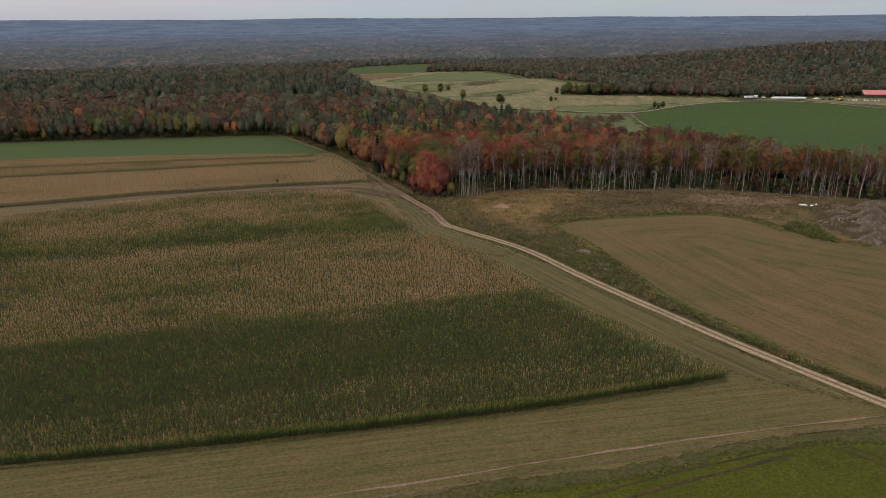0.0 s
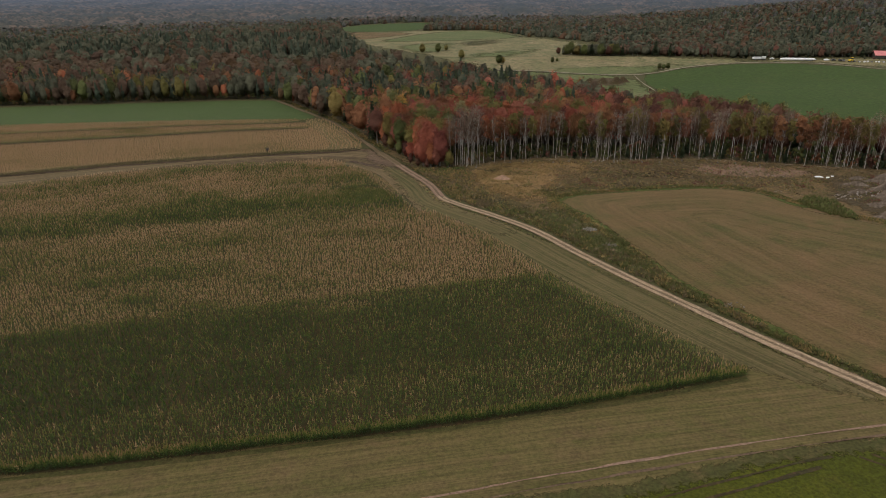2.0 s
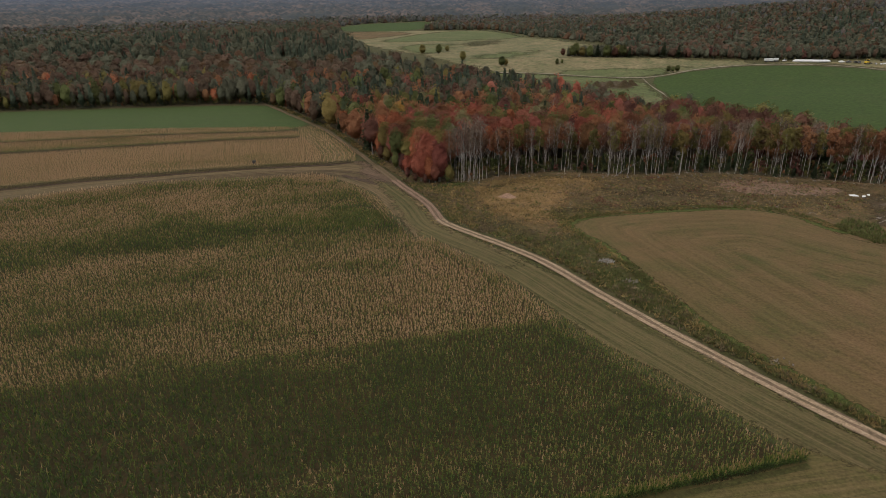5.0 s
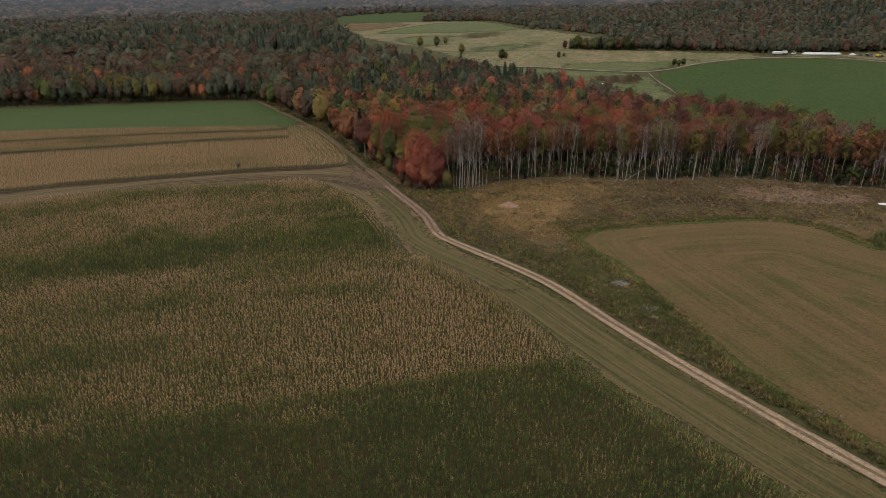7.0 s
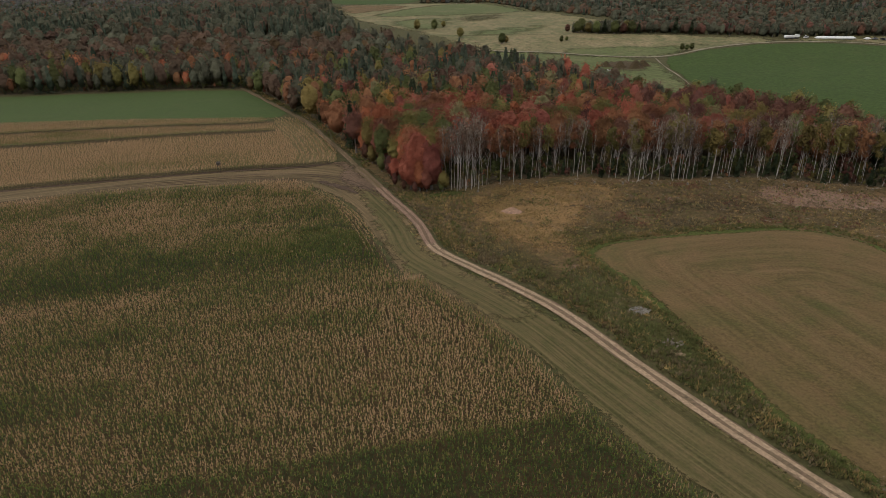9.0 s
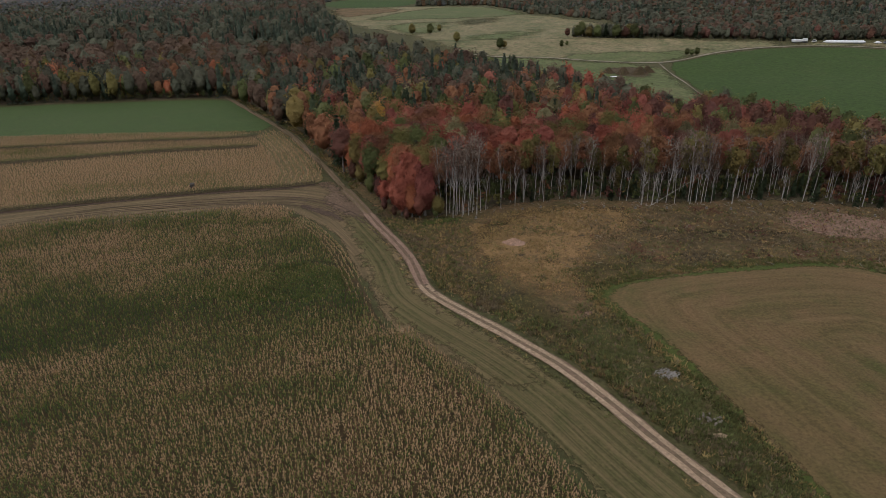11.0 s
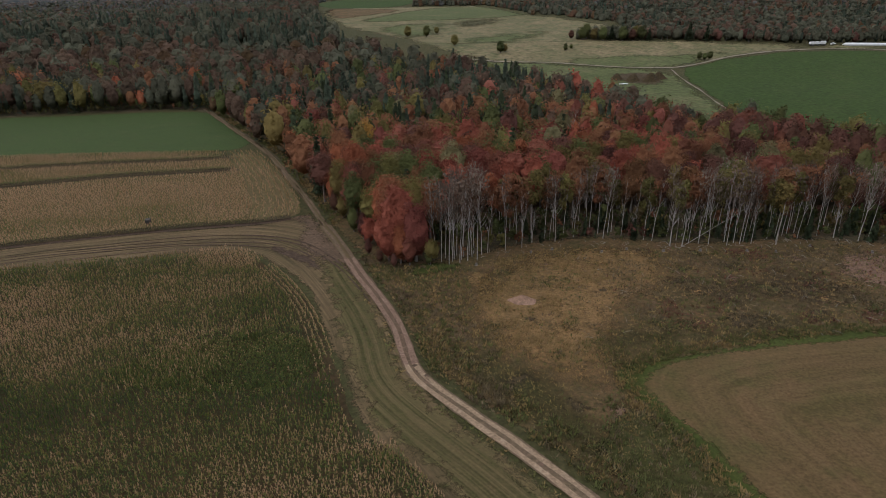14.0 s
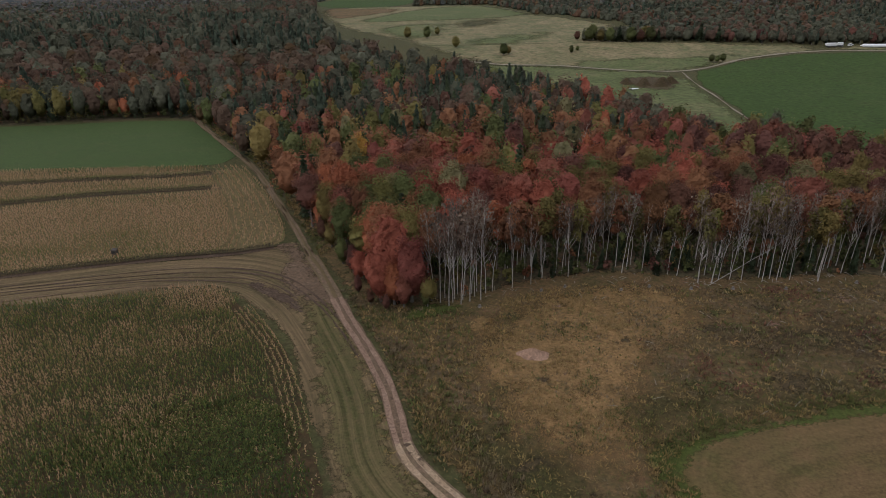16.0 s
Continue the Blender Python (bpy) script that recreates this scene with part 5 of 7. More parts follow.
rr = np.random.RandomState(8)
msp = [SPECIES.index(KEY_SPECIES[pick_kind(a, b, r)]) for a, b, r in zip(mx, my, rr.rand(len(mx)))]
mh = rr.uniform(9.0, 17.5, len(mx)) * np.where(mx > 45, 0.9, 1.0)
msp = np.array(msp)
# with distance, more crowns take the haze-tinted copy of their colour
HAZED_KIND = {"green_leaf": "far_green", "olive": "far_green", "rust": "far_rust", "orange": "far_amber", "pine": "far_pine", "maroon": "far_rust"}
for near_kind, far_kind in HAZED_KIND.items():
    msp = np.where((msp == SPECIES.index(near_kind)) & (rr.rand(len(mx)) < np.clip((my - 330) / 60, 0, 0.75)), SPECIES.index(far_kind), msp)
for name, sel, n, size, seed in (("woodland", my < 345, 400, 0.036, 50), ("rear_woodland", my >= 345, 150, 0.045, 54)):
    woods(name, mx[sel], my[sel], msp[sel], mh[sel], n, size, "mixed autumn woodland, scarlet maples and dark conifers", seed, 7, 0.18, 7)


def far_species(x, y, rnd):
    n = value_noise(x, y, 60, 9) * 0.6 + value_noise(x, y, 170, 10) * 0.4
    west = np.clip((-20 - x) / 60, 0, 1)
    band = np.where(y < 432, -0.4, np.where(y < 540, 0.24, np.where(y < 760, -0.30, 0.0)))
    r = rnd * 0.7 + (n - 0.5) * 1.0 + 0.12 + west * band
    order = ("far_pine", "far_pine", "far_green", "far_pine", "far_green", "far_green", "far_rust", "far_green", "far_green", "far_amber", "far_rust", "far_green", "far_rust")
    idx = np.array([SPECIES.index(s) for s in order])
    return idx[np.clip((r * len(order)).astype(int), 0, len(order) - 1)]


fx, fy = scatter(FOREST, 7.8, 43)
keep = in_sight(fx, fy, 60) & (fy >= 480)
fx, fy = fx[keep], fy[keep]
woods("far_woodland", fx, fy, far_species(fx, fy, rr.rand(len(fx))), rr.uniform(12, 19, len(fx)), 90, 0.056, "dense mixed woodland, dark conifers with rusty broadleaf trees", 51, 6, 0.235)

EAST_HILL = [(255, 592), (200, 604), (174, 610), (128, 614), (158, 655), (167, 690), (164, 718), (144, 754), (121, 791), (103, 803), (97, 850), (67, 950), (22, 962), (-30, 970), (-12, 1080), (2, 1218), (-60, 1224), (-138, 1175), (-170, 1075), (-150, 960),
             (-300, 775), (-560, 770), (-1100, 740), (-1800, 1700), (1900, 1700), (1500, 900), (620, 560), (520, 585), (420, 592), (300, 590)]
ox, oy = scatter(EAST_HILL, 6.9, 47)
far = np.hypot(ox, oy)
keep = in_sight(ox, oy, 60) & (rr.rand(len(ox)) < np.clip((1000 / far) ** 3, 0, 1)) & (far < 1550)
ox, oy, far = ox[keep], oy[keep], far[keep]
o_sp = far_species(ox, oy, rr.rand(len(ox)))
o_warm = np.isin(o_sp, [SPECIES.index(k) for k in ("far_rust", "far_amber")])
# past about 1150 m crowns get the stronger painted haze
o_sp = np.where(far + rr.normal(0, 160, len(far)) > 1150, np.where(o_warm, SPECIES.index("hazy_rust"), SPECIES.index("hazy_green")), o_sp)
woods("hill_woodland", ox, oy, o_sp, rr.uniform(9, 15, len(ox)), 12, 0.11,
      "haze-tinted wooded hills in dull green and russet beyond the pasture", 52, 4, 0.17, 7, 0.34, (1.1, 1.8))

# distant canopy, seen as one rough sheet out to the horizon
cys = np.r_[np.linspace(1080, 2400, 80), np.linspace(2440, 4930, 60)]
DS, DY = np.meshgrid(np.linspace(-1.05, 1.05, 560), cys)
DX = DS * DY
rough = 2 + 5 * value_noise(DX, DY, 45, 61) + 3 * value_noise(DX, DY, 130, 62) + 8 * np.random.RandomState(5).rand(*DX.shape)
rough *= 1 - 0.75 * np.clip((DY - 2200) / 2200, 0, 1)
rough += 2.5 * (value_noise(DX, DY, 600, 63) - 0.5) * np.clip((DY - 1500) / 1000, 0, 1)
rise = np.clip((np.hypot(DX, DY) - 1150) / 220, 0, 1) * np.clip(np.maximum((np.abs(DX) - 190) / 80, (DY - 1240) / 80), 0, 1)
rough = rough * rise - 3 * (1 - rise)
di = np.arange(DX.size).reshape(DX.shape)
da, db, dc, dd = di[:-1, :-1].ravel(), di[:-1, 1:].ravel(), di[1:, 1:].ravel(), di[1:, :-1].ravel()
canopy = bpy.data.materials.new("distant_woods")
nt, bs = nodes_of(canopy)
tcg = nt.nodes.new("ShaderNodeNewGeometry")
sep = nt.nodes.new("ShaderNodeSeparateXYZ")
nt.links.new(tcg.outputs["Position"], sep.inputs[0])
# aerial haze painted in: base colour turns blue-grey with distance
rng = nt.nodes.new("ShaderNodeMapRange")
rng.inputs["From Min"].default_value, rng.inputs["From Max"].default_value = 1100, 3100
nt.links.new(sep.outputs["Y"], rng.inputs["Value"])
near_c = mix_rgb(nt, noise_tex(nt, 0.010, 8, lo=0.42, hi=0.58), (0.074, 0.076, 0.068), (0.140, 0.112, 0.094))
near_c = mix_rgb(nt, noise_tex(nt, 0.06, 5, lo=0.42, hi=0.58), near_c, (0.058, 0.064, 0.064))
haze_c = mix_rgb(nt, noise_tex(nt, 0.006, 9, lo=0.42, hi=0.58), (0.092, 0.121, 0.180), (0.126, 0.156, 0.220))
nt.links.new(mix_rgb(nt, rng.outputs[0], near_c, haze_c), bs.inputs["Base Color"])
bs.inputs["Roughness"].default_value = 1.0
bs.inputs["Specular IOR Level"].default_value = 0.0
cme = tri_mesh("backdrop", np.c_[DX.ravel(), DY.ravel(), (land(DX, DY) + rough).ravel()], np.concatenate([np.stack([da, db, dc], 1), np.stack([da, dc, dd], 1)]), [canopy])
tagged(link_mesh("backdrop", cme), "wooded hills reaching the horizon, blue-grey haze put into their colour", "distant hills", kind="structure")

# ---- maize ----
def maize_plant(seed, blades, height=2.2):
    """One plant: a thin stalk, arching blades and a tassel."""
    rs = np.random.RandomState(seed)
    v, t = [], []

    def put(points, faces):
        n = len(v)
        v.extend(points)
        t.extend([(a + n, b + n, c + n) for a, b, c in faces])

    for k in range(blades):
        h = height * (0.22 + 0.58 * k / max(1, blades - 1))
        a = k * 2.5 + rs.uniform(-0.5, 0.5)
        ln = rs.uniform(0.5, 0.75) * (1.05 - 0.3 * k / blades)
        c, s = math.cos(a), math.sin(a)
        w = 0.085
        up = 0.3 + 0.6 * k / blades
        m = (c * ln * 0.34, s * ln * 0.34, h + (0.30 + 0.3 * up) * ln)
        e = (c * ln * (0.95 - 0.3 * up), s * ln * (0.95 - 0.3 * up), h + up * ln * 0.75)
        put([(0, 0, h - 0.25), (m[0] - s * w, m[1] + c * w, m[2]), (m[0] + s * w, m[1] - c * w, m[2]), e], [(0, 2, 1), (1, 2, 3)])
    put([(-0.13, 0, height * 0.84), (0.13, 0.03, height * 0.86), (0.03, 0, height * 1.2), (0, -0.13, height * 0.84), (0, 0.13, height * 0.86), (-0.03, 0, height * 1.16)], [(0, 1, 2), (3, 4, 5)])
    return np.array(v), np.array(t)


TILT = radians(10.4)
cu, sv = math.cos(TILT), math.sin(TILT)


def laid(x, y):
    """Where the wind has pressed the green maize down, 0 to 1."""
    v = -sv * x + cu * y
    return np.clip((v - 87) / 5, 0, 1) * np.clip((114 - v) / 8, 0, 1) * np.clip((-12 - x) / 25, 0, 1)


def ripeness(x, y):
    """How far the maize has dried, 0 green to 1 straw; patches drawn out along the rows."""
    u, v = cu * x + sv * y, -sv * x + cu * y
    n1, n2, n3 = value_noise(u / 2.6, v, 5, 71), value_noise(u / 3.5, v, 11, 72), value_noise(u, v, 2.2, 73)
    low = 119 + 0.055 * x + 3 * (n2 - 0.5)
    high = 170 + 0.22 * x + 26 * (n2 - 0.5)
    green = 0.03 + 0.24 * n1 * n2 + 0.12 * n3 + 0.30 * np.clip((n1 * 0.6 + n2 * 0.5 - 0.78) * 4, 0, 1)
    green = green + 0.30 * (value_noise(u / 45, v, 1.7, 79) - 0.5)
    green = np.where(v < 87 + 3 * n1, 0.17 + 0.20 * n3 + 0.24 * (value_noise(u / 45, v, 1.6, 76) - 0.5), green)
    green = green * (1 - 0.4 * laid(x, y))
    tan = 0.72 + 0.20 * n3 - 0.26 * np.clip((n1 - 0.62) * 3.5, 0, 1) - 0.22 * np.clip((-2 - x) / 60, 0, 1) * (0.5 + n1)
    back = 0.13 + 0.50 * n1 + 0.60 * (n2 - 0.5) + 0.34 * n3 + 0.55 * (value_noise(u / 3.2, v, 13, 74) - 0.5) + 0.26 * np.clip((v - 212) / 26, 0, 1) - 0.16 * np.clip((-45 - x) / 50, 0, 1)
    band = np.exp(-(((v - 187) / 7) ** 2)) * np.clip((-40 - x) / 25, 0, 1) * np.clip(n1 * 2.6 - 0.5, 0, 1)
    spot = np.exp(-(((x + 25) / 11) ** 2) - ((y - 193) / 10) ** 2)
    back = back * (1 - 0.3 * band) * (1 - 0.45 * np.clip(1.4 * spot, 0, 1))
    k1, k2 = np.clip((v - low) / 1.4, 0, 1), np.clip((v - high) / 14 + 0.5, 0, 1)
    return (green * (1 - k1) + tan * k1) * (1 - k2) + back * k2


def lodged(x, y):
    """Plants laid over by the wind in the green front corner, in swirls."""
    k = laid(x, y)
    a = 0.5 + 1.2 * (value_noise(x, y, 14, 81) - 0.5)
    return np.stack([k * 0.4 * np.cos(a), k * 0.4 * np.sin(a)], 1)


def maize(name, x, y, ripe, tall, blades, label, seed, kinds=5, broad=(0.6, 0.95), mat="corn"):
    rs = np.random.RandomState(seed)
    pick = rs.randint(0, kinds, len(x))
    vs, ts, rv, off = [], [], [], 0
    for k in range(kinds):
        sel = np.nonzero(pick == k)[0]
        v, t = maize_plant(seed + k, blades)
        p = np.c_[x[sel], y[sel], land(x[sel], y[sel]) - 0.03]
        a, b = spread(v, t, p, rs.uniform(0, 6.28, len(sel)), np.c_[rs.uniform(*broad, len(sel)), tall[sel]], rs.normal(0, 0.07, (len(sel), 2)) + lodged(x[sel], y[sel]))
        vs.append(a)
        ts.append(b + off)
        off += len(a)
        hue = np.repeat(np.clip(ripe[sel] + rs.normal(0, 0.10, len(sel)), 0, 1), len(v)).reshape(len(sel), -1)
        # drier, paler tops; darker lower blades also paint in shade between plants
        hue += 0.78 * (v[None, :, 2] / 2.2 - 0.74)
        hue[:, -6:] = np.clip(hue[:, -6:] + 0.16 * (rs.rand(len(sel), 1) < 0.5), 0.22, 1)
        rv.append(hue.ravel())
    me = tri_mesh(name, np.concatenate(vs), np.concatenate(ts), [M[mat]], None, {"ripeness": np.concatenate(rv)})
    return tagged(link_mesh(name, me), label, "maize", kind="stuff")


rc = np.random.RandomState(17)
RU, RV = np.meshgrid(np.arange(-300, 110, 0.54), np.arange(50, 292, 0.76))
RU, RV = RU.ravel() + rc.uniform(-0.18, 0.18, RU.size), RV.ravel() + rc.normal(0, 0.07, RU.size)
qx, qy = cu * RU - sv * RV, sv * RU + cu * RV
ok = inside(CORN, qx, qy) & in_sight(qx, qy, 8)
qx, qy = qx[ok], qy[ok]
_, d_right = along_across(CORN_RIGHT, qx, qy)
_, d_bend = along_across(CORN_BEND, qx, qy)
ok = ((np.abs(d_right) > 3.4 + 1.0 * value_noise(qx, qy, 6, 83)) | (qx < -2.5)) & (np.abs(d_bend) > np.where(qy < 187, 1.3, 3.8)) & (rc.rand(len(qx)) > 0.04)
qx, qy = qx[ok], qy[ok]
spot = np.exp(-(((qx + 25) / 11) ** 2) - ((qy - 193) / 10) ** 2) + 0.5 * (value_noise(qx, qy, 5, 77) - 0.5)
qr = ripeness(qx, qy)
qr = np.where((rc.rand(len(qx)) < 0.05 * (0.3 + 1.4 * value_noise(qx / 2, qy, 3, 78))) & (qr < 0.5), qr + 0.40, qr)
tall = np.where(spot > 0.45, 0.5, 1.0) * (0.66 + 0.34 * rc.rand(len(qx)) ** 1.5 + 0.04 * (qr < 0.4))
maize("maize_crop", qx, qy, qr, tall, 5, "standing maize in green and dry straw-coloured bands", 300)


def edge_rows(line, offsets, step, seed):
    """Rows that follow the edge of the field."""
    rs = np.random.RandomState(seed)
    xs, ys = [], []
    for o in offsets:
        p = resample(line, step, False)
        d = np.gradient(p, axis=0)
        d /= np.hypot(*d.T)[:, None]
        xs.append(p[:, 0] - d[:, 1] * o + rs.normal(0, 0.07, len(p)))
        ys.append(p[:, 1] + d[:, 0] * o + rs.normal(0, 0.07, len(p)))
    return np.concatenate(xs), np.concatenate(ys)


FRONT_EDGE = resample([(50, 90), (20, 82.5), (-17, 75.5), (-43, 71.7), (-67, 68.3), (-110, 61), (-150, 54)], 0.8, False)
ax, ay = edge_rows(FRONT_EDGE, [-0.2, -0.6, -1.0], 0.24, 6)
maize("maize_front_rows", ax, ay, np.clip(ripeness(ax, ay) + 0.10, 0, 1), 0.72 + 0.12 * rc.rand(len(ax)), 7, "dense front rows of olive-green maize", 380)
rx, ry = edge_rows(CORN_RIGHT, [0.3 + 0.78 * k for k in range(5)], 0.5, 3)
ok = inside(CORN, rx, ry)
rx, ry = rx[ok], ry[ok]
r_ripe = np.clip(0.30 + 0.45 * ripeness(rx, ry) + 0.25 * (value_noise(rx, ry, 6, 3) - 0.4), 0.1, 0.9)
maize("maize_edge_rows", rx, ry, r_ripe, 0.74 + 0.1 * rc.rand(len(rx)), 5, "edge rows of maize along the roadside, olive and straw", 320)
bx, by = edge_rows(CORN_BEND, [0.2 + 0.95 * k for k in range(4)], 0.42, 4)
thin = (rc.rand(len(bx)) < np.clip((by - 178) / 26, 0.22, 0.9)) & inside(CORN, bx, by)
bx, by = bx[thin], by[thin]
maize("maize_bend_rows", bx, by, 0.66 + 0.2 * rc.rand(len(bx)), 0.42 + 0.18 * rc.rand(len(bx)), 4, "dry straw-coloured maize rows curving round the field corner", 340)

# the dry field beyond the headland, with lower gaps left by the harvester
DU, DV = np.meshgrid(np.arange(-320, 60, 0.78), np.arange(190, 400, 0.76))
DU, DV = DU.ravel() + rc.uniform(-0.25, 0.25, DU.size), DV.ravel() + rc.normal(0, 0.05, DU.size)
TILT2 = radians(8)
dx, dy = math.cos(TILT2) * DU - math.sin(TILT2) * DV, math.sin(TILT2) * DU + math.cos(TILT2) * DV
ok = inside(DRY_CORN, dx, dy) & in_sight(dx, dy, 8)
dx, dy = dx[ok], dy[ok]
lane_a = np.interp(dx, (-300, -123, -101, -77, -64), (255, 297.5, 304, 307, 309))
lane_b = np.interp(dx, (-300, -134, -109, -82, -69), (285, 316, 319, 321, 324))
side = np.interp(dy, (262, 271, 295, 316, 330), (-34, -34.5, -43.5, -54, -62)) - dx
gap = ((np.abs(dy - lane_a + 3.5) < 3.5) & (dx < -64)) | ((np.abs(dy - lane_b + 2.9) < 2.9) & (dx < -68))
head = side < 14
stripe = np.mod(side, 1.9) < 0.85
ok = ~gap & (~head | stripe)
dx, dy, lane_a = dx[ok], dy[ok], lane_a[ok]
d_ripe = np.clip(0.80 + 0.30 * value_noise(dx / 3, dy, 5, 31) - 0.35 * np.clip(value_noise(dx / 4, dy, 9, 32) - 0.6, 0, 1) * 3 - 0.16 * (dy > lane_a), 0.3, 1.0)
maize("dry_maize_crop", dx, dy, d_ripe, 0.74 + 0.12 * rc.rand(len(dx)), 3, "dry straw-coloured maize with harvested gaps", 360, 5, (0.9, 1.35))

# added rows whose dark colour stands in for shade on the maize edges
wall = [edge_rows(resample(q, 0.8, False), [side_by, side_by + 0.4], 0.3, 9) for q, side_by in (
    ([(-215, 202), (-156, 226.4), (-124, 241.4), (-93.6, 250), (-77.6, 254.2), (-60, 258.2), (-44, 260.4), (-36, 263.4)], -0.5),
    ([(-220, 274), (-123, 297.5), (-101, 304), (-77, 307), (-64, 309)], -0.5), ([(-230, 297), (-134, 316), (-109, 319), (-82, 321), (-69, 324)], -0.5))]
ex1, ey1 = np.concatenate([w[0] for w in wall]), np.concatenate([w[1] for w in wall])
maize("maize_stalk_wall", ex1, ey1, 0 * ex1, 0.34 + 0.22 * rc.rand(len(ex1)), 6, "stalk rows coloured dark for shade along the open edges of dry maize", 390, 5, (0.6, 0.95), "stalks")

# ---- low growth on the rough ground, too much to count ----
def tuft_shape(seed, blades, spread_out, height, width):
    rs = np.random.RandomState(seed)
    v = []
    for k in range(blades):
        a = rs.uniform(0, 6.28)
        r0, out = rs.uniform(0, 0.35), rs.uniform(0.2, 1.0) * spread_out
        c, s = math.cos(a), math.sin(a)
        w, h = width * rs.uniform(0.6, 1.3), height * rs.uniform(0.55, 1.1)
        v += [(c * r0 - s * w, s * r0 + c * w, 0), (c * r0 + s * w, s * r0 - c * w, 0), (c * (r0 + out), s * (r0 + out), h)]
    return np.array(v), np.arange(3 * blades).reshape(-1, 3)


def growth(name, x, y, mats, weights, label, seed, tall=0.7, wide=0.6, blades=11, width=0.13, category="scrub"):
    bare = np.hypot(x - 20.3, y - 212.4) > 3.4
    x, y = x[bare], y[bare]
    rs = np.random.RandomState(seed)
    zone = value_noise(x, y, 6, seed) * 0.55 + value_noise(x, y, 2.2, seed + 1) * 0.3 + rs.rand(len(x)) * 0.3
    rank = np.empty(len(x))
    rank[np.argsort(zone)] = (np.arange(len(x)) + 0.5) / len(x)
    kind = np.searchsorted(np.cumsum(np.array(weights) / sum(weights)), rank).clip(0, len(mats) - 1)
    vs, ts, mi, var, off = [], [], [], [], 0
    for k in range(len(mats)):
        for form in range(3):
            sel = np.nonzero((kind == k) & (np.arange(len(x)) % 3 == form))[0]
            if not len(sel):
                continue
            v, t = tuft_shape(seed + 7 * k + form, blades, wide, tall, width)
            a, b = spread(v, t, np.c_[x[sel], y[sel], land(x[sel], y[sel]) + 0.02], rs.uniform(0, 6.28, len(sel)), np.c_[rs.uniform(0.6, 1.5, len(sel)), rs.uniform(0.5, 1.5, len(sel))])
            vs.append(a)
            ts.append(b + off)
            off += len(a)
            mi.append(np.full(len(b), k))
            var.append(np.repeat(rs.rand(len(sel)), len(v)))
    me = tri_mesh(name, np.concatenate(vs), np.concatenate(ts), [M[m] for m in mats], np.concatenate(mi), {"tree_var": np.concatenate(var)})
    return tagged(link_mesh(name, me), label, category, kind="stuff")


def beside(line, near, far, step, seed):
    """Points scattered along one side of a line."""
    rs = np.random.RandomState(seed)
    p = resample(line, step, False)
    d = np.gradient(p, axis=0)
    d /= np.hypot(*d.T)[:, None]
    n = max(1, int(abs(far - near) / step))
    p, d = np.repeat(p, n, 0), np.repeat(d, n, 0)
    o = rs.uniform(near, far, len(p))
    p = p + d * rs.uniform(-1, 1, (len(p), 1)) * step
    return p[:, 0] - d[:, 1] * o, p[:, 1] + d[:, 0] * o


def not_on(x, y, *polys):
    ok = np.ones(len(x), bool)
    for p in polys:
        ok &= ~inside(p, x, y)
    return x[ok], y[ok]


NEAR_ROAD = ROAD[(ROAD[:, 1] > 60) & (ROAD[:, 1] < 236)]
sx, sy = beside(NEAR_ROAD, -2.4, -9.0, 0.5, 91)
_, away = along_across(ROAD, sx, sy)
ok = (np.abs(away) > 2.1) & ((np.abs(away) < 4.5) | (sy > 128))
sx, sy = not_on(sx[ok], sy[ok], HAY)
ok = value_noise(sx, sy, 3, 12) + 0.35 * np.random.RandomState(1).rand(len(sx)) > 0.5
growth("roadside_scrub", sx[ok], sy[ok], ("brush", "weed", "tuft", "green_leaf"), (30, 34, 16, 20), "dark tangled scrub and weeds beside the dirt road", 92, 0.5, 0.4, 7, 0.08)
lx, ly = beside(NEAR_ROAD, 1.75, 3.0, 0.8, 93)
growth("verge_grass", lx, ly, ("weed", "tuft"), (75, 25), "low green grass along the road edge", 94, 0.22, 0.4, 9, 0.1, "grass")
rim = smooth_line([(78, 85), (69, 94.5), (62, 105.4), (56, 114.6), (49.2, 127.6), (47.3, 141.6), (42.7, 159.3), (37, 176), (34, 184.5), (37, 188.5), (46, 192.3), (62.6, 196), (80.5, 198.5), (91, 197.5), (99, 191), (102, 179), (108, 167), (117, 158)], 1)
gx1, gy1 = beside(rim, 0.1, 3.6, 0.45, 95)
gx1, gy1 = not_on(gx1, gy1, HAY)
ok = value_noise(gx1, gy1, 7, 14) > 0.22
growth("hayfield_margin", gx1[ok], gy1[ok], ("weed", "green_leaf", "tuft"), (56, 8, 36), "tall green grass margin around the hayfield", 96, 0.42, 0.3, 8, 0.07, "grass")
ox1, oy1 = scatter([(28, 192), (34, 183), (38, 190), (46, 193), (44, 198), (34, 201), (29, 198)], 0.6, 97)
ok = value_noise(ox1, oy1, 3, 4) + 0.6 * np.random.RandomState(4).rand(len(ox1)) > 0.7
growth("weed_patch", ox1[ok], oy1[ok], ("weed", "tuft"), (78, 22), "lush green weeds by the hayfield corner", 98, 0.42, 0.3, 8, 0.07, "weeds")
GOLD = [(9, 205), (16, 195), (24, 187), (29, 192), (29, 203), (33, 212), (37, 220), (46, 229), (46, 238), (33, 240), (21, 236), (12, 228), (12, 216)]
ox2, oy2 = scatter(GOLD, 0.6, 99)
ok = value_noise(ox2, oy2, 3, 15) + 0.6 * np.random.RandomState(2).rand(len(ox2)) > 0.72
growth("golden_grass", ox2[ok], oy2[ok], ("tuft", "brush", "weed"), (88, 6, 6), "dry golden grass on the cleared ground", 100, 0.42, 0.42, 7, 0.085, "grass")
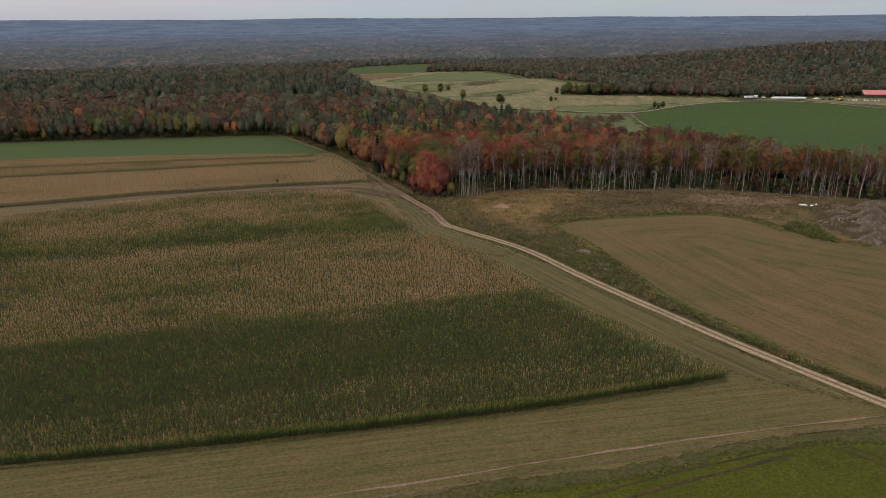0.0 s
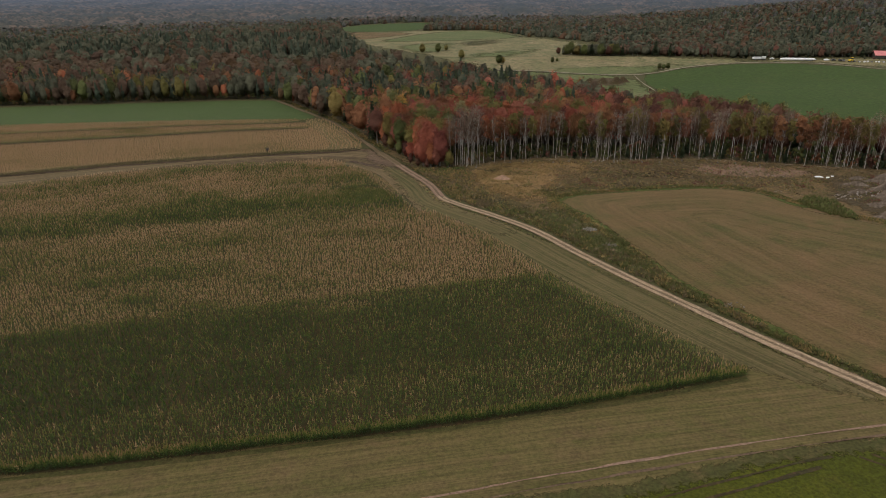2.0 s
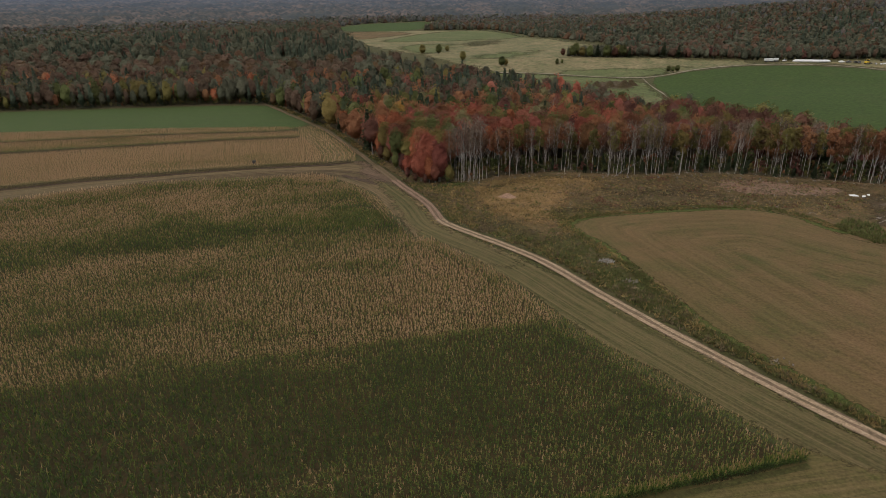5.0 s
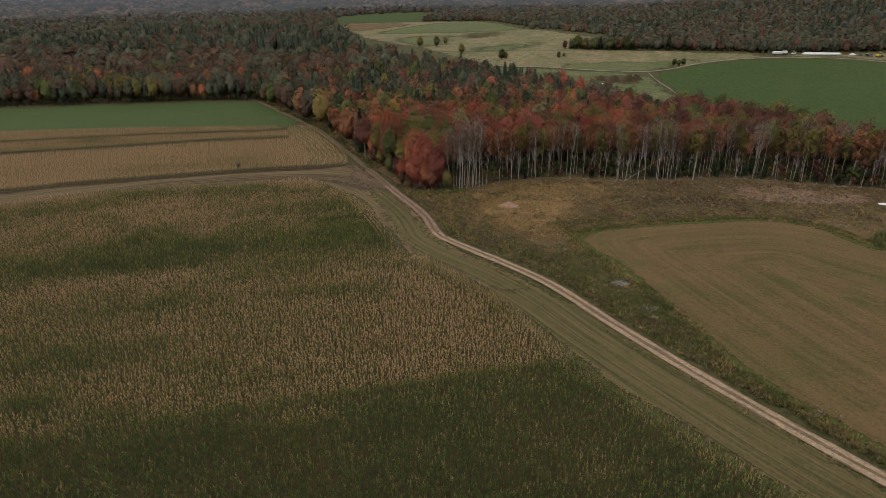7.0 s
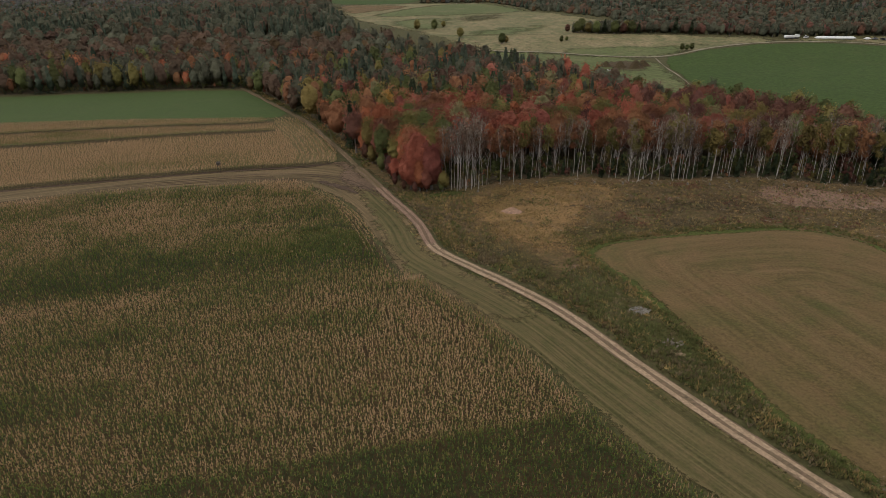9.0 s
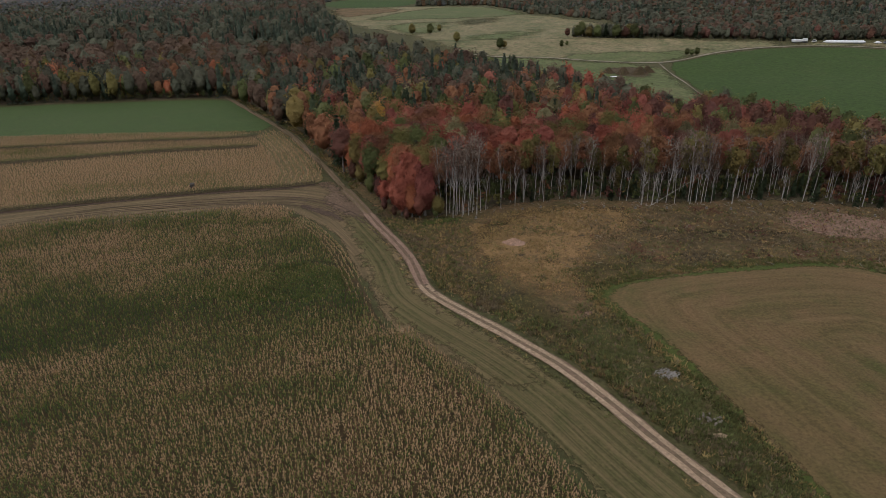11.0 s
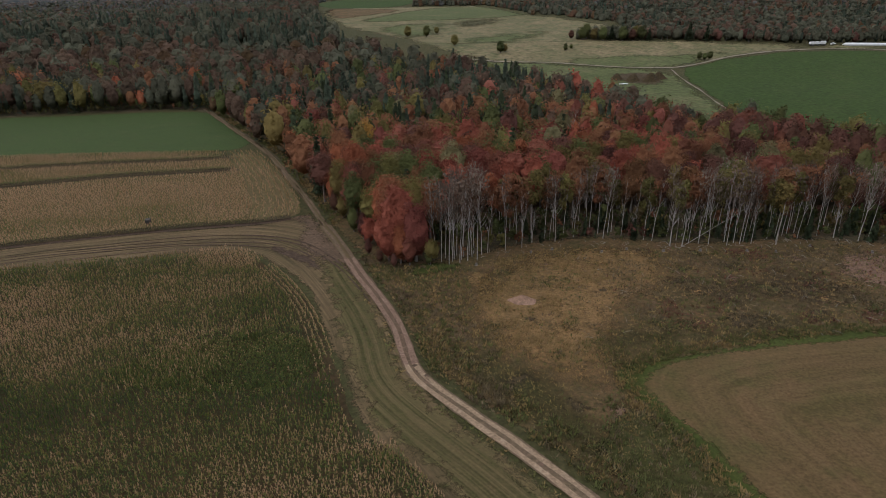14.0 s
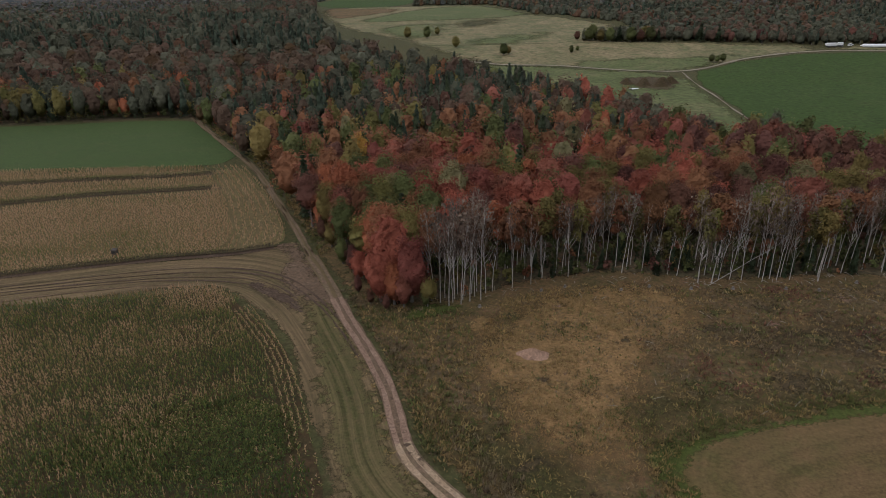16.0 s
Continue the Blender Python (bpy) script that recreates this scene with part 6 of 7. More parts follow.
BROWN = [(40, 200), (60, 199), (90, 202), (105, 195), (112, 185), (118, 196), (120, 212), (122, 172), (150, 160), (170, 195), (160, 213), (128, 228), (98, 239), (65, 237), (45, 240), (38, 220)]
ox3, oy3 = scatter(BROWN, 0.75, 101)
ok = value_noise(ox3, oy3, 4, 16) + 0.7 * np.random.RandomState(3).rand(len(ox3)) > 0.75
growth("clearing_scrub", ox3[ok], oy3[ok], ("brush", "tuft", "weed", "maroon"), (58, 12, 16, 14), "low brown scrub over old logging ground", 102, 0.42, 0.48, 7, 0.095)
ox4, oy4 = scatter([(-14, 233), (-7, 216), (-3.5, 204), (0, 193.5), (8, 184), (16, 195), (10, 205), (11, 216), (9, 229), (0, 231)], 0.62, 103)
_, away = along_across(ROAD, ox4, oy4)
ok = (np.abs(away) > 2.4) & (np.random.RandomState(5).rand(len(ox4)) > 0.35)
growth("corner_scrub", ox4[ok], oy4[ok], ("brush", "weed", "tuft", "green_leaf"), (22, 24, 44, 10), "mixed green and brown weeds in the road bend", 104, 0.5, 0.5, 7, 0.095)
ALL = [(3, 190), (14, 176), (30, 156), (36, 170), (33, 184), (36, 191), (60, 197), (90, 199), (104, 192), (112, 178), (125, 200), (122, 222), (98, 238), (65, 236), (41, 241), (19, 237), (8, 230)]
ox5, oy5 = scatter(ALL, 1.2, 111)
growth("thin_grass", ox5, oy5, ("tuft", "brush", "weed"), (48, 26, 26), "thin mixed grass over the cleared ground", 112, 0.36, 0.45, 6, 0.08, "grass")
sx3, sy3 = scatter([(24, 165), (30, 152), (34, 144), (39, 135), (44, 126), (51.5, 115), (58, 105.5), (61, 104.4), (55.5, 114), (49, 127), (46.5, 141), (42, 158), (36.5, 176), (29, 182)], 0.62, 121)
ok = value_noise(sx3, sy3, 2.6, 22) + 0.7 * np.random.RandomState(6).rand(len(sx3)) > 0.55
growth("roadside_weeds", sx3[ok], sy3[ok], ("green_leaf", "weed", "brush", "silver", "tuft"), (30, 26, 18, 12, 14), "mixed dark weeds and pale tufts beside the dirt road", 122, 0.5, 0.45, 8, 0.085, "weeds")
gx2, gy2 = scatter([(104, 181), (112, 187), (116, 182), (114, 168), (111, 162), (106, 168)], 0.8, 117)
growth("weed_thicket", gx2, gy2, ("green_leaf", "weed"), (60, 40), "dark green weeds below the quarry spoil", 118, 0.8, 0.55, 9, 0.12, "weeds")
wx, wy = scatter([(-22, 184), (-15, 190), (-18, 199), (-28, 203), (-44, 198), (-52, 188), (-36, 184)], 0.72, 105)
growth("weedy_gap", wx, wy, ("weed", "green_leaf"), (70, 30), "dark green weeds in a gap in the maize", 106, 0.7, 0.45, 9, 0.09, "weeds")
jx, jy = beside(ROAD_ON, -1.8, -5.0, 0.8, 107)
growth("wood_edge_grass", jx, jy, ("weed", "tuft"), (60, 40), "rank grass between the farm track and the wood", 108, 0.6, 0.5, 9, 0.1, "grass")

# ---- small shapes ----
def part(name, bm, material, parent, label=""):
    """Links a bmesh as one mesh object under a thing or a part."""
    me = bpy.data.meshes.new(name)
    bm.to_mesh(me)
    bm.free()
    me.materials.append(material)
    ob = new(name, me)
    ob.parent = parent
    return tagged(ob, label)


def box_bm(sx, sy, sz, at=(0, 0, 0), bevel=0.05, turn=None):
    bm = bmesh.new()
    bmesh.ops.create_cube(bm, size=1)
    bmesh.ops.scale(bm, vec=(sx, sy, sz), verts=bm.verts)
    if bevel:
        bmesh.ops.bevel(bm, geom=bm.edges[:], offset=bevel, segments=2, affect="EDGES", clamp_overlap=True)
    if turn is not None:
        bmesh.ops.rotate(bm, cent=(0, 0, 0), matrix=turn, verts=bm.verts)
    bmesh.ops.translate(bm, vec=at, verts=bm.verts)
    return bm


def rod_bm(a, b, r, sides=8, r2=None):
    bm = bmesh.new()
    a, b = Vector(a), Vector(b)
    bmesh.ops.create_cone(bm, cap_ends=True, segments=sides, radius1=r, radius2=r if r2 is None else r2, depth=(b - a).length)
    bmesh.ops.transform(bm, matrix=Matrix.Translation((a + b) / 2) @ (b - a).to_track_quat("Z", "Y").to_matrix().to_4x4(), verts=bm.verts)
    return bm


def stone_mesh(name, seed, mat, flat=0.7):
    bm = bmesh.new()
    bmesh.ops.create_icosphere(bm, subdivisions=1, radius=1)
    rs = random.Random(seed)
    for v in bm.verts:
        v.co *= rs.uniform(0.75, 1.2)
        v.co.z *= flat
    me = bpy.data.meshes.new(name)
    bm.to_mesh(me)
    bm.free()
    me.materials.append(mat)
    return me


def stone_heap(name, x, y, radius, count, size, mat, label, seed, height=0.5, category="rock pile"):
    """A heap: each stone is a part on a shared mesh."""
    rs = random.Random(seed)
    meshes = [stone_mesh("rock", seed + k, mat) for k in range(4)]
    root = tagged(new(name), label, category)
    root.location = (x, y, float(land(x, y)) + 0.05)
    for _ in range(count):
        a, r = rs.uniform(0, 6.28), radius * math.sqrt(rs.random())
        s = size * rs.uniform(0.5, 1.4)
        st = new("rock", rs.choice(meshes))
        st.parent = root
        st.location = (r * math.cos(a), r * math.sin(a) * 0.8, max(0, height * (1 - (r / radius) ** 1.5)) * rs.uniform(0.5, 1) + s * 0.25)
        st.rotation_euler = (rs.uniform(0, 3), rs.uniform(0, 3), rs.uniform(0, 6))
        st.scale = (s, s * rs.uniform(0.7, 1.1), s * rs.uniform(0.6, 1))
    return root


def mound(name, x, y, rx, ry, h, mat, label, category, seed, rough=0.25):
    """A dumped heap of soil with slumped sides."""
    rs = np.random.RandomState(seed)
    rings, seg = 9, 26
    v = [(0, 0, h)]
    for i in range(1, rings + 1):
        f = i / rings
        for k in range(seg):
            a = k * 2 * math.pi / seg
            w = 1 + rough * (0.5 * math.sin(2 * a + seed) + 0.3 * math.sin(5 * a + 2 * seed)) + rs.normal(0, 0.03)
            z = h * (0.5 + 0.5 * math.cos(math.pi * f)) * (1 + rs.normal(0, 0.07) * (1 - f)) - 0.12 * (f == 1)
            v.append((rx * f * w * math.cos(a), ry * f * w * math.sin(a), z))
    t = [(0, 1 + k, 1 + (k + 1) % seg) for k in range(seg)]
    for i in range(rings - 1):
        for k in range(seg):
            a, b = 1 + i * seg + k, 1 + i * seg + (k + 1) % seg
            t += [(a, a + seg, b + seg), (a, b + seg, b)]
    me = tri_mesh(name, np.array(v), np.array(t), [mat])
    for p in me.polygons:
        p.use_smooth = True
    ob = tagged(link_mesh(name, me), label, category)
    ob.location = (x, y, float(land(x, y)))
    return ob


def brush_pile(x, y, radius, count, seed):
    """A low heap of bleached sticks, each stick a part."""
    rs = np.random.RandomState(seed)
    root = tagged(new("brush_pile"), "low heap of bleached broken branches among scrub", "brush pile")
    root.location = (x, y, float(land(x, y)) + 0.1)
    for _ in range(count):
        r, a, b = radius * math.sqrt(rs.rand()), rs.uniform(0, 6.28), rs.normal(0.3, 0.8)
        ln = rs.uniform(0.15, 0.5)
        q = np.array([r * math.cos(a), 0.65 * r * math.sin(a), 0.1 + 0.55 * (1 - r / radius) * rs.rand()])
        d = np.array([math.cos(b) * ln, math.sin(b) * ln, rs.uniform(-0.05, 0.35)])
        link_mesh("branch", tri_mesh("branch", *tube([q - d, q + (0, 0, 0.06), q + d], [0.05, 0.045, 0.02], 4), [M["pale_stick"]]), root)
    return root


brush_pile(38.0, 156.8, 1.9, 110, 5)
stone_heap("rock_pile", 40.5, 146.0, 1.8, 20, 0.28, M["stone"], "scattered pale stones in green weeds", 6, 0.2)
stone_heap("rock_pile", 57.5, 113.5, 2.2, 16, 0.22, M["stone"], "small grey stones beside the road scrub", 7, 0.15)
mound("soil_mound", 20.3, 212.7, 3.1, 2.3, 1.3, M["mound_soil"], "small dumped mound of bare reddish soil", "soil mound", 3)
mound("soil_mound", 40.8, 142.6, 1.5, 0.7, 0.35, M["rut"], "low pale heap of dumped earth", "soil mound", 4)
for hx, hy, hr, hh, hs in ((121, 163, 3.4, 1.6, 3), (126, 167, 3.8, 2.3, 1), (130, 175, 4.4, 2.8, 2), (124, 175, 2.6, 1.1, 4), (134, 184, 4.8, 3.2, 5), (128, 190, 3.0, 1.2, 6), (139, 192, 4.6, 3.0, 7), (133, 199, 3.2, 1.3, 8),
                           (144, 201, 5.0, 2.8, 9), (139, 176, 5.5, 3.6, 10), (147, 187, 6.0, 3.6, 11), (138, 207, 3.0, 1.0, 12), (151, 209, 4.5, 1.8, 13)):
    mound("spoil_mound", hx, hy, hr * 1.15, hr * 0.8, hh, M["gravel"], "pale grey-brown quarry spoil heap with slumped sides", "spoil mound", 20 + hs, 0.7)
stone_heap("rock_pile", 121.5, 184.5, 4.5, 40, 0.22, M["boulder"], "rubble stones at the foot of the spoil", 8, 0.3)
stone_heap("rock_pile", 130, 187, 6.0, 26, 0.32, M["boulder"], "brown boulders among quarry spoil", 9, 0.5)
for k, (tx, ty, ts) in enumerate(((126.5, 209.3, 1.1), (129.0, 208.4, 0.7), (131.4, 210.0, 0.6))):
    tarp = tagged(new("tarpaulin_heap", stone_mesh("tarpaulin_heap", 40 + k, M["white"], 0.32)), "crumpled white plastic sheeting dumped at the quarry", "tarpaulin")
    tarp.matrix_basis = pose(tx, ty, float(land(tx, ty)) + 0.3, 0, 0, 40 * k) @ Matrix.Diagonal((ts * 1.5, ts * 0.8, ts, 1))

# gravel heaps in the hollow
for hx, hy, hr, hh, hs in ((106, 474, 4.5, 3.0, 1), (114, 470, 5.5, 3.8, 2), (123, 468, 6, 4.4, 3), (129, 473, 5, 3.6, 4)):
    mound("dirt_mound", hx, hy, hr, hr * 0.8, hh, M["clear_dark"], "mound of bare brown dirt in the gravel pit", "dirt mound", 60 + hs, 0.35)
pool = tagged(new("tarpaulin_heap", stone_mesh("tarpaulin_heap", 66, M["white"], 0.12)), "pale plastic sheet lying by the gravel pit", "tarpaulin")
pool.matrix_basis = pose(106, 459, float(land(106, 459)) + 0.5, 0, 0, 10) @ Matrix.Diagonal((3.0, 1.2, 0.7, 1))

# leaning dead trunk, broken snag, slash along the edge of the wood
def dead_trunk(name, a, b, r, label, branches, seed):
    rs = np.random.RandomState(seed)
    a, b = np.array(a), np.array(b)
    h = np.linspace(0, 1, 8)[:, None]
    p = a + (b - a) * h + rs.normal(0, 0.08, (8, 3)) * h
    bits = [tube(p, r * (1 - 0.6 * h[:, 0]), 7)]
    for _ in range(branches):
        f = rs.uniform(0.45, 1)
        q = a + (b - a) * f
        e = q + rs.normal(0, 1, 3) * 0.7 + np.array([0, 0, 0.8])
        bits.append(tube([q, (q + e) / 2, e], [r * 0.3, r * 0.2, r * 0.05], 4))
    ob = link_mesh(name, tri_mesh(name, *join(bits), [M["dead_wood"]]))
    return tagged(ob, label, "dead tree")


dead_trunk("leaning_trunk", (59.6, 238.2, -7.1), (75.0, 241.0, 1.6), 0.085, "bleached dead trunk leaning against the wood edge", 5, 3)
dead_trunk("snag", (83.0, 239.2, -7.3), (83.2, 239.4, 3.0), 0.17, "broken pale birch stub at the wood edge", 2, 4)
rsl = np.random.RandomState(12)
bits = []
for _ in range(210):
    if rsl.rand() < 0.62:
        x = rsl.uniform(12, 150)
        y = float(np.interp(x, (12, 19, 31, 41, 55, 65, 82, 98, 128, 158), (234, 239, 241.5, 243, 241, 238, 239.5, 240, 228, 215))) + rsl.normal(-0.5, 1.3)
    else:
        x, y = rsl.uniform(28, 118), rsl.uniform(190, 238)
        if inside(HAY, np.array([x]), np.array([y]))[0]:
            continue
    ln, a = rsl.uniform(0.5, 1.9), rsl.uniform(0, 3.14)
    z0 = float(land(x, y)) + 0.15
    q = np.array([x, y, z0])
    e = q + np.array([math.cos(a) * ln, math.sin(a) * ln, rsl.uniform(0, 0.5)])
    bits.append(tube([q, (q + e) / 2 + np.array([0, 0, 0.1]), e], [0.045, 0.035, 0.015], 4))
tagged(link_mesh("slash", tri_mesh("slash", *join(bits), [M["dead_wood"]])), "bleached logging slash and broken branches on the ground", "slash", kind="stuff")
for k in range(14):
    x = 14 + 8.6 * k + rsl.uniform(-3, 3)
    y = float(np.interp(x, (12, 19, 31, 41, 55, 65, 82, 98, 128, 158), (233, 238, 240.5, 242, 240, 237, 238.5, 239, 227, 214))) - rsl.uniform(0.5, 6)
    st = tagged(new("stump"), "cut tree stump on the cleared ground", "stump", "stumps along the wood edge")
    st.location = (x, y, float(land(x, y)))
    part("stump_wood", rod_bm((0, 0, -0.1), (0, 0, 0.55), 0.34, 9, 0.24), M["grey_bark"], st)
    part("root_flare", rod_bm((0, 0, -0.05), (0, 0, 0.18), 0.55, 7, 0.3), M["grey_bark"], st)

# hunting blind at the field's edge
blind = tagged(new("hunting_blind"), "small dark wooden hunting blind on legs in dry maize", "hunting blind")
blind.location = (-71.5, 258.0, float(land(-71.5, 258.0)))
blind.scale = (0.8, 0.8, 0.8)
part("cabin", box_bm(1.4, 1.4, 1.5, (0, 0, 2.25), 0.04), M["dark_wood"], blind)
part("roof", box_bm(1.6, 1.6, 0.09, (0, 0, 3.05), 0.02, Matrix.Rotation(radians(4), 3, "X")), M["dark_wood"], blind)
for qx1, qy1 in ((-0.6, -0.6), (0.6, -0.6), (0.6, 0.6), (-0.6, 0.6)):
    part("leg", rod_bm((qx1, qy1, -0.1), (qx1, qy1, 1.52), 0.05), M["dark_wood"], blind)
part("window_slot", box_bm(0.9, 0.03, 0.3, (0, -0.71, 2.5), 0.01), M["rubber"], blind)

# ---- the farmyard beyond the green field ----
def at_yard(ob, x, y, turn=0):
    ob.location = (x, y, float(land(x, y)) + 0.12)
    ob.rotation_euler = (0, 0, radians(turn))
    return ob


def wheel(parent, x, y, r, w=0.3):
    t = part("tyre", rod_bm((x, y - w / 2, r), (x, y + w / 2, r), r, 14), M["rubber"], parent)
    part("rim", rod_bm((x, y - w / 2 - 0.02, r), (x, y + w / 2 + 0.02, r), r * 0.55, 10), M["grey_metal"], t)


def box_trailer(x, y, length, high, turn, label):
    ob = at_yard(tagged(new("box_trailer"), label, "trailer"), x, y, turn)
    part("body", box_bm(length, 2.5, high, (0, 0, 1.1 + high / 2), 0.08), M["white_paint"], ob)
    part("chassis", box_bm(length * 0.96, 1.2, 0.22, (0, 0, 0.96), 0.02), M["grey_metal"], ob)
    for wx1 in (-length * 0.32, -length * 0.18, length * 0.34):
        for wy1 in (-1.0, 1.0):
            wheel(ob, wx1, wy1, 0.5)
    part("rear_door", box_bm(0.06, 2.3, high * 0.9, (-length / 2 - 0.03, 0, 1.1 + high / 2), 0.02), M["white"], ob)
    return ob


box_trailer(265.5, 564.5, 7.0, 1.5, 4, "white box trailer parked beside the gravel lane")
box_trailer(272.0, 565.5, 3.2, 1.7, -20, "short white box trailer parked at an angle")


def silage_tube(x, y, length, r, turn, label):
    ob = at_yard(tagged(new("silage_tube"), label, "silage bag"), x, y, turn)
    n, seg = int(length / 0.75), 14
    v, t = [], []
    for i in range(n + 1):
        s = i / n
        rr = r * (0.94 + 0.06 * (i % 2)) * min(1, 0.25 + 6 * min(s, 1 - s) * length / 12)
        for k in range(seg):
            a = k * 2 * math.pi / seg
            v.append((s * length - length / 2, rr * math.cos(a) * 1.1, max(-0.05, r * 0.85 + rr * math.sin(a))))
    for i in range(n):
        for k in range(seg):
            a, b = i * seg + k, i * seg + (k + 1) % seg
            t += [(a, b, b + seg), (a, b + seg, a + seg)]
    me = tri_mesh("wrap", np.array(v), np.array(t), [M["white"]])
    link_mesh("wrap", me, ob)
    for e in (0, 1):
        part("tied_end", rod_bm(((e - 0.5) * length * 1.0, 0, r * 0.85), ((e - 0.5) * (length + 1.2), 0, r * 0.55), r * 0.3, 10, 0.08), M["white"], ob)
    return ob


silage_tube(298.3, 560.5, 28, 1.15, -10.5, "long white plastic silage tube lying on grass")
silage_tube(320.5, 557.0, 4.5, 0.9, -8, "short white silage tube end piece")
for k in range(9):
    bx2 = 343 + 2.9 * k + rsl.uniform(-0.6, 0.6)
    by2 = 548 - 0.6 * k + rsl.uniform(-0.8, 0.8)
    bale = at_yard(tagged(new("wrapped_bale"), "round white plastic-wrapped hay bale in the yard", "hay bale", "bales in the farmyard"), bx2, by2, rsl.uniform(0, 180))
    part("wrap", rod_bm((0, -0.6, 0.62), (0, 0.6, 0.62), 0.64, 16), M["white"] if k % 3 else M["grey_metal"], bale)
    part("flat_end", rod_bm((0, -0.66, 0.62), (0, -0.6, 0.62), 0.4, 12, 0.58), M["white"], bale)


def farm_car(x, y, turn, mat, label):
    ob = at_yard(tagged(new("parked_car"), label, "car", "cars in the farmyard"), x, y, turn)
    part("body", box_bm(4.4, 1.8, 0.75, (0, 0, 0.72), 0.18), mat, ob)
    part("cabin", box_bm(2.3, 1.6, 0.62, (-0.25, 0, 1.35), 0.22), M["rubber"], ob)
    part("roof", box_bm(1.7, 1.45, 0.08, (-0.25, 0, 1.67), 0.03), mat, ob)
    for wx1 in (-1.35, 1.35):
        for wy1 in (-0.82, 0.82):
            wheel(ob, wx1, wy1, 0.33, 0.22)


farm_car(326.0, 556.5, 15, M["grey_metal"], "grey car parked in the farmyard")
farm_car(330.5, 554.5, 80, M["rubber"], "dark car parked in the farmyard")
farm_car(332.8, 553.5, 70, M["grey_metal"], "dull grey pickup parked by machinery")
farm_car(279.5, 566.5, 30, M["white_paint"], "white car parked near the trailers")

loader = at_yard(tagged(new("wheel_loader"), "yellow wheel loader standing in the farmyard", "loader"), 337.0, 549.5, 20)
part("engine_housing", box_bm(2.6, 2.0, 1.5, (-1.2, 0, 1.6), 0.15), M["yellow"], loader)
part("front_frame", box_bm(1.8, 1.5, 0.9, (1.2, 0, 1.2), 0.12), M["yellow"], loader)
cab = part("cab", box_bm(1.5, 1.6, 1.6, (0.1, 0, 2.75), 0.1), M["rubber"], loader)
part("cab_roof", box_bm(1.7, 1.8, 0.14, (0.1, 0, 3.6), 0.05), M["yellow"], cab)
for wy1 in (-0.55, 0.55):
    part("lift_arm", rod_bm((1.0, wy1, 1.9), (3.1, wy1, 0.7), 0.14), M["yellow"], loader)
part("bucket", box_bm(0.9, 2.6, 0.9, (3.4, 0, 0.55), 0.12), M["grey_metal"], loader)
for wx1 in (-1.4, 1.4):
    for wy1 in (-1.1, 1.1):
        wheel(loader, wx1, wy1, 0.75, 0.55)


def barn(x, y, length, depth, eave, ridge, turn):
    ob = at_yard(tagged(new("barn"), "long low barn with a faded red metal roof", "barn"), x, y, turn)
    for nm, sx1, sy1, px, py in (("front_wall", length, 0.2, 0, -depth / 2), ("back_wall", length, 0.2, 0, depth / 2), ("end_wall", 0.2, depth - 0.2, -length / 2 + 0.1, 0), ("end_wall", 0.2, depth - 0.2, length / 2 - 0.1, 0)):
        part(nm, box_bm(sx1, sy1, eave, (px, py, eave / 2), 0.02), M["dark_wood"], ob)
    sl = math.atan2(ridge - eave, depth / 2)
    run = math.hypot(ridge - eave, depth / 2) + 0.6
    for sgn in (-1, 1):
        slope = part("roof_slope", box_bm(length + 1.0, run, 0.12, (0, sgn * (depth / 4 + 0.15), (eave + ridge) / 2 - 0.05), 0.02, Matrix.Rotation(-sgn * sl, 3, "X")), M["red_roof"], ob)
        for k in range(12):
            part("seam", box_bm(0.07, run, 0.05, (-length / 2 + (k + 0.5) * length / 12, sgn * (depth / 4 + 0.15), (eave + ridge) / 2 + 0.06), 0, Matrix.Rotation(-sgn * sl, 3, "X")), M["red_roof"], slope)
    for sgn in (-1, 1):
        bm = bmesh.new()
        vs1 = [bm.verts.new((sgn * (length / 2 - 0.1) + o, p, h)) for o in (-0.08, 0.08) for p, h in ((-depth / 2, eave), (depth / 2, eave), (0, ridge - 0.15))]
        bm.faces.new(vs1[:3])
        bm.faces.new(vs1[3:][::-1])
        for a, b in ((0, 1), (1, 2), (2, 0)):
            bm.faces.new((vs1[a], vs1[a + 3], vs1[b + 3], vs1[b]))
        bmesh.ops.recalc_face_normals(bm, faces=bm.faces)
        part("gable", bm, M["dark_wood"], ob)
    part("barn_door", box_bm(3.5, 0.1, eave * 0.85, (length * 0.2, -depth / 2 - 0.13, eave * 0.43), 0.02), M["grey_metal"], ob)
    return ob


barn(383, 567, 32, 13, 2.6, 5.6, -14)
ry2 = random.Random(14)
for k in range(9):
    bush = plant_tree(ry2.choice(("hedge_a", "hedge_b")), 352 + 6.2 * k + ry2.uniform(-2, 2), 557 - 1.3 * k + ry2.uniform(-1, 1), ry2.uniform(0.3, 0.42), None, ry2)
    bush.matrix_basis = bush.matrix_basis @ Matrix.Diagonal((1.6, 1.6, 0.9, 1))
    bush["group"] = "trees of the valley"

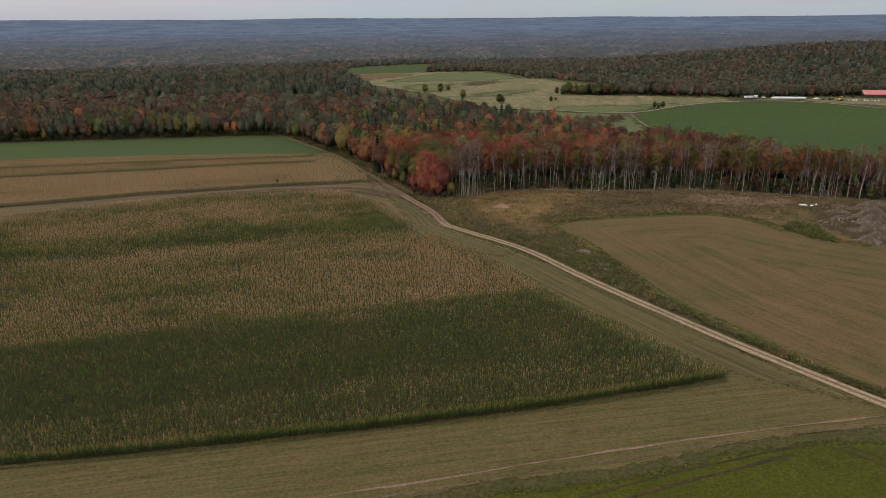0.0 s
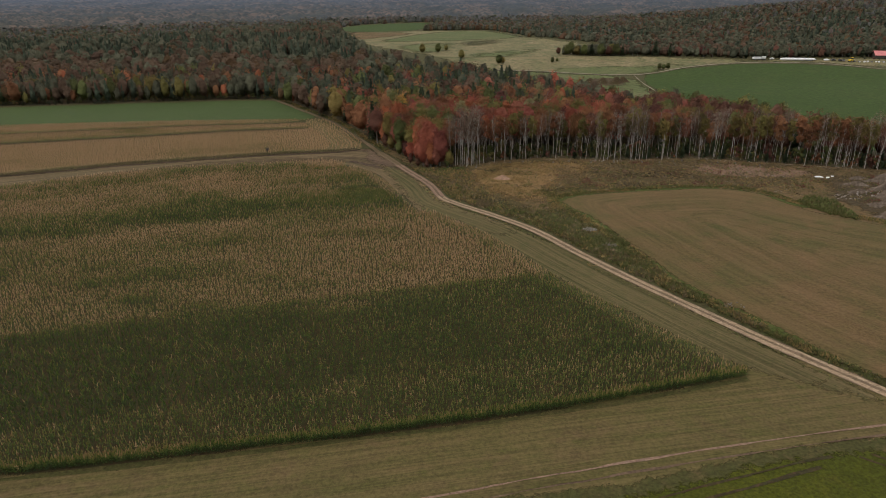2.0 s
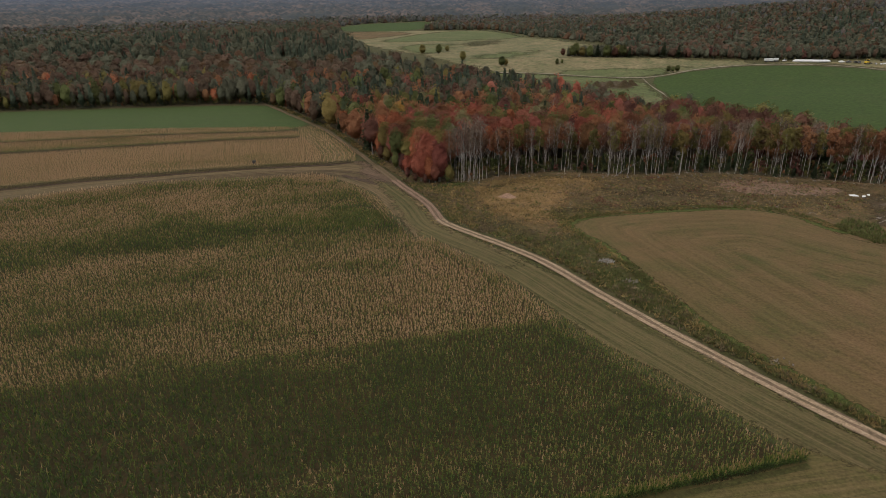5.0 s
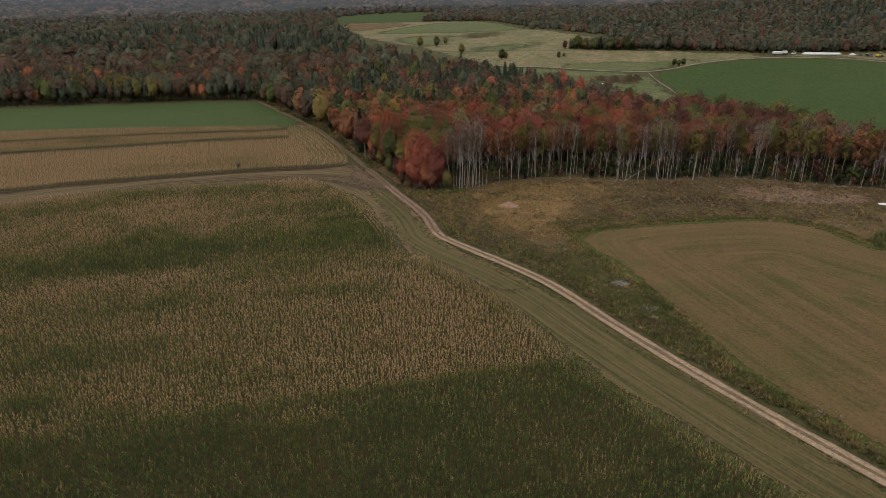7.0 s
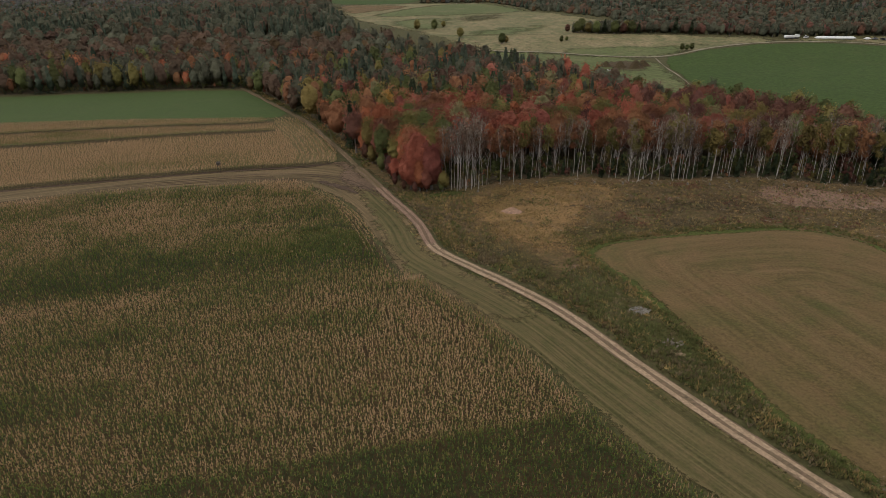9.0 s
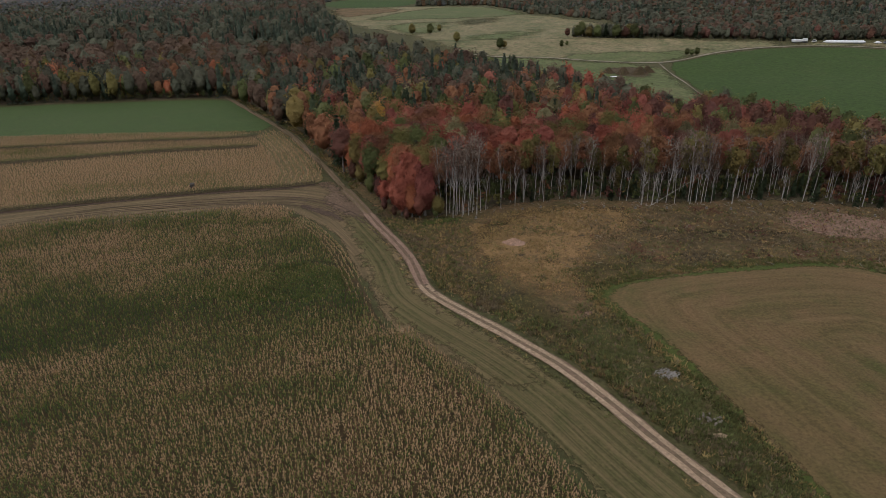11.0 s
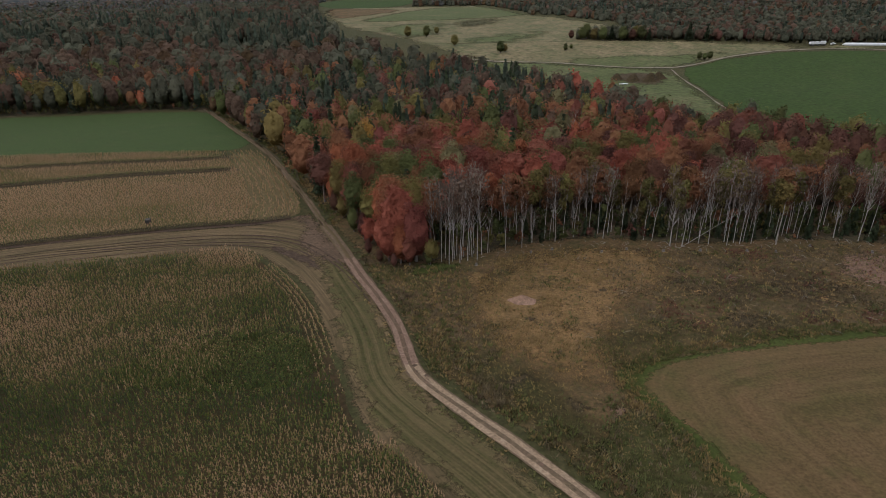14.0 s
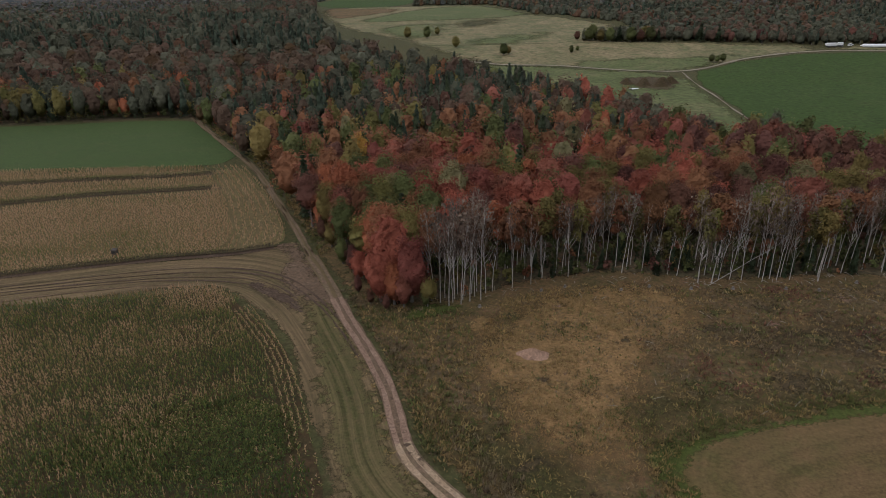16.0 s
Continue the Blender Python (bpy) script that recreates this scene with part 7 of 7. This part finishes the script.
# ---- scattered trees and bushes of the valley ----
rv = random.Random(9)
for key, x, y, s in (("low_olive", -19, 641, 0.95), ("low_green", -4, 639, 0.9), ("low_olive", 4, 660, 0.62), ("low_olive", 17, 590, 0.9), ("low_green", 93, 564, 0.45), ("low_green", 47.5, 560, 0.85), ("low_olive", 51, 563, 0.6), ("low_green", 113, 606, 1.0), ("low_olive", 121, 603, 0.95), ("low_green", 117, 611, 1.1), ("low_green", 127, 600, 1.0), ("pine_b", 134, 602, 0.8),
                     ("low_green", 141, 598, 1.1), ("low_maroon", 106, 612, 0.7), ("low_maroon", 148, 597, 1.0), ("low_green", 155, 599, 1.1), ("low_olive", 152, 604, 1.0), ("low_green", 94, 570, 0.4), ("low_green", 98, 570, 0.36),
                     ("low_green", 172, 527, 0.5), ("low_green", 175, 526, 0.45), ("low_green", 179, 527.5, 0.55)):
    ob = plant_tree(key, x, y, s, None, rv)
    ob.matrix_basis = ob.matrix_basis @ Matrix.Diagonal((1.5, 1.5, 0.95, 1))
    ob["group"] = "trees of the valley"
for k in range(34):
    x = 160 + 7.6 * k + rv.uniform(-2.5, 2.5)
    y = float(np.interp(x, (130, 174, 200, 255, 300, 420), (600, 598, 591, 576, 573, 577))) + rv.uniform(-2, 5)
    ob = plant_tree(rv.choice(("hedge_a", "hedge_a", "hedge_b", "hedge_a", "pine_b", "hedge_b")), x, y, rv.uniform(0.75, 1.2) * 0.9, None, rv)
    ob.matrix_basis = ob.matrix_basis @ Matrix.Diagonal((1.35, 1.35, 0.85, 1))
    ob["group"] = "hedgerow trees below the hill"
hx1, hy1 = scatter([(100, 612), (128, 602), (172, 598), (200, 591), (255, 576), (300, 573), (420, 576), (420, 612), (300, 600), (255, 596), (200, 608), (172, 616), (130, 622)], 4.6, 131)
rh = np.random.RandomState(132)
woods("hedgerow_thicket", hx1, hy1, rh.choice([SPECIES.index(q) for q in ("far_green", "far_rust", "maroon", "far_pine")], len(hx1), p=[0.46, 0.26, 0.08, 0.2]), rh.uniform(6, 12, len(hx1)), 60, 0.06,
      "dense dark thicket along the foot of the hill", 133, 5, 0.24, 3, 0.16)
